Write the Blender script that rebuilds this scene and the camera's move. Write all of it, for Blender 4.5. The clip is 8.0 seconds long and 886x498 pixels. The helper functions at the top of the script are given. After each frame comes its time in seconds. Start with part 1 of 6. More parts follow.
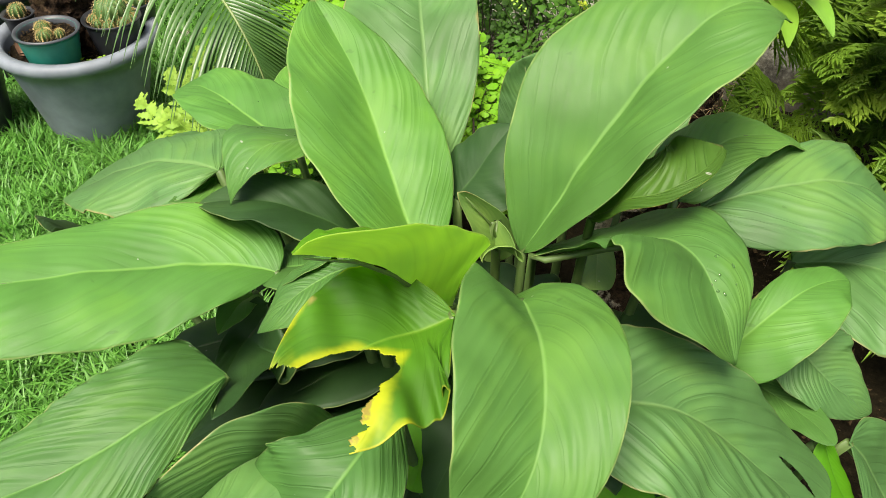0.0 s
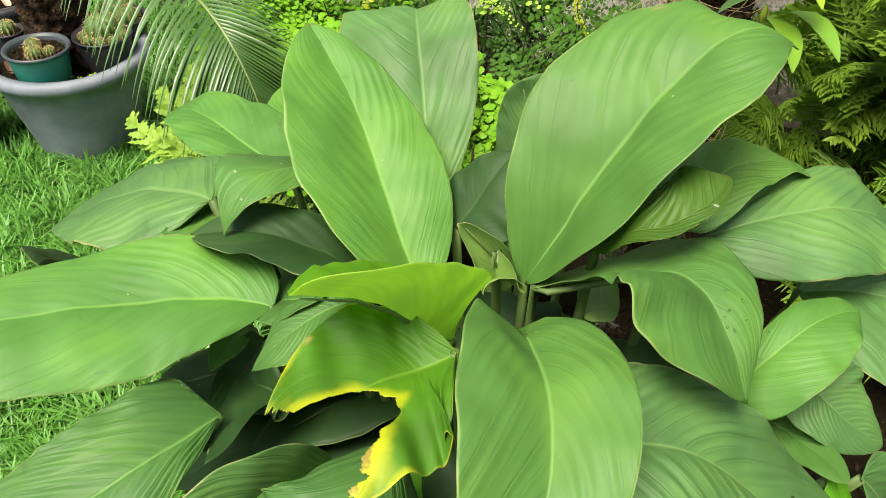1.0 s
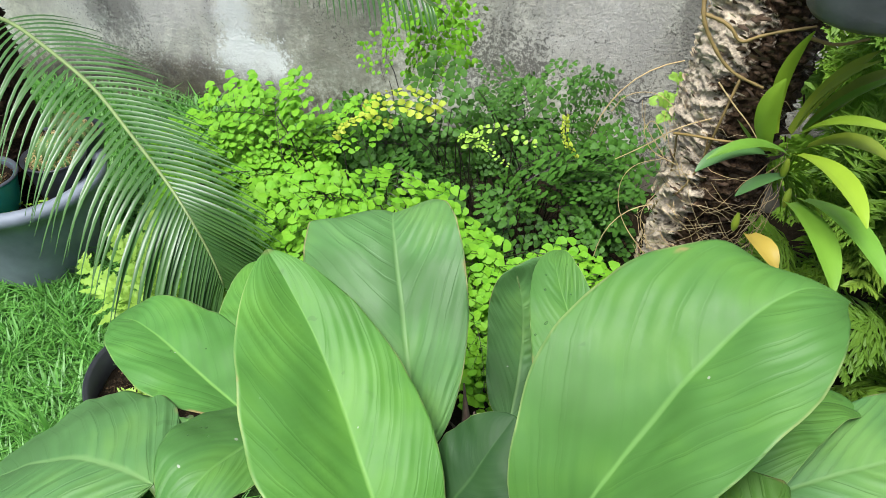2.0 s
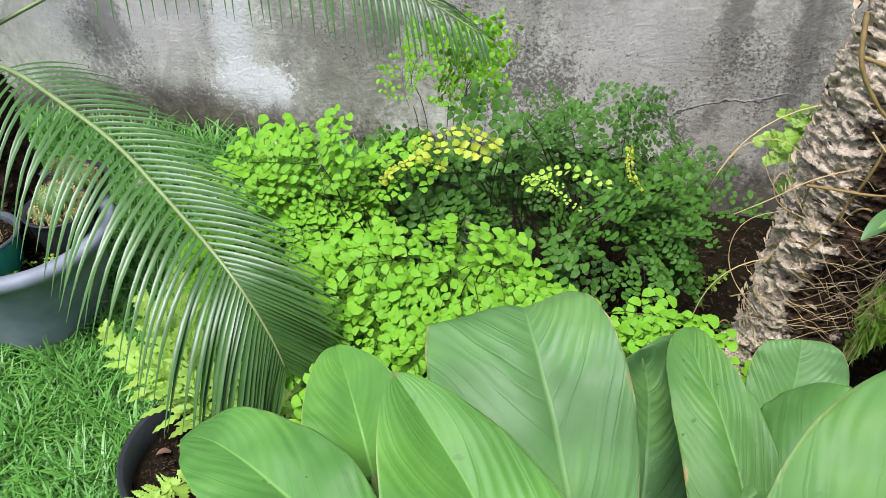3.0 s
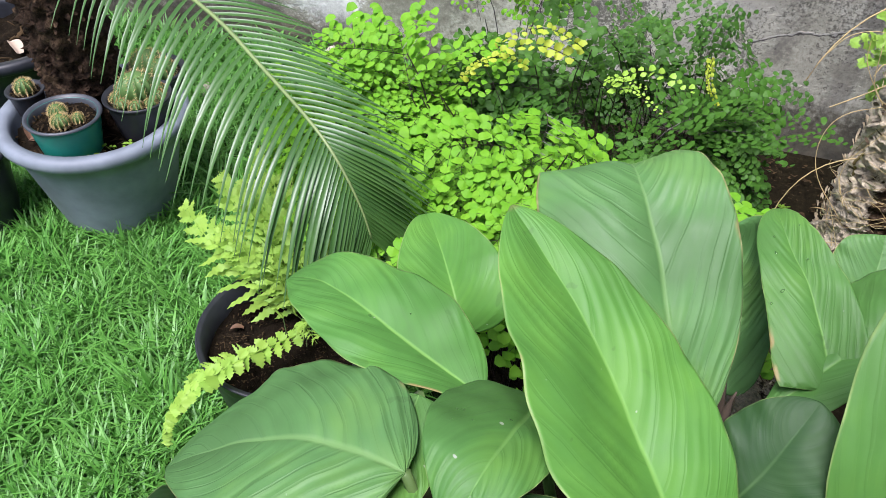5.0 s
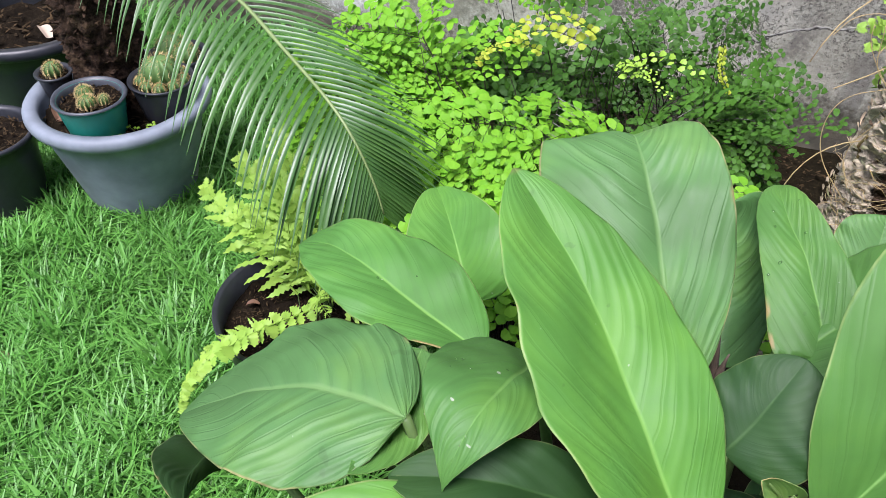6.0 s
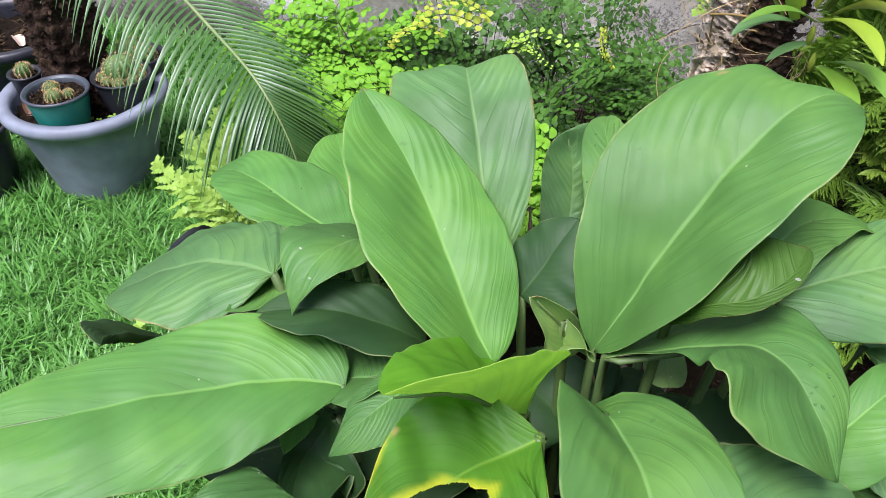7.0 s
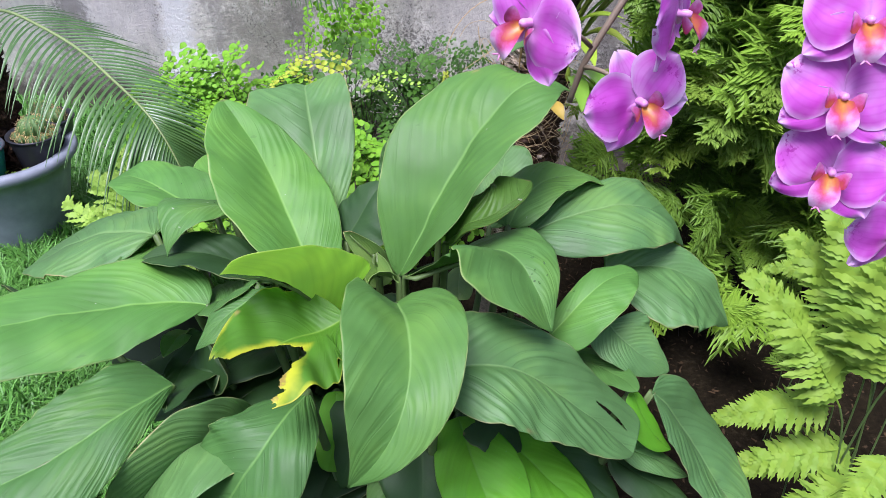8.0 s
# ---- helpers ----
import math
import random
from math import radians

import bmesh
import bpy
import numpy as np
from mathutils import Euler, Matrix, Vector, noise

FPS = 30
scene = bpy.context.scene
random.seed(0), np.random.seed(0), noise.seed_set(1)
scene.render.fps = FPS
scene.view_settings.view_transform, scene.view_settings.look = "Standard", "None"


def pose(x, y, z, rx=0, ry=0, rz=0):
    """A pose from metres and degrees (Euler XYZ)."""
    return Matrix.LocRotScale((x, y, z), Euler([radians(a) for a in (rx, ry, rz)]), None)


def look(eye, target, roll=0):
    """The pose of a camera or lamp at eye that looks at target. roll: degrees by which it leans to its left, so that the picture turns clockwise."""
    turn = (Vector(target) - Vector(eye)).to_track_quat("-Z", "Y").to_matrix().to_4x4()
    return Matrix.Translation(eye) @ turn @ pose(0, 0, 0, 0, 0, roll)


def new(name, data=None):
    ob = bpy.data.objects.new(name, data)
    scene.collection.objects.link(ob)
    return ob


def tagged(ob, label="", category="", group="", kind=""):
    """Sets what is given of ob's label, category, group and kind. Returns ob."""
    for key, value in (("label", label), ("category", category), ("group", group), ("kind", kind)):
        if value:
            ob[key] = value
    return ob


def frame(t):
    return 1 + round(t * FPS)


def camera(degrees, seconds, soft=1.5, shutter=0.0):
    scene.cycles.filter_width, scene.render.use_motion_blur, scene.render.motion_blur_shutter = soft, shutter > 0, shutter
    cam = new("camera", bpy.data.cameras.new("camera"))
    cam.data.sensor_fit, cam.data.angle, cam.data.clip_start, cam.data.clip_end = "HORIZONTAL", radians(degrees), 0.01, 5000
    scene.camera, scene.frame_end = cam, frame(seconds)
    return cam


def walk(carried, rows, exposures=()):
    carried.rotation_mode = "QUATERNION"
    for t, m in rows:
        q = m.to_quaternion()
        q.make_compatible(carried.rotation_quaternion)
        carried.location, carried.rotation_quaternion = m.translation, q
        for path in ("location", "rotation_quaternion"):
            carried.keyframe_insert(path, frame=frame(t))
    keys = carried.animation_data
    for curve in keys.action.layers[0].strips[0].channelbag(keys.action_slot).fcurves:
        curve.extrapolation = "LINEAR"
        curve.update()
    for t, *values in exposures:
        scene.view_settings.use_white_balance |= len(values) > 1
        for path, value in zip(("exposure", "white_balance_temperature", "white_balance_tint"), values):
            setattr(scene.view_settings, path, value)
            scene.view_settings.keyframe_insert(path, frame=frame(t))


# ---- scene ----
cam = camera(59.5, 8.0, soft=0.65)
PATH = [
    (0, (0.14, 0.139, 1.359), (-0.345, 1.551, 0.029), 1.8),
    (0.5, (0.132, 0.166, 1.364), (-0.348, 1.58, 0.034), 1.8),
    (1, (0.121, 0.169, 1.362), (-0.353, 1.602, 0.05), 2.0),
    (1.2, (0.107, 0.228, 1.395), (-0.374, 1.666, 0.091), 1.3),
    (1.5, (0.078, 0.307, 1.429), (-0.389, 1.777, 0.156), 1.9),
    (2, (0.026, 0.425, 1.458), (-0.418, 1.915, 0.2), 1.2),
    (2.2, (-0.004, 0.453, 1.459), (-0.44, 1.95, 0.207), 0.8),
    (3.3, (-0.211, 0.564, 1.453), (-0.572, 2.059, 0.175), 0.2),
    (3.5, (-0.207, 0.565, 1.454), (-0.565, 2.056, 0.17), 0.3),
    (4, (-0.21, 0.551, 1.444), (-0.569, 2.022, 0.137), 1.1),
    (4.5, (-0.243, 0.476, 1.392), (-0.631, 1.913, 0.056), 1.8),
    (5, (-0.239, 0.433, 1.392), (-0.659, 1.838, 0.032), 2.1),
    (5.2, (-0.233, 0.423, 1.392), (-0.667, 1.818, 0.026), 2.0),
    (6.3, (-0.174, 0.352, 1.38), (-0.659, 1.747, 0.032), 1.4),
    (6.5, (-0.132, 0.312, 1.378), (-0.625, 1.717, 0.042), 0.9),
    (7, (0.026, 0.195, 1.41), (-0.441, 1.641, 0.11), 0.8),
    (7.2, (0.104, 0.148, 1.41), (-0.36, 1.623, 0.142), 0.7),
    (7.5, (0.192, 0.064, 1.433), (-0.238, 1.585, 0.209), 0.5),
    (8, (0.266, -0.112, 1.461), (-0.065, 1.503, 0.329), 1.1),
]
walk(cam, [(t, look(eye, target, roll)) for t, eye, target, roll in PATH],
     exposures=[(0, 1.33, 7300, 10), (1, 1.33, 7400, 10), (1.5, 1.30, 6700, 10), (2, 1.20, 6150, 12), (3.5, 1.15, 6030, 21), (5, 1.18, 5980, 21), (6.5, 1.25, 5960, 25), (8, 1.23, 5740, 31)])

# ---- light ----
world = bpy.data.worlds.new("overcast_sky")
scene.world = world
world.use_nodes = True
wn = world.node_tree.nodes
sky = wn.new("ShaderNodeTexSky")
sky.sky_type, sky.sun_disc = "NISHITA", False
sky.sun_elevation, sky.sun_rotation = radians(67), radians(199)
sky.air_density, sky.dust_density, sky.ozone_density = 1.0, 3.5, 1.0
wn["Background"].inputs[1].default_value = 0.070
world.node_tree.links.new(sky.outputs[0], wn["Background"].inputs[0])
sun_data = bpy.data.lights.new("sun", "SUN")
sun_data.energy, sun_data.angle, sun_data.color = 2.5, radians(28), (1.0, 0.98, 0.95)
sun = new("sun", sun_data)
sun.matrix_world = look((-0.55, -1.60, 4.0), (0.0, 0.0, 0.0))

# ---- small builders ----


def V(*a):
    return Vector(a)


def mesh_of(name, verts, faces, uvs=None, smooth=True):
    me = bpy.data.meshes.new(name)
    me.from_pydata([tuple(v) for v in verts], [], faces)
    if smooth:
        me.polygons.foreach_set("use_smooth", [True] * len(me.polygons))
    if uvs is not None:
        layer = me.uv_layers.new(name="UVMap")
        idx = np.zeros(len(me.loops), dtype=np.int32)
        me.loops.foreach_get("vertex_index", idx)
        layer.data.foreach_set("uv", np.asarray(uvs, dtype=np.float32)[idx].ravel())
    me.update()
    return me


def part(name, me, material, parent=None, label=""):
    ob = new(name, me)
    if material and not me.materials:
        me.materials.append(material)
    if parent:
        ob.parent = parent
    return tagged(ob, label) if label else ob


def thing(name, at, label, category, group="", kind=""):
    ob = new(name)
    ob.location = at
    ob.empty_display_size = 0.05
    return tagged(ob, label, category, group, kind)


def tube(points, radii, n=6, close=True):
    """A tapered tube along points."""
    pts = [Vector(p) for p in points]
    vs, fs = [], []
    up = Vector((0.3, 0.2, 1)).normalized()
    for i, p in enumerate(pts):
        d = (pts[min(i + 1, len(pts) - 1)] - pts[max(i - 1, 0)]).normalized()
        a = d.cross(up)
        if a.length < 0.05:
            a = d.cross(Vector((1, 0, 0)))
        a.normalize()
        c = a.cross(d)
        for k in range(n):
            w = 2 * math.pi * k / n
            vs.append(p + radii[i] * (math.cos(w) * a + math.sin(w) * c))
    for i in range(len(pts) - 1):
        for k in range(n):
            fs.append((i * n + k, i * n + (k + 1) % n, (i + 1) * n + (k + 1) % n, (i + 1) * n + k))
    if close:
        fs.append(tuple(range(n - 1, -1, -1)))
        fs.append(tuple((len(pts) - 1) * n + k for k in range(n)))
    return vs, fs


def bezier(a, b, c, n):
    a, b, c = Vector(a), Vector(b), Vector(c)
    return [(1 - s) ** 2 * a + 2 * s * (1 - s) * b + s * s * c for s in (i / n for i in range(n + 1))]


def merge(pieces):
    vs, fs = [], []
    for v, f in pieces:
        o = len(vs)
        vs += v
        fs += [tuple(i + o for i in q) for q in f]
    return vs, fs


def lathe(profile, n=48, wobble=0.0, seed=0):
    """A turned form from (radius, height) rows."""
    vs, fs = [], []
    for r, z in profile:
        for k in range(n):
            w = 2 * math.pi * k / n
            q = 1 + wobble * noise.noise((math.cos(w) * 2 + seed, math.sin(w) * 2, z * 9))
            vs.append(V(r * q * math.cos(w), r * q * math.sin(w), z))
    for i in range(len(profile) - 1):
        for k in range(n):
            fs.append((i * n + k, i * n + (k + 1) % n, (i + 1) * n + (k + 1) % n, (i + 1) * n + k))
    return vs, fs


# ---- materials ----
def nodes_of(name):
    mat = bpy.data.materials.new(name)
    mat.use_nodes = True
    nt = mat.node_tree
    return mat, nt, nt.nodes["Principled BSDF"]


class Nodes:
    """Short hands for a node tree."""

    def __init__(self, nt):
        self.nt = nt

    def put(self, socket, value):
        if isinstance(value, bpy.types.NodeSocket):
            self.nt.links.new(value, socket)
        elif value is not None:
            socket.default_value = value

    def math(self, op, a, b=None, c=None, clamp=False):
        n = self.nt.nodes.new("ShaderNodeMath")
        n.operation, n.use_clamp = op, clamp
        for i, x in enumerate((a, b, c)):
            self.put(n.inputs[i], x)
        return n.outputs[0]

    def noise(self, vec, scale, detail=4.0, rough=0.55, distortion=0.0):
        n = self.nt.nodes.new("ShaderNodeTexNoise")
        self.put(n.inputs["Vector"], vec)
        n.inputs["Scale"].default_value, n.inputs["Detail"].default_value = scale, detail
        n.inputs["Roughness"].default_value, n.inputs["Distortion"].default_value = rough, distortion
        return n.outputs[0]

    def ramp(self, fac, stops, interpolation="LINEAR"):
        n = self.nt.nodes.new("ShaderNodeValToRGB")
        cr = n.color_ramp
        cr.interpolation = interpolation
        while len(cr.elements) < len(stops):
            cr.elements.new(0.5)
        for e, (p, col) in zip(cr.elements, stops):
            e.position, e.color = p, (*col, 1) if len(col) == 3 else col
        self.put(n.inputs[0], fac)
        return n.outputs[0]

    def mix(self, fac, a, b, blend="MIX"):
        n = self.nt.nodes.new("ShaderNodeMix")
        n.data_type, n.blend_type = "RGBA", blend
        self.put(n.inputs[0], fac)
        for sock, x in ((n.inputs[6], a), (n.inputs[7], b)):
            self.put(sock, (*x, 1) if isinstance(x, tuple) and len(x) == 3 else x)
        return n.outputs[2]

    def coords(self, kind="Object"):
        return self.nt.nodes.new("ShaderNodeTexCoord").outputs[kind]

    def xyz(self, vec):
        n = self.nt.nodes.new("ShaderNodeSeparateXYZ")
        self.put(n.inputs[0], vec)
        return n.outputs

    def bump(self, height, strength=0.3, distance=0.002, normal=None):
        n = self.nt.nodes.new("ShaderNodeBump")
        n.inputs["Strength"].default_value, n.inputs["Distance"].default_value = strength, distance
        self.put(n.inputs["Height"], height)
        self.put(n.inputs["Normal"], normal)
        return n.outputs[0]

    def random(self):
        return self.nt.nodes.new("ShaderNodeObjectInfo").outputs["Random"]

    def island(self):
        return self.nt.nodes.new("ShaderNodeNewGeometry").outputs["Random Per Island"]

    def smooth(self, x, lo, hi):
        n = self.nt.nodes.new("ShaderNodeMapRange")
        n.interpolation_type = "SMOOTHSTEP"
        self.put(n.inputs[0], x)
        n.inputs[1].default_value, n.inputs[2].default_value = lo, hi
        return n.outputs[0]

    def through_light(self, bsdf, colour, share):
        """Lets part of the light pass through a thin blade."""
        tr = self.nt.nodes.new("ShaderNodeBsdfTranslucent")
        self.put(tr.inputs[0], colour)
        mx = self.nt.nodes.new("ShaderNodeMixShader")
        mx.inputs[0].default_value = share
        self.nt.links.new(bsdf.outputs[0], mx.inputs[1])
        self.nt.links.new(tr.outputs[0], mx.inputs[2])
        self.nt.links.new(mx.outputs[0], self.nt.nodes["Material Output"].inputs[0])


def leaf_material(name, base, vein, rough=0.55, gloss=0.44, yellow=0.0, edge=(0.42, 0.50, 0.18), light=0.27, ribs=13, relief=0.32, glow=(0.28, 0.58, 0.05)):
    """A broad blade: pale midrib, curved side veins, pale margin, blotches; the UV map runs along and across the blade."""
    mat, nt, bsdf = nodes_of(name)
    n = Nodes(nt)
    u, v, _ = n.xyz(n.coords("UV"))
    a = n.math("ABSOLUTE", n.math("MULTIPLY_ADD", v, 2.0, -1.0))
    ob = n.coords("Object")
    big = n.noise(ob, 8.0, 3.0)
    fine = n.noise(ob, 150.0, 3.0)
    bent = n.math("MULTIPLY", n.math("POWER", a, 1.25), 0.40)
    q = n.math("ADD", n.math("SUBTRACT", u, bent), n.math("MULTIPLY", big, 0.10))
    cmb = nt.nodes.new("ShaderNodeCombineXYZ")
    n.put(cmb.inputs[0], n.math("MULTIPLY", q, 22.0))
    n.put(cmb.inputs[1], n.math("MULTIPLY", v, 3.0))
    n.put(cmb.inputs[2], n.math("MULTIPLY", n.random(), 40.0))
    streak = n.noise(cmb.outputs[0], 1.0, 4.0, 0.6)
    thin = n.math("SINE", n.math("MULTIPLY", q, ribs * 5 * 6.283))
    wander = n.math("SINE", n.math("ADD", n.math("MULTIPLY", q, ribs * 6.283), n.math("MULTIPLY", n.noise(cmb.outputs[0], 0.35, 2.0), 5.0)))
    line = n.math("MULTIPLY", n.smooth(wander, 0.72, 1.0), n.smooth(n.noise(cmb.outputs[0], 0.6, 2.0), 0.36, 0.60))
    mixed = n.math("ADD", n.math("MULTIPLY", big, 0.84), n.math("MULTIPLY", streak, 0.16))
    tone = n.ramp(mixed, [(0.34, tuple(c * 0.70 for c in base)), (0.50, base), (0.66, tuple(c * k for c, k in zip(base, (1.50, 1.30, 1.05))))])
    tone = n.mix(n.math("MULTIPLY", line, min(0.14, relief * 0.28)), tone, tuple(c * 0.55 for c in base))
    # broad darker stripes paint the soft shading of the pleats
    tone = n.mix(n.math("MULTIPLY", n.smooth(wander, -0.6, 1.0), min(0.16, relief * 0.26)), tone, tuple(c * 0.62 for c in base))
    tone = n.mix(n.math("MULTIPLY", n.smooth(thin, 0.2, 1.0), 0.04), tone, tuple(c * 0.72 for c in base))
    tone = n.mix(n.math("MULTIPLY", n.random(), 0.30), tone, tuple(c * k for c, k in zip(base, (1.25, 1.10, 0.75))))
    if yellow:
        side = n.math("MULTIPLY_ADD", v, 2.0, -0.73)
        slope = n.math("MINIMUM", n.math("MULTIPLY", n.math("ABSOLUTE", side), 0.48), 0.37)
        rot = n.math("SUBTRACT", u, n.math("ADD", slope, 0.60))
        rot = n.math("ADD", rot, n.math("MULTIPLY_ADD", big, 0.16, -0.08))
        rot = n.math("MAXIMUM", rot, n.math("MULTIPLY_ADD", n.math("MULTIPLY", n.smooth(a, 0.80, 1.0), n.smooth(u, 0.55, 0.8)), 0.16, -0.20))
        tone = n.mix(n.math("MULTIPLY", n.smooth(n.math("ADD", rot, n.math("MULTIPLY_ADD", n.noise(ob, 22.0, 3.0), 0.26, -0.13)), -0.10, 0.03), yellow), tone, (0.52, 0.55, 0.020))
        tone = n.mix(n.math("MULTIPLY", n.smooth(n.math("ADD", rot, n.math("MULTIPLY_ADD", fine, 0.10, -0.05)), 0.035, 0.06), yellow * 0.8), tone, (0.26, 0.14, 0.06))
    rib_width = n.math("MULTIPLY_ADD", u, -0.045, 0.062)
    rib = n.math("SUBTRACT", 1.0, n.smooth(n.math("DIVIDE", a, rib_width), 0.15, 1.0))
    tone = n.mix(n.math("MULTIPLY", n.math("MULTIPLY", rib, n.math("MULTIPLY_ADD", u, -0.42, 0.74)), 1.0), tone, vein)
    rim = n.math("MULTIPLY", n.smooth(a, 0.976, 0.992), n.smooth(n.noise(ob, 16.0, 2.0), 0.35, 0.6))
    tone = n.mix(n.math("MULTIPLY", rim, 0.55), tone, edge)
    singe = n.math("MULTIPLY", n.smooth(n.math("ADD", a, n.math("MULTIPLY", fine, 0.05)), 0.925, 0.975), n.smooth(n.noise(ob, 9.0, 3.0), 0.64, 0.69))
    tone = n.mix(n.math("MULTIPLY", singe, 0.75), tone, (0.42, 0.29, 0.12))
    dry = n.math("MULTIPLY", n.smooth(u, 0.986, 0.997), n.smooth(n.random(), 0.86, 0.94))
    tone = n.mix(n.math("MULTIPLY", dry, 0.8), tone, (0.30, 0.19, 0.09))
    blot = n.smooth(n.noise(ob, 30.0, 2.0, 0.5, 0.6), 0.725, 0.75)
    tone = n.mix(n.math("MULTIPLY", blot, 0.32), tone, tuple(c * 0.40 for c in base))
    speck = n.smooth(n.noise(ob, 75.0, 1.0), 0.80, 0.82)
    tone = n.mix(n.math("MULTIPLY", speck, 0.6), tone, (0.6, 0.6, 0.5))
    n.put(bsdf.inputs["Base Color"], tone)
    n.put(bsdf.inputs["Roughness"], n.math("ADD", n.math("MULTIPLY_ADD", fine, 0.18, rough - 0.17), n.math("MULTIPLY", streak, 0.16)))
    bsdf.inputs["Specular IOR Level"].default_value = gloss
    hgt = n.math("ADD", n.math("MULTIPLY", line, -0.5), n.math("ADD", n.math("MULTIPLY", n.math("MULTIPLY", wander, n.smooth(big, 0.30, 0.60)), 0.42), n.math("MULTIPLY", streak, 0.30)))
    hgt = n.math("MULTIPLY", hgt, n.math("SUBTRACT", 1.0, rib))
    hgt = n.math("ADD", hgt, n.math("MULTIPLY", rib, -0.5))
    nrm = n.bump(hgt, relief, 0.0016)
    n.put(bsdf.inputs["Normal"], n.bump(fine, 0.12, 0.0005, nrm))
    n.through_light(bsdf, n.mix(0.5, tone, glow), light)
    return mat


def plain_material(name, base, spread=0.25, rough=0.6, scale=30.0, bump=0.3, depth=0.002, metal=0.0, by_object=0.0, by_island=0.0, warm=(1.25, 1.1, 0.7), light=0.0, gloss=0.5):
    """A matt natural surface with grain at two scales."""
    mat, nt, bsdf = nodes_of(name)
    n = Nodes(nt)
    ob = n.coords("Object")
    a, b = n.noise(ob, scale, 5.0), n.noise(ob, scale * 0.17, 3.0)
    tone = n.ramp(n.math("ADD", n.math("MULTIPLY", a, 0.5), n.math("MULTIPLY", b, 0.5)),
                  [(0.32, tuple(c * (1 - spread) for c in base)), (0.68, tuple(c * (1 + spread) for c in base))])
    if by_object:
        tone = n.mix(n.math("MULTIPLY", n.random(), by_object), tone, tuple(c * w for c, w in zip(base, warm)))
    if by_island:
        tone = n.mix(n.math("MULTIPLY", n.island(), by_island), tone, tuple(c * w for c, w in zip(base, warm)))
    n.put(bsdf.inputs["Base Color"], tone)
    n.put(bsdf.inputs["Roughness"], n.math("MULTIPLY_ADD", a, 0.2, rough - 0.1))
    bsdf.inputs["Metallic"].default_value = metal
    bsdf.inputs["Specular IOR Level"].default_value = gloss
    n.put(bsdf.inputs["Normal"], n.bump(a, bump, depth))
    if light:
        n.through_light(bsdf, tone, light)
    return mat


LEAF = {
    "mature": leaf_material("leaf_mature", (0.087, 0.236, 0.048), (0.21, 0.42, 0.10), relief=0.36),
    "bright": leaf_material("leaf_bright", (0.095, 0.275, 0.046), (0.25, 0.50, 0.10), relief=0.28),
    "ribbed": leaf_material("leaf_ribbed", (0.071, 0.200, 0.044), (0.19, 0.40, 0.09), relief=0.55, ribs=15),
    "old": leaf_material("leaf_old", (0.106, 0.258, 0.072), (0.21, 0.38, 0.12), edge=(0.60, 0.46, 0.22), rough=0.54, gloss=0.50, relief=0.55, ribs=14),
    # Shade within the clump is painted into this near-black green.
    "dark": leaf_material("leaf_shaded", (0.025, 0.078, 0.018), (0.06, 0.14, 0.035), rough=0.60, relief=0.12),
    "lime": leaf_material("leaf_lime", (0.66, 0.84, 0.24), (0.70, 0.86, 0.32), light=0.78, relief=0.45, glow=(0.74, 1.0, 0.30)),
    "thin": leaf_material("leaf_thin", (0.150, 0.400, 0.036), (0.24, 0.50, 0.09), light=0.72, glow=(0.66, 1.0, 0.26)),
    "young": leaf_material("leaf_young", (0.170, 0.54, 0.030), (0.26, 0.56, 0.09), light=0.6, glow=(0.70, 0.95, 0.12)),
    "worn": leaf_material("leaf_worn", (0.068, 0.215, 0.012), (0.20, 0.38, 0.04), yellow=0.85, edge=(0.62, 0.56, 0.05), light=0.22, relief=0.3),
    "pale": leaf_material("leaf_pale", (0.21, 0.37, 0.09), (0.34, 0.48, 0.16), light=0.2, relief=0.2),
    "under": leaf_material("leaf_underside", (0.058, 0.155, 0.016), (0.13, 0.25, 0.04), edge=(0.55, 0.42, 0.06), relief=0.8, ribs=11),
}
PETIOLE = plain_material("petiole_green", (0.085, 0.150, 0.042), 0.25, 0.5, 60, 0.2, 0.001, by_object=0.4)
HUSK = plain_material("dry_husk", (0.085, 0.060, 0.042), 0.7, 0.8, 50, 0.6, 0.003)
GRASS = plain_material("grass_blade", (0.080, 0.258, 0.032), 0.25, 0.46, 8, 0.1, 0.001, by_island=0.9, warm=(1.9, 1.5, 2.0), light=0.15, gloss=0.45)
FERN = plain_material("maidenhair_bright", (0.125, 0.345, 0.014), 0.22, 0.58, 25, 0.1, 0.001, by_island=0.7, warm=(1.65, 1.28, 1.6), light=0.20, gloss=0.22)
# Same fern as FERN, the shade among its back fronds put into the colour.
FERN_SHADED = plain_material("maidenhair_shaded", (0.020, 0.066, 0.008), 0.30, 0.55, 25, 0.1, 0.001, by_object=0.55, by_island=0.55, warm=(3.6, 3.0, 2.2), light=0.10, gloss=0.22)
FERN_FRESH = plain_material("maidenhair_fresh", (0.30, 0.52, 0.05), 0.2, 0.55, 25, 0.1, 0.001, by_island=0.5, warm=(1.3, 1.15, 1.2), light=0.22)
FERN_YELLOW = plain_material("maidenhair_yellow", (0.40, 0.50, 0.050), 0.2, 0.5, 25, 0.1, 0.001, by_island=0.5, light=0.25, gloss=0.25)
STIPE = plain_material("black_stipe", (0.02, 0.013, 0.010), 0.3, 0.4, 80, 0.1, 0.001)
SWORD = plain_material("sword_fern", (0.280, 0.480, 0.070), 0.2, 0.5, 30, 0.15, 0.001, by_island=0.5, warm=(1.4, 1.2, 1.2), light=0.3, gloss=0.3)
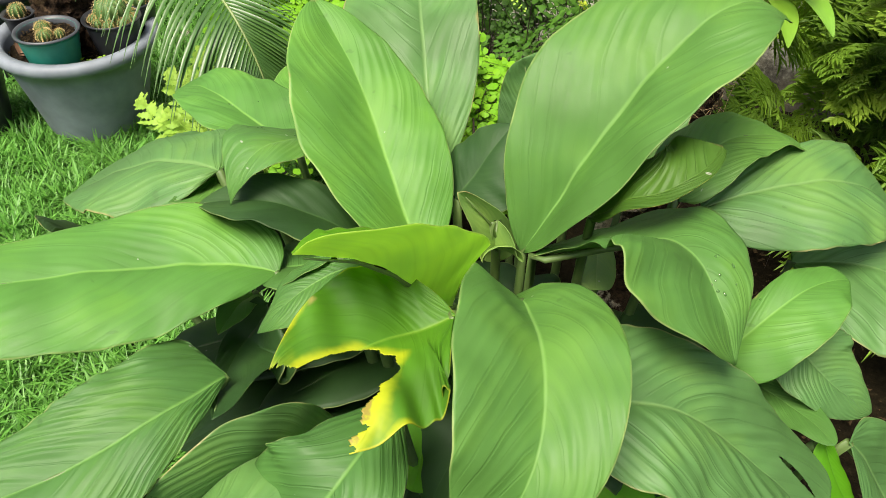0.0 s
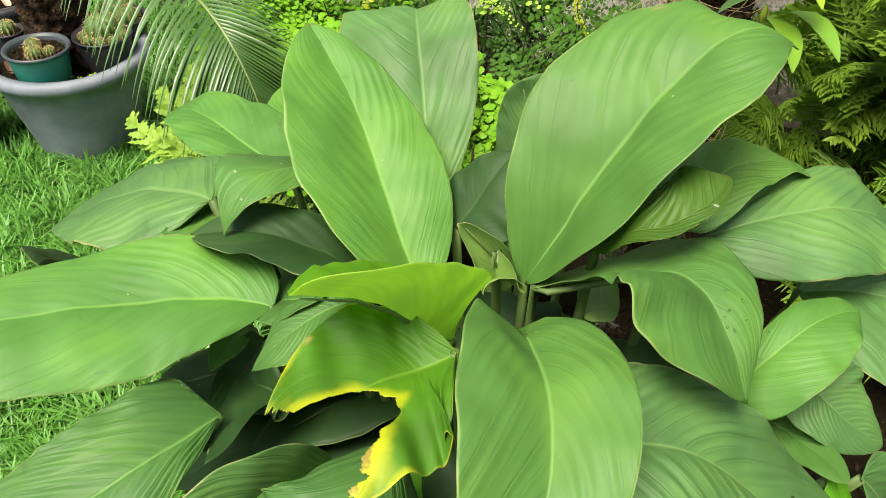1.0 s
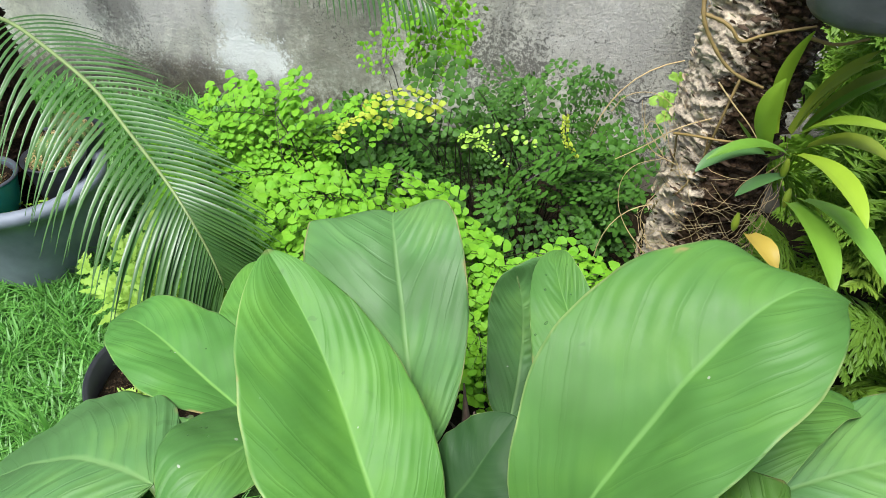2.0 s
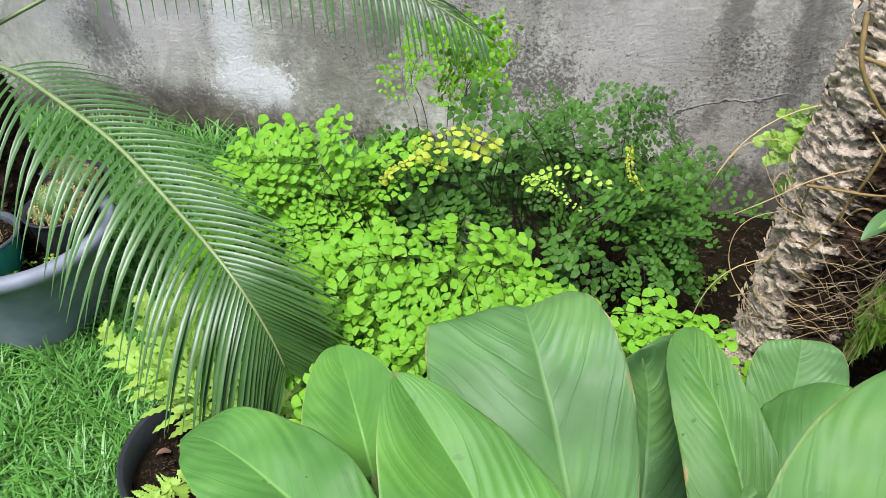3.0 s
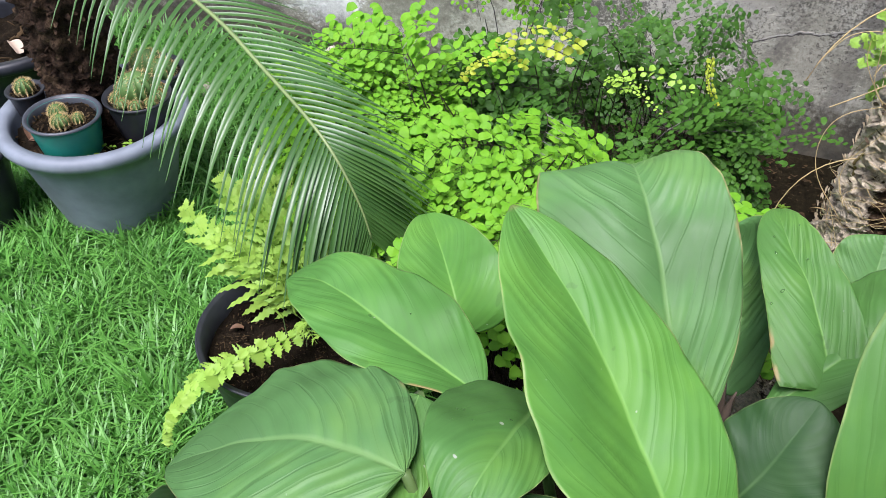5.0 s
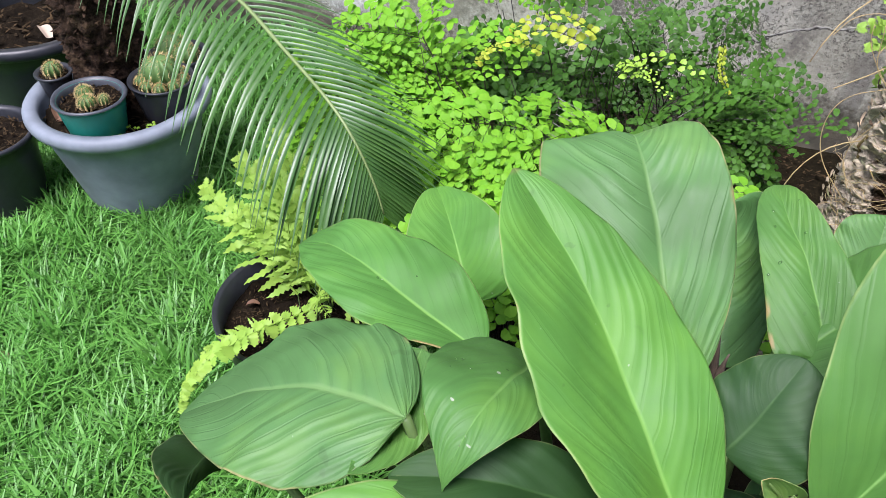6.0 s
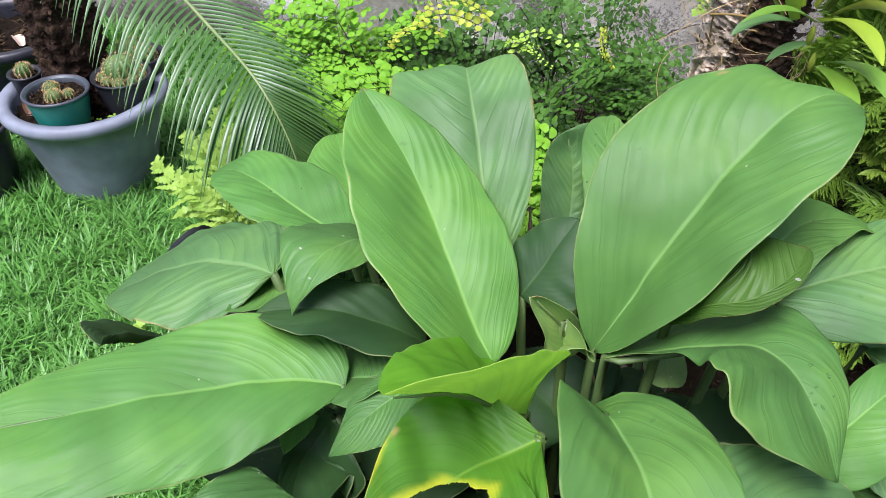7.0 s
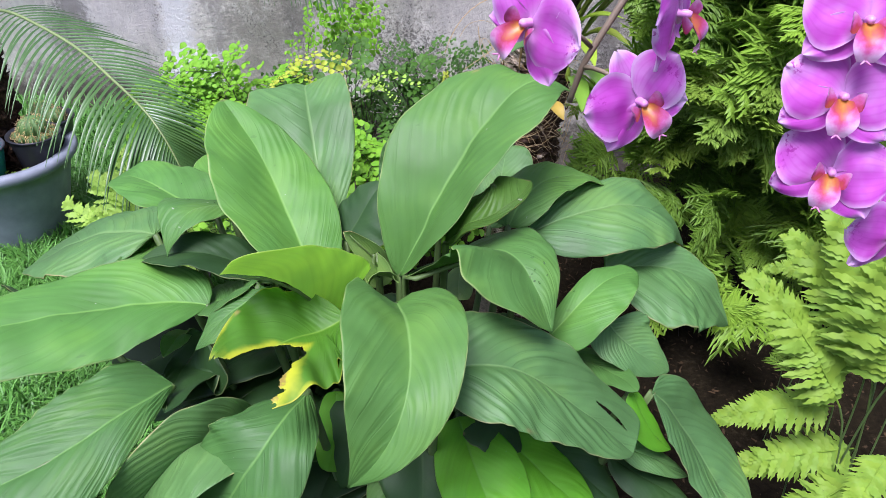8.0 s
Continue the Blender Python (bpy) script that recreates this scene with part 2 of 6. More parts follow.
# Base held dark: it carries the shade most of these fronds hang in.
LACE = plain_material("lacy_fern", (0.105, 0.215, 0.022), 0.25, 0.5, 30, 0.15, 0.001, by_object=0.9, warm=(2.3, 2.0, 1.6), light=0.2, gloss=0.25)
SWORD_LIME = plain_material("sword_fern_lime", (0.190, 0.345, 0.038), 0.25, 0.55, 30, 0.15, 0.001, by_island=0.6, warm=(1.35, 1.15, 0.9), light=0.25, gloss=0.2)
# Lit copy of LACE: the light on the brighter fronds is in this colour.
LACE_LIT = plain_material("lacy_fern_lit", (0.175, 0.31, 0.040), 0.25, 0.5, 30, 0.15, 0.001, by_object=0.6, warm=(1.4, 1.2, 0.9), light=0.25, gloss=0.25)
PALM = plain_material("palm_leaflet", (0.050, 0.128, 0.028), 0.25, 0.33, 30, 0.1, 0.001, by_object=0.5, warm=(1.5, 1.3, 1.2), light=0.15)
RACHIS = plain_material("palm_rachis", (0.19, 0.26, 0.09), 0.2, 0.45, 30, 0.1, 0.001)
PLASTIC = plain_material("grey_planter", (0.205, 0.236, 0.270), 0.36, 0.60, 16, 0.2, 0.0012)
BLACK_POT = plain_material("black_pot", (0.022, 0.024, 0.028), 0.3, 0.42, 60, 0.1, 0.001)
GREY_POT = plain_material("grey_orchid_pot", (0.070, 0.076, 0.078), 0.5, 0.5, 24, 0.5, 0.004)
GREEN_POT = plain_material("green_pot", (0.015, 0.22, 0.16), 0.15, 0.4, 40, 0.08, 0.001)
CACTUS = plain_material("cactus_green", (0.095, 0.185, 0.045), 0.3, 0.6, 40, 0.3, 0.002)
SPINE = plain_material("cactus_spines", (0.66, 0.54, 0.26), 0.3, 0.6, 60, 0.1, 0.001, by_island=0.5, warm=(0.85, 0.72, 0.55))
ROOT = plain_material("aerial_root", (0.205, 0.150, 0.052), 0.3, 0.7, 60, 0.3, 0.001, by_object=0.5)
FIBRE = plain_material("dry_fibre", (0.46, 0.36, 0.19), 0.3, 0.8, 60, 0.2, 0.001, by_island=0.6)
EPIPHYTE = plain_material("strap_leaf", (0.125, 0.285, 0.034), 0.30, 0.38, 14, 0.1, 0.001, by_object=0.8, warm=(1.8, 1.3, 0.8), light=0.2)
STRAP_LIME = plain_material("strap_leaf_lime", (0.235, 0.400, 0.030), 0.25, 0.40, 14, 0.1, 0.001, by_object=0.5, warm=(1.4, 1.1, 0.8), light=0.25)
STRAP_BLUE = plain_material("strap_leaf_deep", (0.085, 0.200, 0.060), 0.25, 0.45, 14, 0.1, 0.001, by_object=0.3, light=0.15)
STRAP_OLIVE = plain_material("strap_leaf_olive", (0.185, 0.265, 0.028), 0.35, 0.45, 18, 0.1, 0.001, by_object=0.6, warm=(1.7, 1.5, 0.8), light=0.15)
YELLOW_LEAF = plain_material("yellow_leaf", (0.42, 0.31, 0.050), 0.2, 0.5, 20, 0.1, 0.001, light=0.2)
STEM = plain_material("spike_stem", (0.20, 0.16, 0.10), 0.3, 0.55, 40, 0.2, 0.001)
COLUMN = plain_material("orchid_column", (0.66, 0.28, 0.58), 0.15, 0.4, 60, 0.1, 0.001)
STONE = plain_material("pale_stone", (0.42, 0.38, 0.31), 0.25, 0.9, 40, 0.6, 0.004)
LITTER = plain_material("leaf_litter", (0.034, 0.024, 0.013), 0.5, 0.9, 40, 0.3, 0.002, by_island=0.8, warm=(2.4, 2.2, 1.9), gloss=0.1)


def soil_material(name, base):
    mat, nt, bsdf = nodes_of(name)
    n = Nodes(nt)
    ob = n.coords("Object")
    grit = n.noise(ob, 90.0, 6.0, 0.7)
    clod = n.noise(ob, 14.0, 4.0, 0.6)
    tone = n.ramp(n.math("ADD", n.math("MULTIPLY", grit, 0.6), n.math("MULTIPLY", clod, 0.4)),
                  [(0.36, tuple(c * 0.35 for c in base)), (0.55, base), (0.70, tuple(c * 3.6 for c in base))])
    n.put(bsdf.inputs["Base Color"], tone)
    bsdf.inputs["Roughness"].default_value = 0.95
    bsdf.inputs["Specular IOR Level"].default_value = 0.08
    nrm = n.bump(clod, 0.6, 0.02)
    n.put(bsdf.inputs["Normal"], n.bump(grit, 0.9, 0.006, nrm))
    return mat


POT_SOIL = soil_material("potting_soil", (0.0125, 0.0090, 0.0050))


def ground_material():
    """Soil under the planting, turf soil under the lawn."""
    mat, nt, bsdf = nodes_of("ground_soil")
    n = Nodes(nt)
    ob = n.coords("Object")
    x, y, z = n.xyz(ob)
    grit, clod = n.noise(ob, 80.0, 6.0, 0.7), n.noise(ob, 9.0, 4.0, 0.6)
    soil = n.ramp(n.math("ADD", n.math("MULTIPLY", grit, 0.6), n.math("MULTIPLY", clod, 0.4)),
                  [(0.36, (0.0045, 0.0036, 0.0017)), (0.56, (0.0150, 0.0118, 0.0054)), (0.74, (0.050, 0.040, 0.021))])
    turf = n.ramp(grit, [(0.3, (0.01, 0.022, 0.006)), (0.7, (0.03, 0.065, 0.015))])
    side = n.math("ADD", x, n.math("MULTIPLY_ADD", clod, 0.3, -0.15))
    bed = n.math("MULTIPLY", n.smooth(side, -0.62, -0.42), n.smooth(n.math("ADD", y, n.math("MULTIPLY", clod, 0.4)), -0.7, -0.4))
    n.put(bsdf.inputs["Base Color"], n.mix(bed, turf, soil))
    bsdf.inputs["Roughness"].default_value = 0.95
    bsdf.inputs["Specular IOR Level"].default_value = 0.08
    n.put(bsdf.inputs["Normal"], n.bump(grit, 0.9, 0.006, n.bump(clod, 0.6, 0.03)))
    return mat


def wall_material():
    """Old lime-washed cement render: runs, bare and white patches, lichen, a crack, soil splash."""
    mat, nt, bsdf = nodes_of("weathered_render")
    n = Nodes(nt)
    ob = n.coords("Object")
    x, y, z = n.xyz(ob)
    cmb = nt.nodes.new("ShaderNodeCombineXYZ")
    n.put(cmb.inputs[0], n.math("MULTIPLY", x, 6.0))
    n.put(cmb.inputs[2], n.math("MULTIPLY", z, 0.8))
    streak = n.noise(cmb.outputs[0], 1.0, 4.0, 0.6, 0.3)
    blotch = n.noise(ob, 2.3, 5.0, 0.6, 0.4)
    mid = n.noise(ob, 9.0, 6.0, 0.65)
    grit = n.noise(ob, 60.0, 7.0, 0.75)
    flake = n.noise(ob, 5.0, 7.0, 0.72, 0.8)
    fringe = n.math("ADD", n.math("MULTIPLY_ADD", mid, 1.6, -0.8), n.math("ADD", n.math("MULTIPLY_ADD", flake, 1.2, -0.6), n.math("MULTIPLY_ADD", grit, 2.4, -1.2)))

    def patch(cx, cz, rx, rz, soft=0.5):
        """A frayed oval on the wall."""
        dx, dz = n.math("DIVIDE", n.math("SUBTRACT", x, cx), rx), n.math("DIVIDE", n.math("SUBTRACT", z, cz), rz)
        far = n.math("SQRT", n.math("ADD", n.math("MULTIPLY", dx, dx), n.math("MULTIPLY", dz, dz)))
        return n.math("SUBTRACT", 1.0, n.smooth(n.math("ADD", far, fringe), 1.0 - soft, 1.0 + soft))

    def laid(tone, mask, share, colour):
        return n.mix(n.math("MULTIPLY", mask, share), tone, colour)

    tone = n.ramp(n.math("ADD", n.math("MULTIPLY", blotch, 0.35), n.math("ADD", n.math("MULTIPLY", mid, 0.35), n.math("MULTIPLY", grit, 0.30))),
                  [(0.36, (0.200, 0.196, 0.145)), (0.45, (0.395, 0.390, 0.300)), (0.52, (0.555, 0.552, 0.445)), (0.60, (0.680, 0.680, 0.585))])
    tone = laid(tone, n.smooth(flake, 0.555, 0.575), 0.32, (0.205, 0.195, 0.155))
    tone = laid(tone, n.smooth(streak, 0.55, 0.70), 0.5, (0.086, 0.083, 0.076))
    # pale lime wash left of the white patch, darker bare cement to its right
    tone = laid(tone, patch(-1.75, 0.62, 0.50, 0.42, 0.6), 0.55, (0.568, 0.548, 0.528))
    tone = laid(tone, patch(-1.03, 0.38, 0.20, 0.34, 0.7), 0.62, (0.165, 0.162, 0.120))
    tone = laid(tone, patch(0.35, 0.50, 0.55, 0.40, 0.8), 0.30, (0.297, 0.284, 0.244))
    tone = laid(tone, patch(-0.20, 0.55, 0.22, 0.22, 0.7), 0.45, (0.528, 0.515, 0.475))
    tone = laid(tone, patch(-0.72, 0.52, 0.26, 0.18, 0.8), 0.40, (0.215, 0.210, 0.165))
    # dark runs
    for cx, cz, rx, rz, share in ((-1.87, 0.42, 0.075, 0.20, 0.75), (-1.95, 0.36, 0.05, 0.12, 0.6), (0.09, 0.72, 0.045, 0.34, 0.62), (0.285, 0.70, 0.055, 0.32, 0.66), (-0.88, 0.62, 0.05, 0.28, 0.45), (0.62, 0.60, 0.07, 0.40, 0.5)):
        tone = laid(tone, patch(cx, cz, rx, rz, 0.45), share * 0.8, (0.073, 0.069, 0.059))
    # black lichen specks, thick in some places and sparse in others
    thick = n.math("MAXIMUM", n.math("MAXIMUM", n.math("MULTIPLY", patch(-0.46, 0.38, 0.20, 0.15, 0.9), 1.25), patch(-0.66, 0.52, 0.10, 0.09, 0.9)), n.smooth(n.math("ADD", n.noise(ob, 1.9, 4.0, 0.6, 0.5), n.math("MULTIPLY_ADD", mid, 0.4, -0.2)), 0.46, 0.70))
    specks = n.smooth(n.math("ADD", n.noise(ob, 110.0, 6.0, 0.8), n.math("MULTIPLY", thick, 0.15)), 0.60, 0.69)
    tone = laid(tone, specks, 0.72, (0.046, 0.044, 0.034))
    # the white-washed patch and the pale run above it
    tone = laid(tone, patch(-1.40, 0.56, 0.065, 0.38, 0.5), 0.8, (0.70, 0.72, 0.68))
    tone = laid(tone, patch(-1.345, 0.245, 0.145, 0.095, 0.22), 0.97, (0.80, 0.82, 0.78))
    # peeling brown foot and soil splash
    peel = patch(-1.62, 0.12, 0.42, 0.11, 0.5)
    tone = laid(tone, n.math("MULTIPLY", peel, n.smooth(grit, 0.40, 0.52)), 0.8, (0.106, 0.083, 0.063))
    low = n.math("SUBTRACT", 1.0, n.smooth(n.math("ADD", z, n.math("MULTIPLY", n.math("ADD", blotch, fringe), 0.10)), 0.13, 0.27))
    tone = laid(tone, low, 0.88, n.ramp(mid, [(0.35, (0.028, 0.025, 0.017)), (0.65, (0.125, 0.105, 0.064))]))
    # a crack with a lifted pale lip
    run = n.math("ADD", n.math("MULTIPLY_ADD", x, -0.335, n.math("SUBTRACT", z, 0.338)), n.math("MULTIPLY_ADD", mid, 0.11, -0.055))
    span = n.math("MULTIPLY", n.smooth(x, -0.07, -0.03), n.math("SUBTRACT", 1.0, n.smooth(x, 0.23, 0.30)))
    crack = n.math("MULTIPLY", span, n.math("SUBTRACT", 1.0, n.smooth(n.math("ABSOLUTE", run), 0.0012, 0.0032)))
    lip = n.math("MULTIPLY", span, n.math("SUBTRACT", 1.0, n.smooth(n.math("ABSOLUTE", n.math("ADD", run, -0.0055)), 0.001, 0.005)))
    tone = laid(laid(tone, lip, 0.7, (0.528, 0.515, 0.475)), crack, 0.85, (0.040, 0.036, 0.033))
    n.put(bsdf.inputs["Base Color"], tone)
    bsdf.inputs["Roughness"].default_value = 0.92
    nrm = n.bump(flake, 0.25, 0.012)
    nrm = n.bump(n.math("SUBTRACT", lip, crack), 0.6, 0.006, nrm)
    n.put(bsdf.inputs["Normal"], n.bump(grit, 0.8, 0.010, nrm))
    return mat


def bark_material(name, dark, pale, share, scale=9.0, lichen=0.0):
    """Rough bark with pale crusts; lichen: how much thicker they grow on the open side, towards -x."""
    mat, nt, bsdf = nodes_of(name)
    n = Nodes(nt)
    ob = n.coords("Object")
    x, y, z = n.xyz(ob)
    patch, grit = n.noise(ob, scale, 5.0, 0.65, 0.5), n.noise(ob, scale * 7, 5.0, 0.7)
    ring = n.math("SINE", n.math("ADD", n.math("MULTIPLY", z, 150.0), n.math("MULTIPLY", patch, 14.0)))
    tone = n.ramp(grit, [(0.35, tuple(c * 0.35 for c in dark)), (0.65, tuple(c * 1.7 for c in dark))])
    crust = n.math("ADD", patch, n.math("MULTIPLY", grit, 0.25))
    if lichen:
        open_side = n.smooth(n.math("MULTIPLY_ADD", z, 0.043, n.math("SUBTRACT", -0.04, x)), -0.01, 0.06)
        crust = n.math("ADD", crust, n.math("MULTIPLY_ADD", open_side, lichen, -0.05))
    tone = n.mix(n.smooth(crust, share, share + 0.12), tone,
                 n.ramp(grit, [(0.35, tuple(c * 0.55 for c in pale)), (0.6, pale)]))
    n.put(bsdf.inputs["Base Color"], tone)
    bsdf.inputs["Roughness"].default_value = 0.9
    bsdf.inputs["Specular IOR Level"].default_value = 0.15
    nrm = n.bump(ring, 0.5, 0.008)
    n.put(bsdf.inputs["Normal"], n.bump(grit, 0.9, 0.008, nrm))
    return mat


def petal_material():
    """Magenta tepals with darker veins and a white margin."""
    mat, nt, bsdf = nodes_of("orchid_petal")
    n = Nodes(nt)
    u, v, _ = n.xyz(n.coords("UV"))
    a = n.math("ABSOLUTE", n.math("MULTIPLY_ADD", v, 2.0, -1.0))
    ob = n.coords("Object")
    soft = n.noise(ob, 30.0, 3.0)
    veins = n.smooth(n.math("SINE", n.math("ADD", n.math("MULTIPLY", v, 62.0), n.math("MULTIPLY", soft, 6.0))), 0.3, 1.0)
    tone = n.ramp(soft, [(0.30, (0.50, 0.045, 0.46)), (0.50, (0.58, 0.11, 0.55)), (0.70, (0.64, 0.26, 0.64))])
    tone = n.mix(n.math("MULTIPLY", veins, 0.16), tone, (0.40, 0.03, 0.36))
    tone = n.mix(n.math("MULTIPLY", n.math("SUBTRACT", 1.0, n.smooth(u, 0.0, 0.30)), 0.50), tone, (0.72, 0.52, 0.74))
    freck = n.math("MULTIPLY", n.smooth(n.noise(ob, 320.0, 2.0), 0.52, 0.60), n.math("MULTIPLY", n.smooth(u, 0.50, 0.75), n.smooth(n.noise(ob, 45.0, 2.0), 0.50, 0.62)))
    rim = n.math("ADD", n.math("MAXIMUM", n.math("POWER", a, 2.5), n.smooth(u, 0.55, 1.0)), n.math("MULTIPLY_ADD", soft, 0.8, -0.55))
    tone = n.mix(n.math("MULTIPLY", n.smooth(rim, 0.35, 1.05), 0.80), tone, (0.76, 0.62, 0.80))
    tone = n.mix(n.math("MULTIPLY", freck, 0.8), tone, (0.36, 0.01, 0.30))
    n.put(bsdf.inputs["Base Color"], tone)
    bsdf.inputs["Roughness"].default_value = 0.5
    n.put(bsdf.inputs["Normal"], n.bump(veins, 0.06, 0.0006))
    n.through_light(bsdf, tone, 0.25)
    return mat


def lip_material():
    """Crimson lip with an orange and yellow throat."""
    mat, nt, bsdf = nodes_of("orchid_lip")
    n = Nodes(nt)
    u, v, _ = n.xyz(n.coords("UV"))
    a = n.math("ABSOLUTE", n.math("MULTIPLY_ADD", v, 2.0, -1.0))
    mottled = n.noise(n.coords("Object"), 160.0, 3.0)
    q = n.math("ADD", n.math("MULTIPLY", u, 0.75), n.math("ADD", n.math("MULTIPLY", a, 0.35), n.math("MULTIPLY_ADD", mottled, 0.5, -0.25)))
    tone = n.ramp(q, [(0.06, (0.50, 0.24, 0.04)), (0.24, (0.42, 0.13, 0.03)), (0.40, (0.44, 0.05, 0.09)), (0.58, (0.56, 0.12, 0.34)), (0.85, (0.72, 0.46, 0.68))])
    n.put(bsdf.inputs["Base Color"], tone)
    bsdf.inputs["Roughness"].default_value = 0.42
    n.through_light(bsdf, tone, 0.12)
    return mat


def wet_material():
    mat, nt, bsdf = nodes_of("water_drop")
    bsdf.inputs["Base Color"].default_value = (0.10, 0.24, 0.06, 1)
    bsdf.inputs["Roughness"].default_value = 0.04
    bsdf.inputs["IOR"].default_value = 1.33
    bsdf.inputs["Specular IOR Level"].default_value = 1.0
    bsdf.inputs["Alpha"].default_value = 0.4
    return mat


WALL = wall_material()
GROUND = ground_material()
TRUNK = bark_material("pale_bark", (0.064, 0.040, 0.021), (0.74, 0.63, 0.45), 0.655, 17.0, lichen=0.27)
FLAKE = plain_material("pale_bark_flake", (0.68, 0.57, 0.39), 0.45, 0.9, 60, 0.6, 0.003, by_island=0.35, warm=(0.45, 0.40, 0.33))
DARK_FLAKE = plain_material("dark_bark_flake", (0.070, 0.045, 0.028), 0.5, 0.9, 60, 0.6, 0.003, by_island=0.8, warm=(2.2, 2.1, 1.9))
PALM_TRUNK = bark_material("palm_bark", (0.036, 0.022, 0.013), (0.125, 0.080, 0.045), 0.66, 14.0)
PETAL = petal_material()
LIP = lip_material()
WATER = wet_material()

# ---- structure: ground and wall ----
vs, fs = [], []
steps = [-220, -40, -8, -4, -3, *[-2.6 + 0.1 * i for i in range(46)], 3, 5, 10, 40, 220]
for yv in steps:
    for xv in steps:
        inside = abs(xv) < 3 and abs(yv) < 3
        vs.append(V(xv, yv, 0.018 * noise.noise((xv * 3, yv * 3, 0.3)) if inside else 0.0))
cnt = len(steps)
for j in range(cnt - 1):
    for i in range(cnt - 1):
        fs.append((j * cnt + i, j * cnt + i + 1, (j + 1) * cnt + i + 1, (j + 1) * cnt + i))
tagged(part("ground", mesh_of("ground", vs, fs), GROUND), "dark brown garden soil with turf under the lawn", "ground", kind="structure")

vs, fs = [], []
nx, nz = 240, 40
for j in range(nz + 1):
    for i in range(nx + 1):
        xv, zv = -7.0 + 12.0 * i / nx, -0.1 + 1.9 * j / nz
        vs.append(V(xv, 2.65 + 0.014 * noise.noise((xv * 1.5, 0, zv * 1.5)) + 0.005 * noise.noise((xv * 9, 3, zv * 9)), zv))
row = nx + 1
for j in range(nz):
    for i in range(nx):
        fs.append((j * row + i, j * row + i + 1, (j + 1) * row + i + 1, (j + 1) * row + i))
base = len(vs)
vs += [V(-7, 2.85, -0.1), V(5, 2.85, -0.1), V(5, 2.85, 1.8), V(-7, 2.85, 1.8)]
top = [nz * row + i for i in range(row)]
fs += [(base + 1, base, base + 3, base + 2), tuple(top) + (base + 2, base + 3), tuple(j * row for j in range(nz, -1, -1)) + (base, base + 3)][:1]
fs.append(tuple([nz * row + i for i in range(row)] + [base + 2, base + 3]))
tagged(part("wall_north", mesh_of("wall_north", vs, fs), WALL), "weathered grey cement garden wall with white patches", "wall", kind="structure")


# ---- the broad-leaved plant ----
plant = thing("peace_lily", (0.03, 0.82, 0.0), "large broad-leaved green clump with ribbed glossy leaves", "plant")
PLANT_AT = V(0.03, 0.82, 0.0)


def leaf_frames(b, m, t, count):
    """The midrib through base, middle and tip with frames carried along it."""
    b, m, t = Vector(b), Vector(m), Vector(t)

    def at(s):
        return b * (2 * (s - 0.5) * (s - 1)) + m * (4 * s * (1 - s)) + t * (2 * s * (s - 0.5))

    def way(s):
        return (at(s + 0.01) - at(s - 0.01)).normalized()

    def side0():
        d = way(0.5).cross(Vector((0, 0, 1)))
        return d.normalized()

    ss = [i / count for i in range(count + 1)]
    half = count // 2
    sides = [None] * (count + 1)
    sides[half] = side0()
    for rng in (range(half + 1, count + 1), range(half - 1, -1, -1)):
        prev = sides[half]
        for i in rng:
            w = way(ss[i])
            prev = (prev - w * prev.dot(w)).normalized()
            sides[i] = prev
    return [(at(s), way(s), sides[i], sides[i].cross(way(s)).normalized()) for i, s in enumerate(ss)]


def blade_frames(rib, count):
    """The midrib, a curve on four handles, with frames carried along it."""
    c = [Vector(p) for p in rib]

    def at(s):
        u = 1 - s
        return c[0] * u ** 3 + c[1] * (3 * u * u * s) + c[2] * (3 * u * s * s) + c[3] * s ** 3

    def way(s):
        u = 1 - s
        return ((c[1] - c[0]) * (u * u) + (c[2] - c[1]) * (2 * u * s) + (c[3] - c[2]) * (s * s)).normalized()

    ss = [i / count for i in range(count + 1)]
    half = count // 2
    sides = [None] * (count + 1)
    sides[half] = way(ss[half]).cross(Vector((0, 0, 1))).normalized()
    for rng in (range(half + 1, count + 1), range(half - 1, -1, -1)):
        prev = sides[half]
        for i in rng:
            w = way(ss[i])
            prev = (prev - w * prev.dot(w)).normalized()
            sides[i] = prev
    return [(at(s), way(s), sides[i], sides[i].cross(way(s)).normalized()) for i, s in enumerate(ss)]


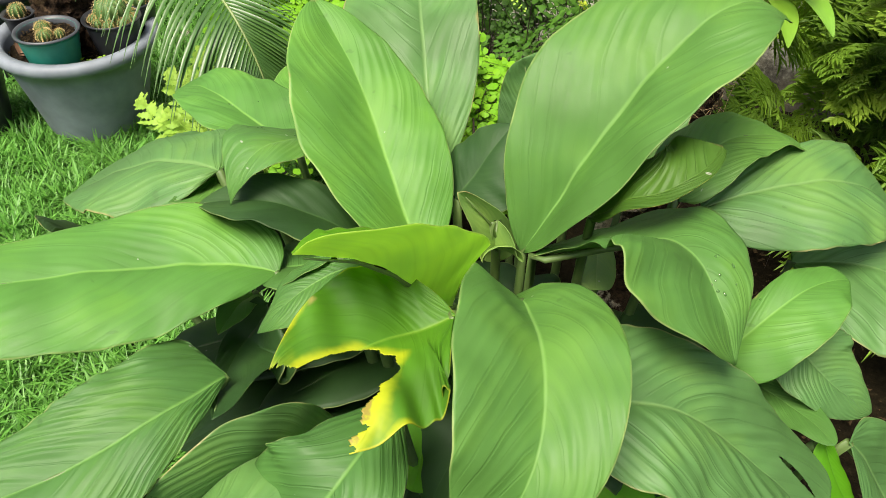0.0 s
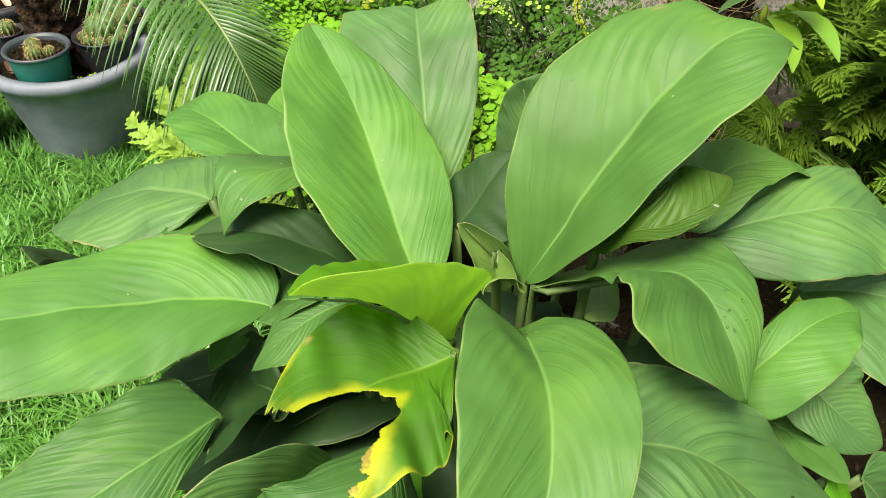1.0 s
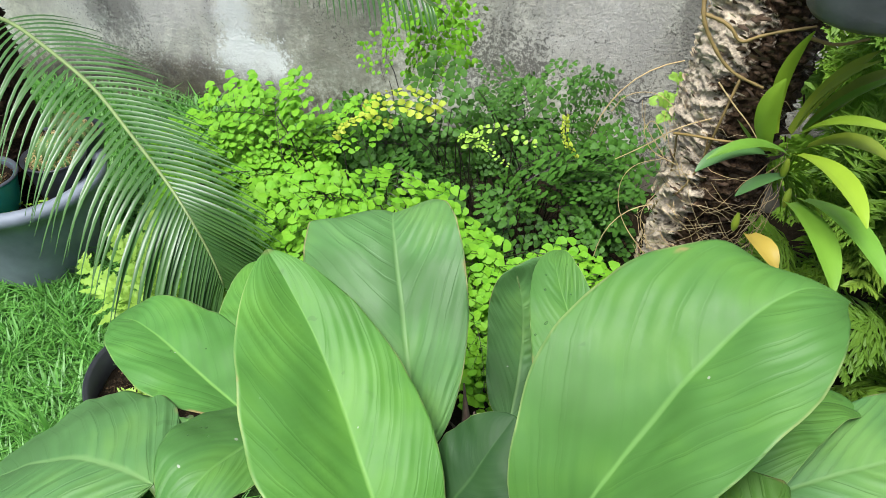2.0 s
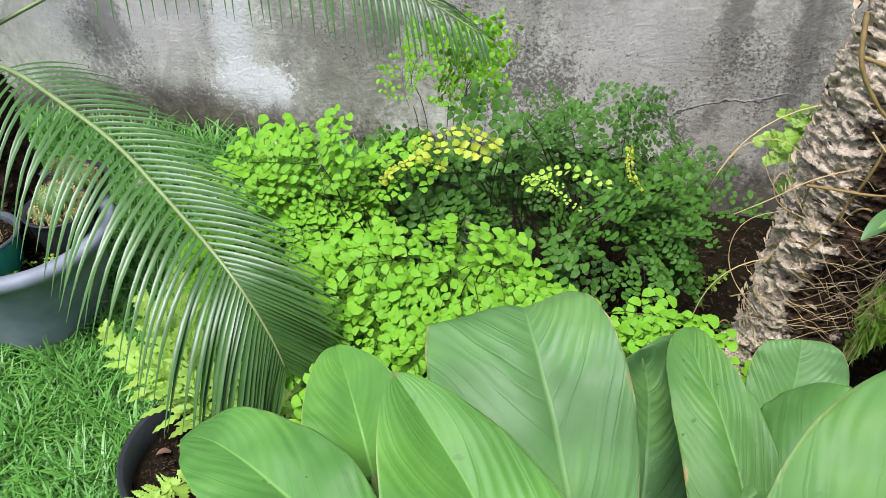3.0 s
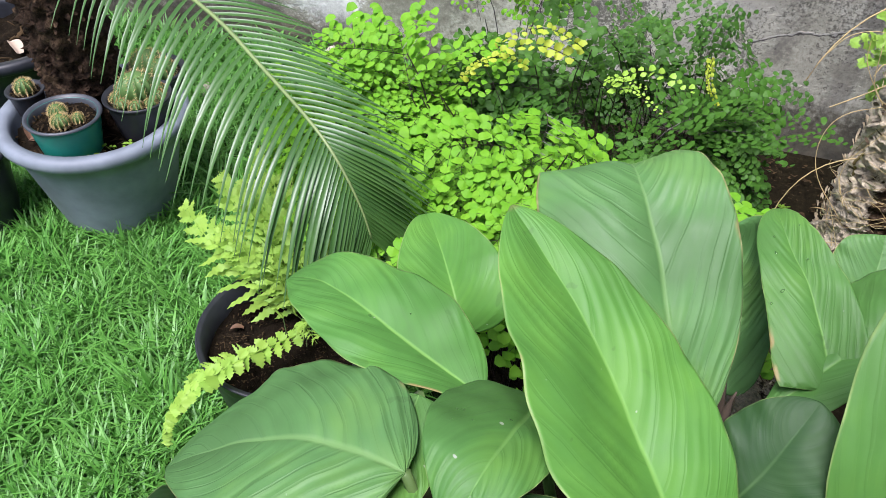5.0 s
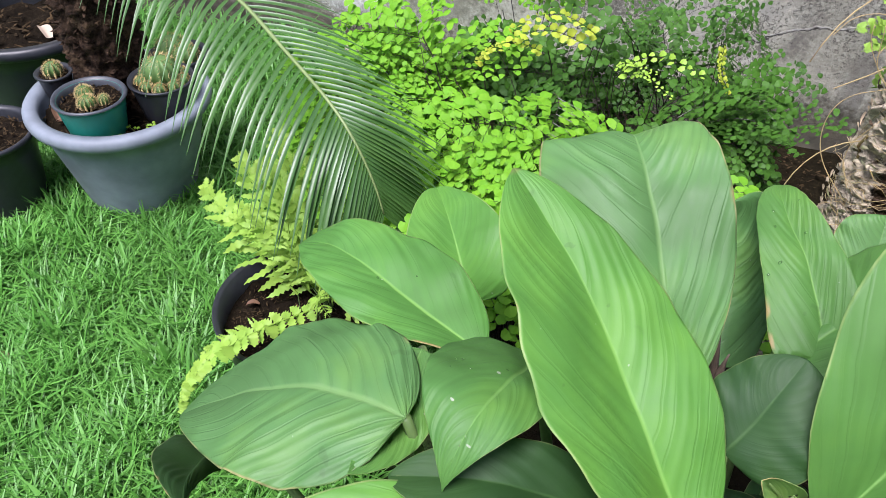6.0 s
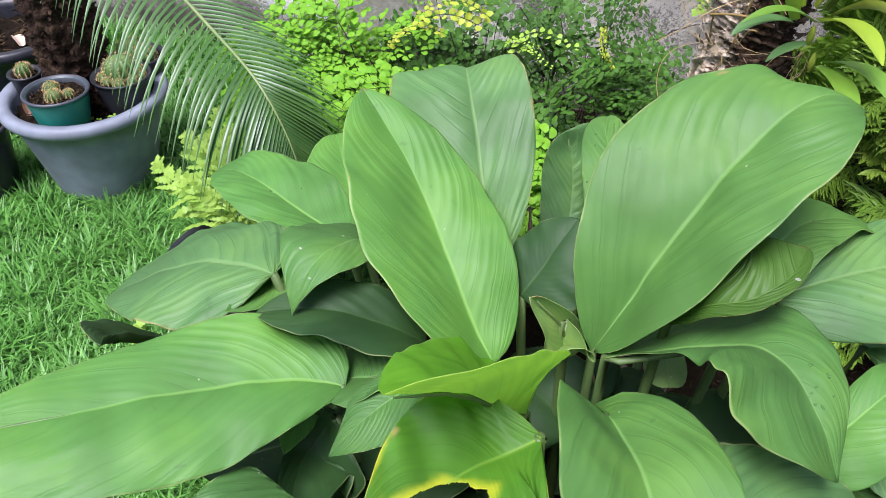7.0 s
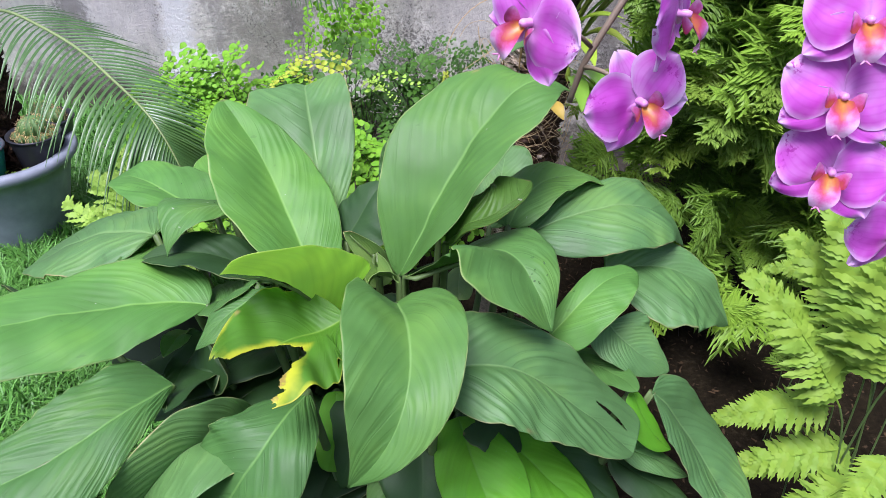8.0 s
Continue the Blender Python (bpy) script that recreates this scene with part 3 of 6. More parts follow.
def leaf(kind, rib, left, right, bulge=0.22, wave=0.05, waves=2.2, lobe=0.0, curl=0.0, bite=None, seed=0, label="", foot=None, petiole=True, under_kind=None):
    """One blade with its stalk. left, right: half width at the middle, fullness at base and tip, and the angles by which that half rises at base and tip."""
    nu, nv = (220, 80) if bite else ((64, 28) if seed < 100 else (36, 8))
    frames = blade_frames(rib, nu)
    b, t = V(*rib[0]), V(*rib[3])

    def width(s, a, e):
        return max(s ** a * (1 - s) ** e / 0.5 ** (a + e), 0.02) if 0 < s < 1 else 0.02

    vs, uv, fs = [], [], []
    r = random.Random(seed + 11)
    ph = r.random() * 6.28
    size = (t - b).length / 0.36
    for i, (p, w, s_dir, n_dir) in enumerate(frames):
        s = i / nu
        for j in range(-nv, nv + 1):
            v = j / nv
            half, full, taper, rise, end_rise = left if v < 0 else right
            f, ang = width(s, full, taper), rise + (end_rise - rise) * s
            out = -s_dir if v < 0 else s_dir
            ca, sa = math.cos(radians(ang)), math.sin(radians(ang))
            up = n_dir * ca - out * sa
            k = abs(v)
            lift = (k - 0.16 * (1 - math.exp(-k / 0.16))) / 0.8403
            off = out * (ca * k) + n_dir * (sa * lift) + up * (bulge * 4 * 0.35 * k * (1 - k))
            ripple = wave * math.sin(waves * 6.28 * s + ph + (2.0 if v < 0 else 0.0)) * k * k
            ripple += 0.35 * wave * math.sin(waves * 2.7 * 6.28 * s + ph * 2 + 4 * v) * k * k
            q = p + f * half * (off + up * ripple) + w * (half * (0.18 * k * k * math.sin(math.pi * s) - lobe * k * (1 - s) ** 5))
            q += n_dir * (curl * half * k ** 3 * s ** 2)
            q += n_dir * (0.0042 * noise.noise((q.x * 22 + seed, q.y * 22, q.z * 22)))
            if seed < 100:
                run = s - 0.40 * k ** 1.25 + 0.10 * noise.noise((q.x * 9, q.y * 9, q.z * 9 + seed))
                fold = math.sin(run * 6.28 * 11 * size) + 0.35 * math.sin(run * 6.28 * 15 * size + 2 * v)
                q += n_dir * ((0.0012 if kind in ("ribbed", "old") else 0.0006) * min(size, 1) * fold * min(1, 5 * k) * (0.55 + 1.1 * noise.noise((q.x * 14 + 3, q.y * 14, q.z * 14 + seed))) * min(1, 4 * (1 - s)))
            vs.append(q - PLANT_AT)
            uv.append((s, 0.5 + 0.5 * v))
    cols = 2 * nv + 1
    for i in range(nu):
        for j in range(cols - 1):
            if bite:
                sc, vc = (i + 0.5) / nu, (j + 0.5) / nv - 1
                if bite(sc, vc):
                    continue
            fs.append((i * cols + j, i * cols + j + 1, (i + 1) * cols + j + 1, (i + 1) * cols + j))
    ob = part("leaf", mesh_of("leaf", vs, fs, uv), LEAF[kind], plant, label)
    thick = ob.modifiers.new("thickness", "SOLIDIFY")
    thick.thickness, thick.offset = 0.0007, -1
    if under_kind:
        ob.data.materials.append(LEAF[under_kind])
        thick.material_offset = thick.material_offset_rim = 1
    # stalk from the crown in the soil to the blade, running on under the midrib
    if petiole:
        foot = Vector(foot) if foot else PLANT_AT + V((b.x - PLANT_AT.x) * 0.28, (b.y - PLANT_AT.y) * 0.28, -0.02)
        knee = V(foot.x * 0.25 + b.x * 0.75, foot.y * 0.25 + b.y * 0.75, b.z * 0.62)
        line = bezier(foot, knee, b, 10)
        radii = [0.0105 - 0.005 * i / 10 for i in range(11)]
    else:
        line, radii = [b], [0.004]
    step = 3 if nu < 40 else 12
    for i in range(2, nu - 1 if bite is not ragged else int(nu * 0.48), step):
        p, w, s_dir, n_dir = frames[i]
        rad = 0.0042 * (1 - i / nu) + 0.0008
        line.append(p - n_dir * (rad * 1.05 + 0.0012))
        radii.append(rad)
    pv, pf = tube([p - PLANT_AT for p in line], radii, 7)
    part("petiole", mesh_of("petiole", pv, pf), PETIOLE, ob)
    return ob


def slit(s, v):
    """A tear near the tip."""
    return 0.80 < s < 0.96 and abs(v + 0.36) < 7 * (s - 0.80) * (0.96 - s)


def ragged(s, v):
    """The torn, rotted notch at the tip of the yellowing leaf."""
    tear = 0.05 * noise.noise((v * 5, s * 5, 4.0)) + 0.045 * noise.noise((v * 13, s * 11, 2.0)) + 0.008 * noise.noise((v * 40, s * 40, 1.0))
    edge = np.interp(v, [-1.0, -0.8, -0.62, -0.5, -0.27, -0.02, 0.12, 0.15, 0.28, 0.75, 1.0], [0.95, 0.88, 0.82, 0.71, 0.61, 0.68, 0.77, 0.84, 0.915, 0.955, 0.96])
    return s > edge + tear * (0.3 if v > 0.12 else 1.0)


leaf("mature", ((0.006, 0.819, 0.746), (0.084, 0.895, 0.929), (0.144, 0.985, 1.077), (0.233, 1.026, 0.989)), (0.114, 0.77, 1.23, 58, -41), (0.095, 0.68, 1.14, 30, -12), seed=0)
leaf("bright", ((-0.096, 0.766, 0.743), (-0.163, 0.800, 0.811), (-0.201, 0.896, 0.856), (-0.340, 0.990, 0.929)), (0.113, 0.61, 0.68, 33, 21), (0.077, 0.53, 0.69, 11, 3), seed=1)
leaf("old", ((-0.141, 0.905, 0.763), (-0.192, 1.005, 0.922), (-0.247, 1.106, 0.947), (-0.243, 1.129, 0.897)), (0.107, 0.21, 0.27, -12, -10), (0.076, 0.51, 0.69, 22, 18), seed=2)
leaf("old", ((-0.078, 1.114, 0.596), (-0.078, 1.193, 0.658), (-0.089, 1.230, 0.719), (-0.111, 1.225, 0.778)), (0.050, 0.30, 0.40, 8, 8), (0.085, 0.30, 0.40, -22, -22), seed=3)
leaf_h2 = leaf("mature", ((0.020, 1.050, 0.722), (-0.011, 1.154, 0.791), (-0.073, 1.219, 0.802), (-0.056, 1.259, 0.794)), (0.042, 0.08, 0.79, -12, -8), (0.035, 0.08, 0.58, 36, 39), seed=4)
leaf("old", ((0.086, 1.246, 0.578), (0.097, 1.292, 0.662), (0.101, 1.326, 0.710), (0.098, 1.349, 0.722)), (0.058, 0.40, 0.45, 2, 2), (0.063, 0.40, 0.45, 3, 3), seed=5)
leaf("mature", ((-0.043, 1.031, 0.688), (0.028, 1.073, 0.746), (0.070, 1.124, 0.796), (0.106, 1.185, 0.817)), (0.067, 0.70, 0.40, -29, -24), (0.042, 0.35, 0.60, 11, 11), seed=6)
leaf("dark", ((-0.088, 0.848, 0.778), (-0.075, 0.857, 0.802), (-0.060, 0.879, 0.829), (-0.042, 0.912, 0.857)), (0.050, 0.35, 0.60, -3, -3), (0.060, 0.35, 0.60, -9, -9), seed=7)
leaf_g = leaf("bright", ((-0.332, 0.896, 0.755), (-0.442, 0.942, 0.754), (-0.564, 1.009, 0.776), (-0.605, 1.004, 0.726)), (0.061, 0.67, 1.11, 17, -7), (0.065, 0.59, 1.12, 15, 9), seed=8, wave=0.08)
leaf("bright", ((-0.398, 1.062, 0.648), (-0.407, 1.068, 0.693), (-0.434, 1.115, 0.702), (-0.496, 1.208, 0.702)), (0.069, 0.22, 0.52, 11, 8), (0.070, 0.41, 0.73, 35, 32), seed=9)
leaf_g2 = leaf("mature", ((-0.276, 0.908, 0.760), (-0.275, 0.803, 0.861), (-0.306, 0.730, 0.885), (-0.308, 0.704, 0.810)), (0.039, 0.45, 1.17, -4, 0), (0.062, 0.47, 1.32, -1, -8), seed=10)
leaf("mature", ((-0.384, 0.856, 0.787), (-0.387, 0.794, 0.776), (-0.376, 0.753, 0.770), (-0.393, 0.702, 0.792)), (0.037, 0.35, 0.80, -3, -3), (0.030, 0.41, 0.95, 18, 17), seed=11)
leaf("old", ((-0.365, 0.766, 0.800), (-0.467, 0.793, 0.783), (-0.526, 0.787, 0.754), (-0.617, 0.753, 0.697)), (0.098, 0.34, 0.69, -9, 3), (0.116, 0.61, 0.82, -11, -9), seed=12)
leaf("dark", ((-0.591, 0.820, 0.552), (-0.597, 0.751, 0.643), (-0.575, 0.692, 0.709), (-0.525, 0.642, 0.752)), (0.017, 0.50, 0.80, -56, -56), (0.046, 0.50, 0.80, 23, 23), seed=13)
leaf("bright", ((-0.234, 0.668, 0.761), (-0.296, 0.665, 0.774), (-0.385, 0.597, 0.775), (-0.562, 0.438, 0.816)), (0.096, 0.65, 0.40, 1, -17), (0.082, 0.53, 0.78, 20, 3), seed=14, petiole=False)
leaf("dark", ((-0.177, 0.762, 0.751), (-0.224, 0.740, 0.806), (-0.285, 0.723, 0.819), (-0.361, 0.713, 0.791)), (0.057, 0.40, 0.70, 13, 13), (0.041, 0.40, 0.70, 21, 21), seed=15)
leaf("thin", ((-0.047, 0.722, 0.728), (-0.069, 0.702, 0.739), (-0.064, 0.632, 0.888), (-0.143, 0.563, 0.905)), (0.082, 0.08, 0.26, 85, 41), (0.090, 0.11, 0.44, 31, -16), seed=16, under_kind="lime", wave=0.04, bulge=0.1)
leaf("worn", ((-0.020, 0.643, 0.803), (-0.055, 0.621, 0.768), (-0.067, 0.613, 0.802), (-0.133, 0.481, 0.817)), (0.112, 0.12, 0.11, 23, -0), (0.081, 0.51, 0.65, 27, 25), seed=17, bite=ragged, wave=0.1)
leaf("pale", ((-0.030, 0.825, 0.784), (-0.041, 0.811, 0.707), (-0.002, 0.847, 0.734), (-0.068, 0.789, 0.836)), (0.024, 0.44, 0.44, -58, -58), (0.044, 0.38, 0.65, 7, 5), seed=18)
leaf("pale", ((0.083, 0.929, 0.700), (0.088, 0.887, 0.704), (0.094, 0.852, 0.708), (0.100, 0.824, 0.711)), (0.024, 0.35, 0.40, -3, -3), (0.027, 0.35, 0.40, -14, -14), seed=19)
leaf("mature", ((0.037, 0.693, 0.793), (0.087, 0.579, 0.886), (0.148, 0.453, 0.830), (0.044, 0.442, 0.716)), (0.064, 0.42, 1.07, 20, 1), (0.086, 0.54, 0.96, 37, 25), seed=20, lobe=0.85, wave=0.05)
leaf_m = leaf("mature", ((0.022, 0.800, 0.761), (0.164, 0.815, 0.824), (0.184, 0.783, 0.901), (0.252, 0.698, 0.782)), (0.075, 0.58, 0.91, 2, -5), (0.126, 1.32, 0.88, 26, 25), seed=21, wave=0.08)
leaf("under", ((0.077, 0.831, 0.811), (0.110, 0.792, 0.889), (0.180, 0.783, 0.897), (0.190, 0.871, 0.913)), (0.050, 0.22, 0.08, 23, 20), (0.013, 0.23, 0.29, -21, -22), seed=22)
leaf("mature", ((0.160, 0.910, 0.803), (0.180, 0.983, 0.854), (0.221, 1.047, 0.854), (0.307, 1.072, 0.807)), (0.055, 0.25, 0.42, -3, -4), (0.046, 0.34, 0.70, -4, 7), seed=23)
leaf("old", ((0.193, 0.937, 0.781), (0.316, 1.008, 0.820), (0.400, 1.066, 0.821), (0.451, 1.067, 0.707)), (0.080, 0.44, 0.08, 14, -0), (0.085, 0.41, 0.86, -19, -23), seed=24)
leaf("old", ((0.320, 0.974, 0.703), (0.409, 1.008, 0.708), (0.486, 1.020, 0.706), (0.540, 0.986, 0.614)), (0.042, 0.19, 1.05, 43, 40), (0.127, 0.32, 0.69, -3, -9), seed=25)
leaf_q = leaf("bright", ((0.249, 0.776, 0.711), (0.296, 0.810, 0.765), (0.318, 0.857, 0.786), (0.366, 0.889, 0.764)), (0.030, 0.29, 0.17, 4, -4), (0.053, 0.19, 0.59, 2, -10), seed=26)
leaf("old", ((0.114, 0.607, 0.762), (0.203, 0.646, 0.787), (0.258, 0.680, 0.708), (0.384, 0.657, 0.622)), (0.078, 0.08, 0.08, 28, 16), (0.089, 0.30, 0.57, -10, -10), seed=27, bite=slit)
leaf("old", ((0.331, 0.844, 0.693), (0.353, 0.820, 0.686), (0.377, 0.813, 0.667), (0.435, 0.827, 0.633)), (0.054, 0.14, 0.62, 23, 20), (0.043, 0.20, 0.68, -17, -17), seed=28)
leaf("mature", ((0.270, 0.822, 0.638), (0.317, 0.809, 0.641), (0.353, 0.787, 0.652), (0.382, 0.734, 0.666)), (0.025, 0.24, 0.54, 8, 8), (0.033, 0.25, 0.50, 0, 0), seed=29)
leaf("old", ((0.408, 0.770, 0.636), (0.457, 0.794, 0.587), (0.499, 0.770, 0.506), (0.590, 0.716, 0.434)), (0.077, 0.48, 0.39, 4, 5), (0.065, 0.50, 0.48, 11, 6), seed=30)
leaf("young", ((0.376, 0.757, 0.645), (0.394, 0.739, 0.612), (0.418, 0.731, 0.584), (0.448, 0.735, 0.560)), (0.018, 0.50, 0.90, 9, 9), (0.028, 0.50, 0.80, -21, -21), seed=31)
leaf("old", ((0.366, 0.730, 0.558), (0.405, 0.731, 0.546), (0.445, 0.734, 0.527), (0.484, 0.740, 0.502)), (0.021, 0.50, 0.80, 15, 15), (0.024, 0.50, 0.80, -19, -19), seed=32)
leaf("dark", ((0.361, 0.741, 0.519), (0.407, 0.725, 0.502), (0.453, 0.718, 0.483), (0.498, 0.720, 0.461)), (0.028, 0.50, 0.80, 7, 7), (0.038, 0.50, 0.80, -15, -15), seed=33)
leaf("ribbed", ((-0.235, 0.551, 0.715), (-0.247, 0.460, 0.760), (-0.299, 0.365, 0.727), (-0.451, 0.295, 0.687)), (0.070, 0.98, 0.08, -21, -27), (0.065, 0.15, 0.57, 17, 22), seed=34, petiole=False)
leaf("old", ((-0.138, 0.586, 0.618), (-0.167, 0.484, 0.727), (-0.201, 0.427, 0.703), (-0.269, 0.417, 0.555)), (0.088, 0.40, 0.60, 10, 10), (0.059, 0.51, 0.58, 85, 84), seed=35)
leaf("ribbed", ((-0.060, 0.587, 0.708), (-0.048, 0.457, 0.773), (-0.072, 0.434, 0.742), (-0.152, 0.408, 0.575)), (0.073, 0.76, 0.39, -17, -16), (0.085, 0.55, 0.30, 4, -2), seed=36)
leaf("young", ((-0.057, 0.680, 0.620), (-0.046, 0.646, 0.599), (-0.041, 0.615, 0.576), (-0.043, 0.587, 0.550)), (0.033, 0.30, 0.40, -9, -9), (0.026, 0.30, 0.40, 8, 8), seed=37)
leaf("young", ((0.130, 0.691, 0.599), (0.161, 0.630, 0.578), (0.194, 0.588, 0.551), (0.227, 0.556, 0.507)), (0.067, 0.52, 0.55, 15, 16), (0.060, 0.46, 0.54, -8, -8), seed=38)
leaf("young", ((0.188, 0.698, 0.580), (0.242, 0.669, 0.557), (0.299, 0.647, 0.524), (0.358, 0.632, 0.480)), (0.048, 0.35, 0.60, 7, 7), (0.056, 0.35, 0.60, -10, -10), seed=39)
leaf("dark", ((0.272, 0.724, 0.541), (0.312, 0.705, 0.520), (0.351, 0.692, 0.493), (0.389, 0.685, 0.459)), (0.038, 0.50, 0.80, 9, 9), (0.045, 0.50, 0.80, -9, -9), seed=40)
leaf("mature", ((0.087, 0.714, 0.559), (0.068, 0.645, 0.546), (0.056, 0.587, 0.520), (0.053, 0.542, 0.481)), (0.043, 0.30, 0.60, -12, -12), (0.051, 0.30, 0.60, 17, 17), seed=41)
leaf("ribbed", ((-0.166, 0.686, 0.798), (-0.206, 0.688, 0.763), (-0.246, 0.692, 0.748), (-0.265, 0.677, 0.741)), (0.047, 0.45, 0.80, 11, 15), (0.070, 0.63, 0.57, -8, -10), seed=42)
leaf("ribbed", ((-0.139, 0.684, 0.788), (-0.177, 0.656, 0.794), (-0.191, 0.627, 0.778), (-0.221, 0.594, 0.744)), (0.040, 0.50, 0.91, 3, 2), (0.034, 0.55, 1.00, -3, -6), seed=43)
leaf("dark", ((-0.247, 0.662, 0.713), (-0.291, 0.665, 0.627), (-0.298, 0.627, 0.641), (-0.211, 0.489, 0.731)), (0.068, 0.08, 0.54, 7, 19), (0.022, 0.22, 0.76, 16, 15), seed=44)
leaf("bright", ((-0.300, 0.705, 0.671), (-0.292, 0.674, 0.697), (-0.284, 0.638, 0.711), (-0.277, 0.599, 0.714)), (0.021, 0.50, 0.80, 4, 4), (0.020, 0.50, 0.80, 11, 11), seed=45)
DROPS = [(leaf_m, (0.20, 0.775, 0.80), 0.05, 9), (leaf_m, (0.235, 0.75, 0.77), 0.04, 5), (leaf_g2, (-0.315, 0.79, 0.81), 0.05, 7), (leaf_h2, (-0.02, 1.17, 0.77), 0.07, 7), (leaf_g, (-0.47, 0.93, 0.76), 0.06, 4), (leaf_q, (0.31, 0.83, 0.745), 0.04, 3)]

# leaves added low inside the clump to fill its gaps, shade in their colour
def arched(base, mid, tip):
    """Four handles of the curve that runs through three points."""
    b, m, t = Vector(base), Vector(mid), Vector(tip)
    q = m * 2 - (b + t) / 2
    return b, (b + q * 2) / 3, (q * 2 + t) / 3, t


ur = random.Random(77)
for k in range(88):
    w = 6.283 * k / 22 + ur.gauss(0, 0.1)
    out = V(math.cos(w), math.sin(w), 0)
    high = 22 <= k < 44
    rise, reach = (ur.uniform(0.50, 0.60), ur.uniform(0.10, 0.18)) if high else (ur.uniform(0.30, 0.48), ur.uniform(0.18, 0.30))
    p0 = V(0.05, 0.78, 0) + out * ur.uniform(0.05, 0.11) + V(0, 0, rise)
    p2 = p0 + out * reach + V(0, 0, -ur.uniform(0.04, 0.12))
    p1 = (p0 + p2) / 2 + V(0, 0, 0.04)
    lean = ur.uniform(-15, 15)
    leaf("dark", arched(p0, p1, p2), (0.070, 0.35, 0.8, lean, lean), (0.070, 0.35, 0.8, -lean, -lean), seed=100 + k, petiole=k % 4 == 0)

# more added leaves, coloured as deep shade, close the hollow under the yellowing one
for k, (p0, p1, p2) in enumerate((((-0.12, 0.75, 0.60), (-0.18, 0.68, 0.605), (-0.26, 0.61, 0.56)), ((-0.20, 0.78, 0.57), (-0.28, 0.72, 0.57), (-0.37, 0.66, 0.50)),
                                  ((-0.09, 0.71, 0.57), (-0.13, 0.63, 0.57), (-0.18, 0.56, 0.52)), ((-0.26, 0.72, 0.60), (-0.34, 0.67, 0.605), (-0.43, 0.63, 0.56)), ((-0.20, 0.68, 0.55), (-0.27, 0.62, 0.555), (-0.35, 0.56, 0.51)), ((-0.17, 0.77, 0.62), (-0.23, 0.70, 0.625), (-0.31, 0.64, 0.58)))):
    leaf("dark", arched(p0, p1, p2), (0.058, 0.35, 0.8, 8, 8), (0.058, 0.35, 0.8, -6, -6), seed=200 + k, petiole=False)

# withered flower husk in the heart of the plant
hv, hf = merge([tube(bezier((-0.095 + dx, 0.955, 0.66), (-0.10, 0.96, 0.74), (-0.110 + dx * 2, 0.972 + dy, 0.77 + h), 8), [0.006, 0.007, 0.008, 0.008, 0.007, 0.006, 0.004, 0.002, 0.001], 5)
                for dx, dy, h in ((0.0, 0.0, 0.045), (0.008, -0.010, 0.015), (-0.006, -0.012, -0.01), (0.010, 0.004, -0.02))])
husk = part("flower_husk", mesh_of("flower_husk", [v - PLANT_AT for v in hv], hf), HUSK, plant, "withered brown flower husk")


# ---- potted palm and cacti ----
DARK_RIM = plain_material("dark_rim", (0.055, 0.062, 0.072), 0.2, 0.45, 60, 0.1, 0.001)

def pot(name, at, r_top, r_low, height, wall, rim, material, label, category="plant pot", soil=0.85, lip=None, group=""):
    """A round tapered pot: shell with a rolled rim, and the soil in it."""
    ob = thing(name, at, label, category, group)
    prof = [(0.0, 0.004), (r_low * 0.92, 0.0), (r_low, 0.006)]
    for i in range(1, 7):
        s = i / 6
        prof.append((r_low + (r_top - r_low) * s, 0.006 + (height - rim * 1.6) * s))
    for k in range(7):
        w = -math.pi / 2 + math.pi * k / 6
        prof.append((r_top + rim * 0.35 + rim * 0.65 * math.cos(w), height - rim * 0.8 + rim * 0.8 * math.sin(w)))
    prof += [(r_top - wall, height - 0.004), (r_top - wall - 0.004, height - rim), (r_top - wall - (r_top - r_low) * (1 - soil) - 0.002, height * soil - 0.02)]
    part("shell", mesh_of("shell", *lathe(prof, 56)), material, ob)
    if lip:
        ring = [(r_top - wall - (r_top - r_low) * (1 - soil) - 0.0045, height * soil - 0.004), (r_top - wall - 0.0065, height - 0.006), (r_top - wall * 0.5, height + 0.002), (r_top + rim * 0.6, height + 0.0022), (r_top + rim + 0.0012, height - 0.002), (r_top + rim + 0.0012, height - rim * 0.9)]
        part("rim", mesh_of("rim", *lathe(ring, 56)), lip, ob, "dark grey rolled rim")
    sv, sf = [V(0, 0, height * soil + 0.006)], []
    rs = r_top - wall - (r_top - r_low) * (1 - soil)
    rings, n = 9, 36
    for i in range(1, rings + 1):
        for k in range(n):
            w = 6.2832 * k / n
            r = rs * i / rings
            sv.append(V(r * math.cos(w), r * math.sin(w), height * soil + 0.14 * rs * noise.noise((r * 30 * math.cos(w) + at[0], r * 30 * math.sin(w), at[1]))))
    for k in range(n):
        sf.append((0, 1 + k, 1 + (k + 1) % n))
        for i in range(rings - 1):
            a, b = 1 + i * n, 1 + (i + 1) * n
            sf.append((a + k, b + k, b + (k + 1) % n, a + (k + 1) % n))
    part("soil", mesh_of("soil", sv, sf), POT_SOIL, ob, "dark crumbly potting soil")
    return ob


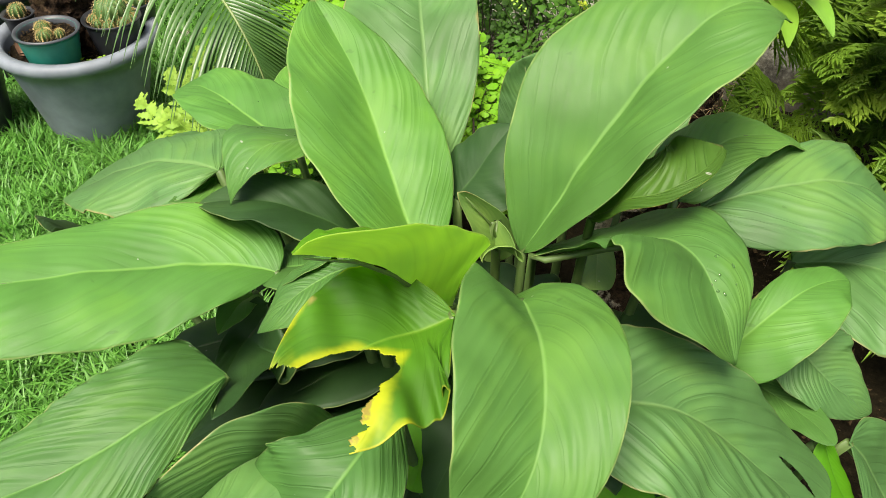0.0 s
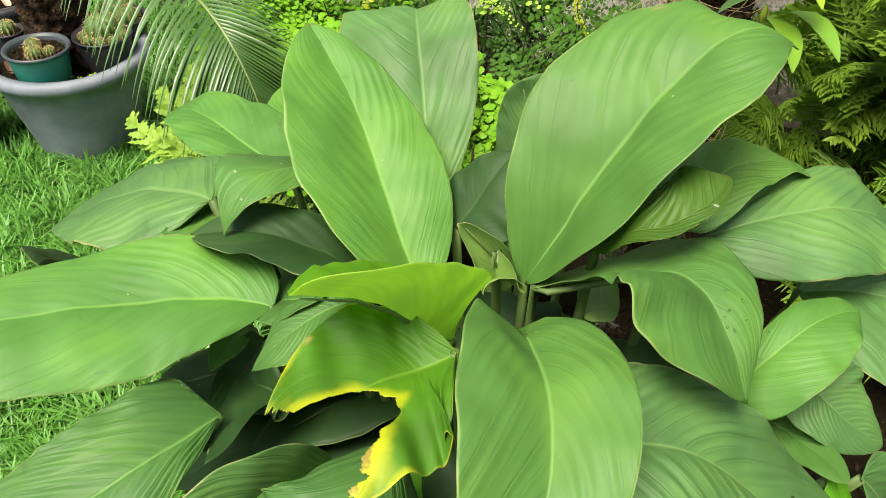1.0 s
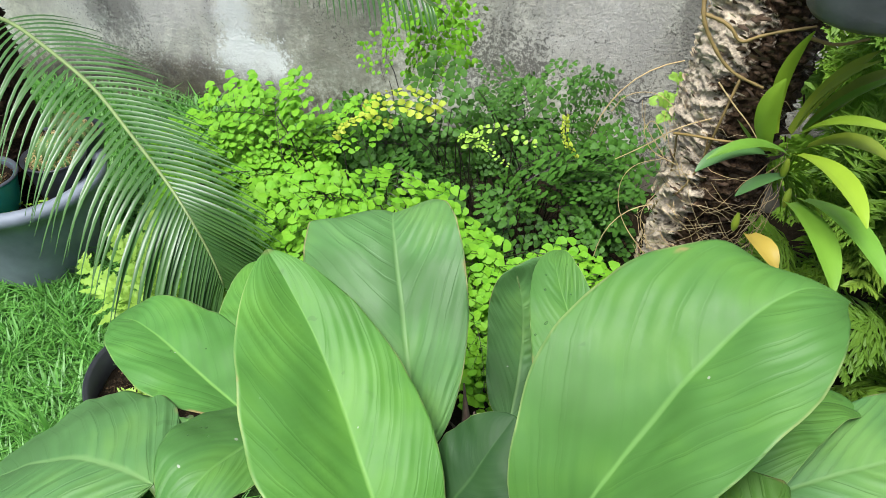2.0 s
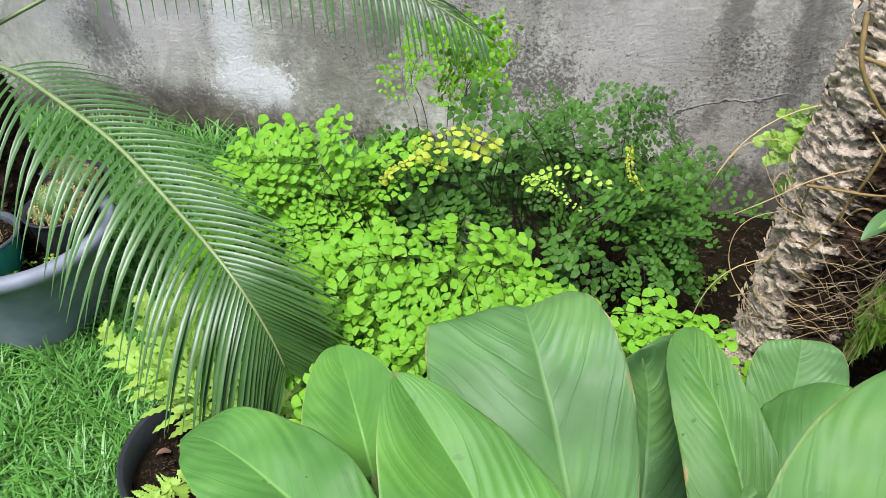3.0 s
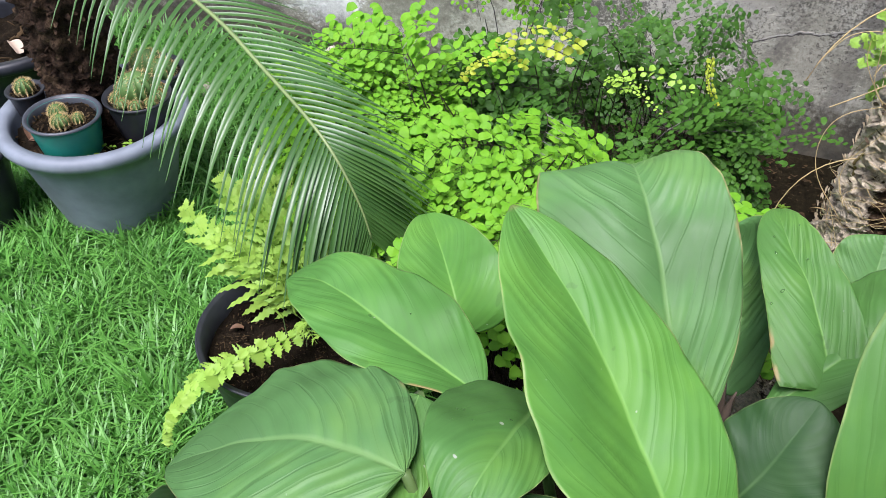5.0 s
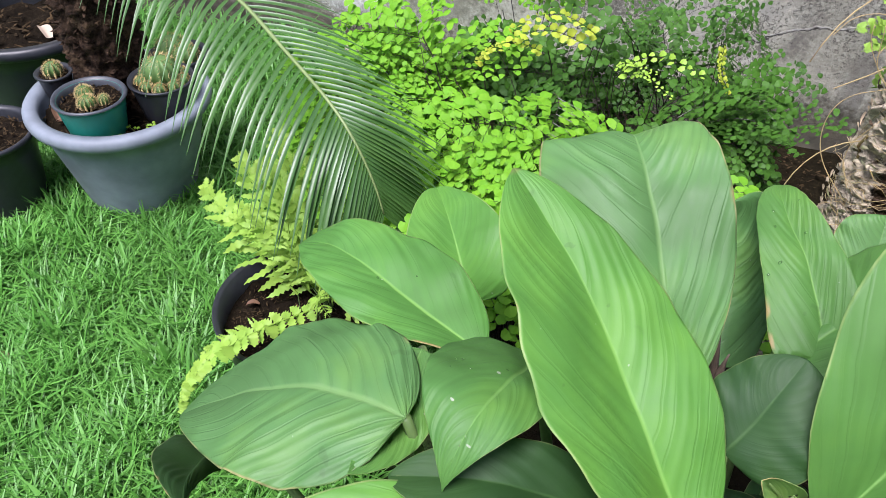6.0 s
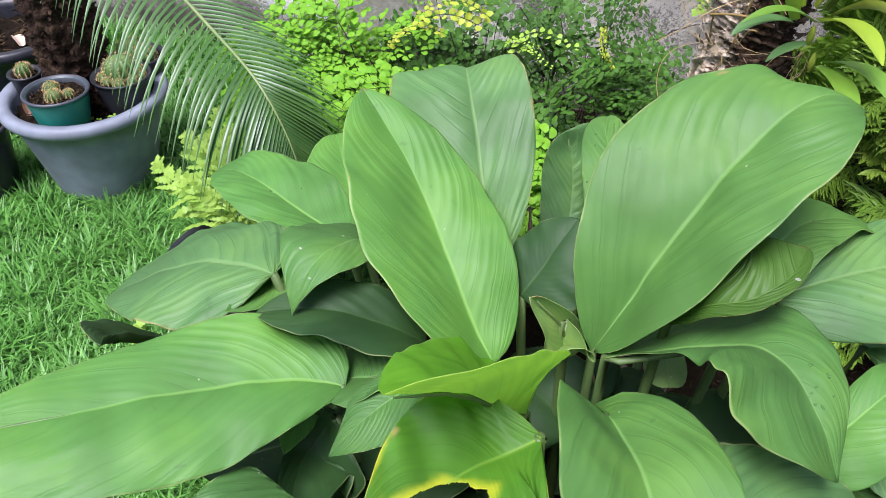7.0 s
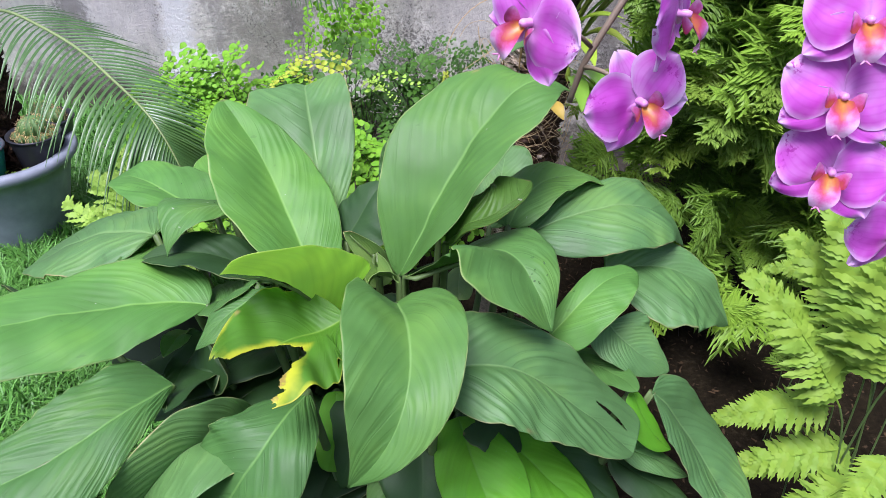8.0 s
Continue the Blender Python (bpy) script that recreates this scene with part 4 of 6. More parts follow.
def crumbs(name, centre, radius, z, count, size, material, label, category, seed, hole=0.0):
    """Loose chips of bark, leaf and grit lying on soil, as one heap."""
    r = random.Random(seed)
    vs, fs = [], []
    for _ in range(count):
        q, w = radius * math.sqrt(r.uniform(hole ** 2 / max(radius ** 2, 1e-6), 1)), r.random() * 6.283
        c = V(centre[0] + q * math.cos(w), centre[1] + q * math.sin(w), z + r.uniform(0, 0.006))
        m = Euler((r.uniform(-0.6, 0.6), r.uniform(-0.6, 0.6), r.random() * 6.28)).to_matrix()
        l, b, h = size * r.uniform(0.3, 1.5), size * r.uniform(0.12, 0.6), size * r.uniform(0.03, 0.12)
        o = len(vs)
        for sx, sy, sz in ((-1, -0.6, -1), (1, -0.8, -1), (0.8, 1, -1), (-0.7, 0.7, -1), (-0.7, -0.5, 1), (0.8, -0.5, 1), (0.6, 0.7, 1), (-0.6, 0.5, 1)):
            vs.append(c + m @ V(sx * l / 2 * r.uniform(0.4, 1.2), sy * b / 2 * r.uniform(0.3, 1.3), sz * h / 2))
        fs += [tuple(o + i for i in f) for f in ((3, 2, 1, 0), (4, 5, 6, 7), (0, 1, 5, 4), (1, 2, 6, 5), (2, 3, 7, 6), (3, 0, 4, 7))]
    return tagged(part(name, mesh_of(name, vs, fs, smooth=False), material), label, category, kind="stuff")


PX, PY = -1.525, 1.712
pot("large_planter", (PX, PY, 0.012), 0.204, 0.135, 0.325, 0.012, 0.023, PLASTIC, "large round grey plastic planter with a thick rolled rim")
crumbs("leaf_litter", (PX, PY), 0.185, 0.292, 260, 0.022, LITTER, "brown dry leaf scraps on the planter soil", "leaf litter", 3, 0.07)
pot("green_plastic_pot", (-1.508, 1.605, 0.285), 0.082, 0.064, 0.106, 0.003, 0.003, GREEN_POT, "small green plastic pot with two spiny cacti", soil=0.8, lip=DARK_RIM, group="small cactus pots")
pot("black_plastic_pot", (-1.400, 1.735, 0.285), 0.076, 0.058, 0.108, 0.003, 0.004, BLACK_POT, "small black plastic pot holding a ribbed cactus", soil=0.85, group="small cactus pots")
pot("black_plastic_pot", (-1.690, 1.690, 0.300), 0.042, 0.032, 0.07, 0.003, 0.005, BLACK_POT, "tiny black plastic pot with a small cactus", soil=0.85, group="small cactus pots")
pot("black_plastic_pot", (-1.440, 1.865, 0.275), 0.070, 0.055, 0.11, 0.004, 0.007, BLACK_POT, "black plastic pot with a pair of round cacti", soil=0.85, group="small cactus pots")
pot("dark_planter", (-1.99, 1.93, 0.0), 0.21, 0.15, 0.36, 0.012, 0.022, BLACK_POT, "black plastic planter filled with soil")
pot("nursery_pot", (-1.80, 1.52, 0.0), 0.115, 0.085, 0.27, 0.005, 0.009, BLACK_POT, "black nursery pot filled with brown soil", soil=0.88)
crumbs("leaf_litter", (-1.99, 1.93), 0.17, 0.318, 90, 0.03, LITTER, "dry leaves lying on planter soil", "leaf litter", 5)
for at, r, n, dens, sd in (((-1.508, 1.605, 0.370), 0.072, 130, 0.008, 21), ((-1.40, 1.735, 0.379), 0.066, 60, 0.007, 22), ((-1.69, 1.69, 0.361), 0.036, 40, 0.006, 23), ((-1.80, 1.52, 0.240), 0.10, 120, 0.010, 24)):
    crumbs("soil_chips", at, r, at[2] + 0.004, n * 2, dens * 1.3, LITTER, "bark chips and grit on potting soil", "soil chips", sd)


def cactus(at, r, height, ribs, label, spiny=1.0, seed=0, group=""):
    """A ribbed globe with a tuft of spines on each rib."""
    ob = thing("cactus", at, label, "cactus", group)
    n, rows = ribs * 4, 12
    vs, fs = [], []
    for i in range(rows + 1):
        w = math.pi * (0.04 + 0.92 * i / rows)
        for k in range(n):
            a = 6.2832 * k / n
            q = r * math.sin(w) ** 0.8 * (1 + 0.11 * math.cos(a * ribs))
            vs.append(V(q * math.cos(a), q * math.sin(a), height * (0.5 - 0.5 * math.cos(w))))
    for i in range(rows):
        for k in range(n):
            fs.append((i * n + k, i * n + (k + 1) % n, (i + 1) * n + (k + 1) % n, (i + 1) * n + k))
    fs += [tuple(range(n - 1, -1, -1)), tuple(rows * n + k for k in range(n))]
    part("body", mesh_of("body", vs, fs), CACTUS, ob)
    rr = random.Random(seed)
    sv, sf = [], []
    for k in range(ribs):
        for i in range(2, rows):
            w = math.pi * (0.04 + 0.92 * i / rows)
            a = 6.2832 * k / ribs
            q = r * math.sin(w) ** 0.8 * 1.11
            c = V(q * math.cos(a), q * math.sin(a), height * (0.5 - 0.5 * math.cos(w)))
            out = V(math.cos(a) * math.sin(w), math.sin(a) * math.sin(w), -math.cos(w))
            for _ in range(int(9 * spiny)):
                d = (out + V(rr.uniform(-1, 1), rr.uniform(-1, 1), rr.uniform(-1, 1)) * 0.8).normalized() * (r * rr.uniform(0.14, 0.3) + 0.002)
                s = d.cross(V(0.3, 0.5, 1)).normalized() * 0.0006
                o = len(sv)
                sv += [c - s, c + s, c + d]
                sf.append((o, o + 1, o + 2))
    tagged(part("spine_tuft", mesh_of("spine_tuft", sv, sf), SPINE, ob, "yellow-brown spines"), kind="stuff")
    return ob


cactus((-1.535, 1.618, 0.366), 0.018, 0.034, 12, "small round green cactus with golden spines", 1.4, 1)
cactus((-1.503, 1.588, 0.366), 0.019, 0.032, 12, "small round green cactus with golden spines", 1.4, 2)
cactus((-1.478, 1.615, 0.366), 0.012, 0.026, 10, "tiny grey-green cactus offset", 1.2, 3)
cactus((-1.400, 1.740, 0.372), 0.040, 0.070, 13, "ribbed barrel cactus ringed by offsets", 0.7, 4)
for k in range(9):
    w = 6.283 * k / 9 + 0.3
    cactus((-1.400 + 0.050 * math.cos(w), 1.740 + 0.050 * math.sin(w), 0.372), 0.014, 0.026, 8, "small orange-spined cactus offset", 2.0, 10 + k, "cactus offsets")
cactus((-1.690, 1.690, 0.354), 0.020, 0.040, 10, "small pale spiny cactus", 1.6, 30)
cactus((-1.462, 1.868, 0.362), 0.036, 0.060, 11, "round green cactus in a back pot", 1.2, 31)
cactus((-1.412, 1.858, 0.362), 0.030, 0.052, 11, "round green cactus in a back pot", 1.2, 32)


def weed(at, count, spread, size, seed, label, group=""):
    """A low tuft of small round-leaved seedlings."""
    r = random.Random(seed)
    vs, fs = [], []
    for _ in range(count):
        c = V(r.gauss(0, spread), r.gauss(0, spread * 0.6), r.uniform(0.2, 1) * size * 2.2)
        tv, tf = tube([V(c.x * 0.7, c.y * 0.7, 0), c], [0.0007, 0.0005], 3, False)
        o = len(vs)
        vs += tv
        fs += [tuple(o + i for i in f) for f in tf]
        for _ in range(3):
            o = len(vs)
            m = Euler((r.uniform(-0.5, 0.5), r.uniform(-0.5, 0.5), r.random() * 6.28)).to_matrix()
            vs += [c + m @ V(0, 0, 0), c + m @ V(size * 0.4, size * 0.45, 0.001), c + m @ V(size * 0.2, size, 0), c + m @ V(-size * 0.2, size, 0), c + m @ V(-size * 0.4, size * 0.45, 0.001)]
            fs.append((o, o + 1, o + 2, o + 3, o + 4))
    ob = part("weed", mesh_of("weed", vs, fs), LACE)
    ob.location = at
    return tagged(ob, label, "weed", group)


weed((-1.385, 1.63, 0.295), 26, 0.022, 0.009, 1, "small green weed sprouting at the planter rim")
weed((-1.44, 1.58, 0.295), 14, 0.012, 0.008, 2, "small green weed sprouting at the planter rim")

# the palm
palm = thing("potted_palm", (-1.585, 1.775, 0.28), "palm with a dark shaggy trunk and arching feather fronds", "palm")
PALM_AT = V(-1.585, 1.775, 0.28)
prof = [(0.10, -0.02), (0.096, 0.02)] + [(0.088 + 0.006 * math.sin(i * 1.9), 0.04 + 0.6 * i / 44) for i in range(45)] + [(0.05, 0.66), (0.0, 0.67)]
tv, tf = lathe(prof, 64)
tv = [v * 1 + V(v.x, v.y, 0).normalized() * (0.020 * noise.noise(v * 38) + 0.012 * noise.noise(v * 90)) if v.length > 0.05 and (v.x or v.y) else v for v in tv]
part("trunk", mesh_of("trunk", tv, tf), PALM_TRUNK, palm, "dark brown fibrous trunk")
rr = random.Random(5)
sv, sf = [], []
for _ in range(420):
    a, z = rr.random() * 6.283, rr.uniform(0.0, 0.55)
    c = V(0.088 * math.cos(a), 0.088 * math.sin(a), z)
    out = V(math.cos(a), math.sin(a), rr.uniform(-0.6, 0.9)).normalized()
    side = V(-math.sin(a), math.cos(a), rr.uniform(-0.5, 0.5)).normalized() * rr.uniform(0.004, 0.011)
    d = out * rr.uniform(0.006, 0.018) + V(rr.uniform(-1, 1), rr.uniform(-1, 1), rr.uniform(-1, 1)) * 0.006
    o = len(sv)
    sv += [c - side, c + side, c + side * 0.5 + d, c - side * 0.3 + d * 1.2, c + out * 0.006]
    sf += [(o, o + 1, o + 2, o + 3), (o, o + 4, o + 1), (o + 1, o + 4, o + 2), (o, o + 3, o + 4)]
tagged(part("bark_scale", mesh_of("bark_scale", sv, sf, smooth=False), PALM_TRUNK, palm), kind="stuff")


def feather(points, count, reach, width, seed, hang=1.0, first=0.12):
    """A palm frond: the rachis and one object a leaflet on both sides."""
    r = random.Random(seed)
    pts = [Vector(p) for p in points]

    def at(s):
        # smooth run through the points
        x = s * (len(pts) - 1)
        i = min(int(x), len(pts) - 2)
        f = x - i
        p0, p1, p2, p3 = pts[max(i - 1, 0)], pts[i], pts[i + 1], pts[min(i + 2, len(pts) - 1)]
        return 0.5 * (2 * p1 + (p2 - p0) * f + (2 * p0 - 5 * p1 + 4 * p2 - p3) * f * f + (3 * p1 - p0 - 3 * p2 + p3) * f ** 3)

    line = [at(i / 30) - PALM_AT for i in range(31)]
    rv, rf = tube(line, [0.0044 * (1 - 0.75 * i / 30) + 0.0006 for i in range(31)], 6)
    ob = part("frond", mesh_of("frond", rv, rf), RACHIS, palm, "long arching feather frond")
    for i in range(count):
        s = first + (1 - first) * (i + 0.5) / count
        p = at(s)
        d = (at(min(s + 0.01, 1)) - at(s - 0.01)).normalized()
        for sgn in (1, -1):
            side = V(0, 0, 1).cross(d).normalized() * sgn
            size = (0.74 if sgn > 0 else 1.0) * reach * (0.45 + 0.75 * math.sin(math.pi * min(0.12 + 0.8 * s, 1.0)) ** 0.9) * r.uniform(0.92, 1.06)
            if s > 0.9:
                size *= 0.9 - (s - 0.9) * 3.0
            lean = (1.25 if sgn > 0 else 0.42) + 0.75 * max(s - 0.4, 0) + r.uniform(-0.06, 0.06)
            go = (side * (1.0 if sgn > 0 else 0.80) + d * lean + V(0, 0, 0.30 if sgn > 0 else 0.05)).normalized()
            drop = hang * (0.42 if sgn > 0 else 1.20) * r.uniform(0.85, 1.15)
            n = 7
            vs, fs = [], []
            q = Vector(p)
            w_dir = d
            for k in range(n + 1):
                u = k / n
                now = (go + V(0, 0, -1) * drop * u ** 1.2).normalized()
                if k:
                    q = q + now * size / n
                wd = (w_dir - now * w_dir.dot(now)).normalized()
                nn = now.cross(wd).normalized()
                if nn.z < 0:
                    nn = -nn
                hw = width * (0.55 + 0.45 * min(u * 5, 1)) * (1 - max(u - 0.55, 0) / 0.45 * 0.93)
                vs += [q - wd * hw - PALM_AT + nn * hw * 0.35, q - PALM_AT - nn * 0.0006, q + wd * hw - PALM_AT + nn * hw * 0.35]
            for k in range(n):
                for m in range(2):
                    fs.append((k * 3 + m, k * 3 + m + 1, k * 3 + m + 4, k * 3 + m + 3))
            part("leaflet", mesh_of("leaflet", vs, fs), PALM, ob)
    return ob


feather([(-1.555, 1.765, 0.74), (-1.266, 1.61, 0.815), (-1.096, 1.525, 0.816), (-0.945, 1.45, 0.797), (-0.825, 1.375, 0.770), (-0.708, 1.297, 0.744), (-0.650, 1.262, 0.708), (-0.612, 1.245, 0.650), (-0.592, 1.235, 0.600)], 56, 0.225, 0.0044, 3)
feather([(-1.56, 1.79, 0.74), (-1.444, 1.94, 0.795), (-1.15, 1.96, 0.93), (-0.90, 1.94, 0.965), (-0.70, 1.91, 0.945), (-0.574, 1.89, 0.915), (-0.446, 1.89, 0.850)], 42, 0.150, 0.0034, 4, 2.0, 0.25)
feather([(-1.59, 1.80, 0.80), (-1.80, 1.98, 1.10), (-2.05, 2.15, 1.25), (-2.35, 2.3, 1.15)], 40, 0.22, 0.006, 5, 1.2, 0.2)

# ---- ferns ----
def maiden_frond(name, length, branches, leaf_size, seed, material, gap=0.0165):
    """Wiry frond with fan-shaped leaflets, lying along +Y."""
    r = random.Random(seed)
    vs, fs, mats = [], [], []

    def put(v, f, k):
        o = len(vs)
        vs.extend(v)
        fs.extend(tuple(o + i for i in q) for q in f)
        mats.extend([k] * len(f))

    def along(s):
        return V(0.02 * math.sin(s * 3 + seed), length * s, 0.05 * math.sin(s * 2.4) * length / 0.2 - 0.09 * s * s * length / 0.2)

    put(*tube([along(i / 8) for i in range(9)], [0.0009 - 0.0006 * i / 8 for i in range(9)], 3, False), 1)

    def blade(c, turn, size):
        # a fan with three or four shallow rounded lobes
        m = Euler((r.gauss(0, 0.20), r.gauss(0, 0.20), turn)).to_matrix()
        ring = []
        wide, lobes, ph = r.uniform(0.85, 1.1), r.choice((3, 4)), r.random() * 0.4
        k = 13
        for j in range(k + 1):
            u = j / k
            a = -1.5 + 3.0 * u
            rad = size * (0.66 + 0.30 * math.cos(a * 0.75)) * (0.93 + 0.09 * abs(math.sin(math.pi * (lobes * u + ph))))
            ring.append(c + m @ V(math.sin(a) * rad * wide * 0.84, math.cos(a) * rad * 0.9 + size * 0.10, 0.03 * size * math.cos(a * 3) - 0.05 * size * a * a))
        put([c] + ring, [(0, j + 2, j + 1) for j in range(k)], 0)

    for b in range(branches):
        s = 0.10 + 0.85 * b / branches
        for sgn in (-1, 1):
            root = along(s)
            n = max(2, int((5.5 * (1 - s) + 1.5) * r.uniform(0.8, 1.2)))
            ang = sgn * r.uniform(0.75, 1.15)
            d = V(math.sin(ang), math.cos(ang), r.uniform(0.05, 0.3)).normalized()
            tip = root + d * gap * (n + 0.5) + V(0, 0, -0.012 * n * 0.4)
            put(*tube([root, (root + tip) / 2 + V(0, 0, 0.006), tip], [0.0006, 0.0005, 0.0003], 3, False), 1)
            for j in range(n + 1):
                f = (j + 1) / (n + 1)
                c = root.lerp(tip, f) + V(0, 0, 0.006 * math.sin(3.1 * f))
                turn = -ang + (r.uniform(0.5, 1.1) * (1 if j % 2 else -1) if j < n else 0)
                blade(c, turn, leaf_size * r.uniform(0.75, 1.15))
    blade(along(1.0), 0, leaf_size)
    me = mesh_of(name, vs, fs, smooth=False)
    me.materials.append(material)
    me.materials.append(STIPE)
    me.polygons.foreach_set("material_index", mats)
    return me


def fern_bush(name, at, meshes, spots, label, seed, floor=0.0, wire=STIPE, wire_r=0.0012, lean=0.0, every=1):
    """A fern: fronds on thin stalks from one rootstock. spots: place, turn, tilt, roll, size and mesh number."""
    ob = thing(name, at, label, "fern")
    base = Vector(at)
    r = random.Random(seed)
    for nth, (p, turn, tilt, roll, size, which) in enumerate(spots):
        fr = part("frond", meshes[which], None, ob)
        m = Matrix.Translation(Vector(p) - base) @ Matrix.Rotation(lean, 4, "X") @ Euler((tilt, roll, turn)).to_matrix().to_4x4() @ Matrix.Diagonal((size, size, size, 1))
        fr.matrix_basis = m
        if wire and nth % every == 0:
            foot = V(base.x + (p[0] - base.x) * 0.35 + r.gauss(0, 0.02), base.y + (p[1] - base.y) * 0.35 + r.gauss(0, 0.02), floor)
            knee = V(foot.x * 0.6 + p[0] * 0.4, foot.y * 0.6 + p[1] * 0.4, p[2] * 0.9)
            wv, wf = tube(bezier(foot - base, knee - base, Vector(p) - base, 6), [wire_r] * 7, 4, False)
            part("stipe", mesh_of("stipe", wv, wf), wire, fr).matrix_parent_inverse = m.inverted()
    return ob


maiden = [maiden_frond("maidenhair_frond", 0.20 + 0.02 * k, 10, 0.0172, 40 + k, FERN, 0.0178) for k in range(5)]
maiden_shaded = [maiden_frond("maidenhair_frond", 0.20 + 0.02 * k, 10, 0.0162, 60 + k, FERN_SHADED, 0.0168) for k in range(5)]

r = random.Random(17)
spots = []
for cx, cy, rx, ry, z, n in ((-0.655, 1.61, 0.16, 0.16, 0.630, 38), (-0.37, 1.42, 0.24, 0.12, 0.665, 40), (-0.52, 1.60, 0.13, 0.13, 0.63, 10), (-0.18, 1.43, 0.08, 0.06, 0.64, 11)):
    for _ in range(n):
        a, q = r.random() * 6.283, math.sqrt(r.random())
        x, y = cx + rx * q * math.cos(a), cy + ry * q * math.sin(a)
        turn = math.atan2(-(x + 0.45), (y - 1.65)) + r.gauss(0, 0.7)
        spots.append(((x, y, z + r.gauss(0, 0.025) - 0.10 * q * q), turn, -0.25 + r.gauss(0, 0.25), r.gauss(0, 0.2), r.uniform(0.65, 1.0), r.randrange(5)))
fern_bush("maidenhair_fern", (-0.45, 1.58, 0.0), maiden, spots, "bright lime-green maidenhair fern with fan-shaped leaflets", 1, lean=0.35)
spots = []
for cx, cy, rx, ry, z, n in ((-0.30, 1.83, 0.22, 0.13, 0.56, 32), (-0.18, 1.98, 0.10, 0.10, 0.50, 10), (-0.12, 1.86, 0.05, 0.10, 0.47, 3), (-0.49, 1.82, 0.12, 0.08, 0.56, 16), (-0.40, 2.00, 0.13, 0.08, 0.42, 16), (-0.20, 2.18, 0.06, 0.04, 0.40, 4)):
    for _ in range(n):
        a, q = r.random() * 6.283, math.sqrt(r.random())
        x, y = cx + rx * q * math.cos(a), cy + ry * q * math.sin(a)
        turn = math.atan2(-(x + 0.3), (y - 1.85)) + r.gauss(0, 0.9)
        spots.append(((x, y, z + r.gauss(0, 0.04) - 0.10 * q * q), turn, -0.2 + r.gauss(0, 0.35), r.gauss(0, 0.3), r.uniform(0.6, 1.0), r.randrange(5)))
fern_bush("maidenhair_fern", (-0.25, 1.85, 0.0), maiden_shaded, spots, "maidenhair fern growing by the wall, shade painted into its green", 2, lean=0.3)
spots = [((-0.62 + r.gauss(0, 0.06), 2.28 + r.gauss(0, 0.04), 0.42 + 0.14 * r.random()), r.gauss(0, 0.9), 0.9 + r.gauss(0, 0.3), r.gauss(0, 0.3), r.uniform(0.7, 1.0), r.randrange(3)) for _ in range(9)]
airy = [maiden_frond("maidenhair_frond", 0.19 + 0.02 * k, 5, 0.0150, 86 + k, FERN, 0.0195) for k in range(3)]
fern_bush("maidenhair_fern", (-0.62, 2.28, 0.0), airy, spots, "airy green maidenhair fronds against the wall", 3, lean=0.2)
def aimed(base, tip, roll, which, long=0.34):
    """A spot whose frond runs from base to tip, its face turned up and to the south."""
    d = Vector(tip) - Vector(base)
    y = d.normalized()
    z = Vector((-0.25 + 0.4 * roll, -0.55, 0.8))
    z = (z - y * z.dot(y)).normalized()
    e = Matrix((y.cross(z), y, z)).transposed().to_euler()
    return (tuple(base), e.z, e.x, e.y, d.length / (long * 0.9), which)


def row_frond(name, length, pairs, size, seed, material):
    """An arching wire along +Y with round leaflets in two close rows."""
    r = random.Random(seed)
    vs, fs, mats = [], [], []

    def along(s):
        return V(0.010 * math.sin(5 * s + seed), length * s, length * (0.30 * math.sin(2.7 * s) - 0.22 * s * s))

    tv, tf = tube([along(i / 10) for i in range(11)], [0.0008 - 0.0005 * i / 10 for i in range(11)], 3, False)
    vs, fs, mats = list(tv), list(tf), [1] * len(tf)
    for i in range(pairs):
        s = 0.12 + 0.88 * i / (pairs - 1)
        for sgn in (-1, 1):
            turn = -sgn * r.uniform(0.9, 1.5)
            m = Euler((r.gauss(0, 0.35), r.gauss(0, 0.35), turn)).to_matrix()
            c = along(s) + V(sgn * 0.002, r.gauss(0, 0.002), 0)
            w = size * r.uniform(0.75, 1.15) * (1 - 0.35 * s)
            o = len(vs)
            vs.append(c)
            for j in range(10):
                a = -1.35 + 2.7 * j / 9
                q = w * (0.78 + 0.22 * math.cos(a)) * (1 + 0.07 * math.sin(9 * a + i))
                vs.append(c + m @ V(math.sin(a) * q * 0.8, math.cos(a) * q, -0.1 * w * a * a))
            fs += [(o, o + j + 2, o + j + 1) for j in range(9)]
            mats += [0] * 9
    me = mesh_of(name, vs, fs, smooth=False)
    me.materials.append(material)
    me.materials.append(STIPE)
    me.polygons.foreach_set("material_index", mats)
    return me


gold = [row_frond("maidenhair_frond", 0.20, 12, 0.0155, 80 + k, FERN_YELLOW) for k in range(2)]
spots = [aimed((-0.365, 1.78, 0.685), (-0.515, 1.735, 0.700), 0.4, 0, 0.20), aimed((-0.38, 1.76, 0.670), (-0.560, 1.70, 0.655), 0.6, 1, 0.20), aimed((-0.46, 1.73, 0.660), (-0.575, 1.69, 0.645), 0.2, 0, 0.20)]
fern_bush("maidenhair_fern", (-0.42, 1.79, 0.0), gold, spots, "yellowing maidenhair fronds among the green", 4)
fresh = [row_frond("maidenhair_frond", 0.16, 10, 0.0135, 84 + k, FERN_FRESH) for k in range(2)]
spots = [aimed((-0.325, 1.70, 0.650), (-0.195, 1.69, 0.700), -0.2, 0, 0.16), aimed((-0.30, 1.69, 0.660), (-0.225, 1.66, 0.665), 0.2, 1, 0.16), aimed((-0.33, 1.69, 0.665), (-0.262, 1.68, 0.690), 0.0, 1, 0.16)]
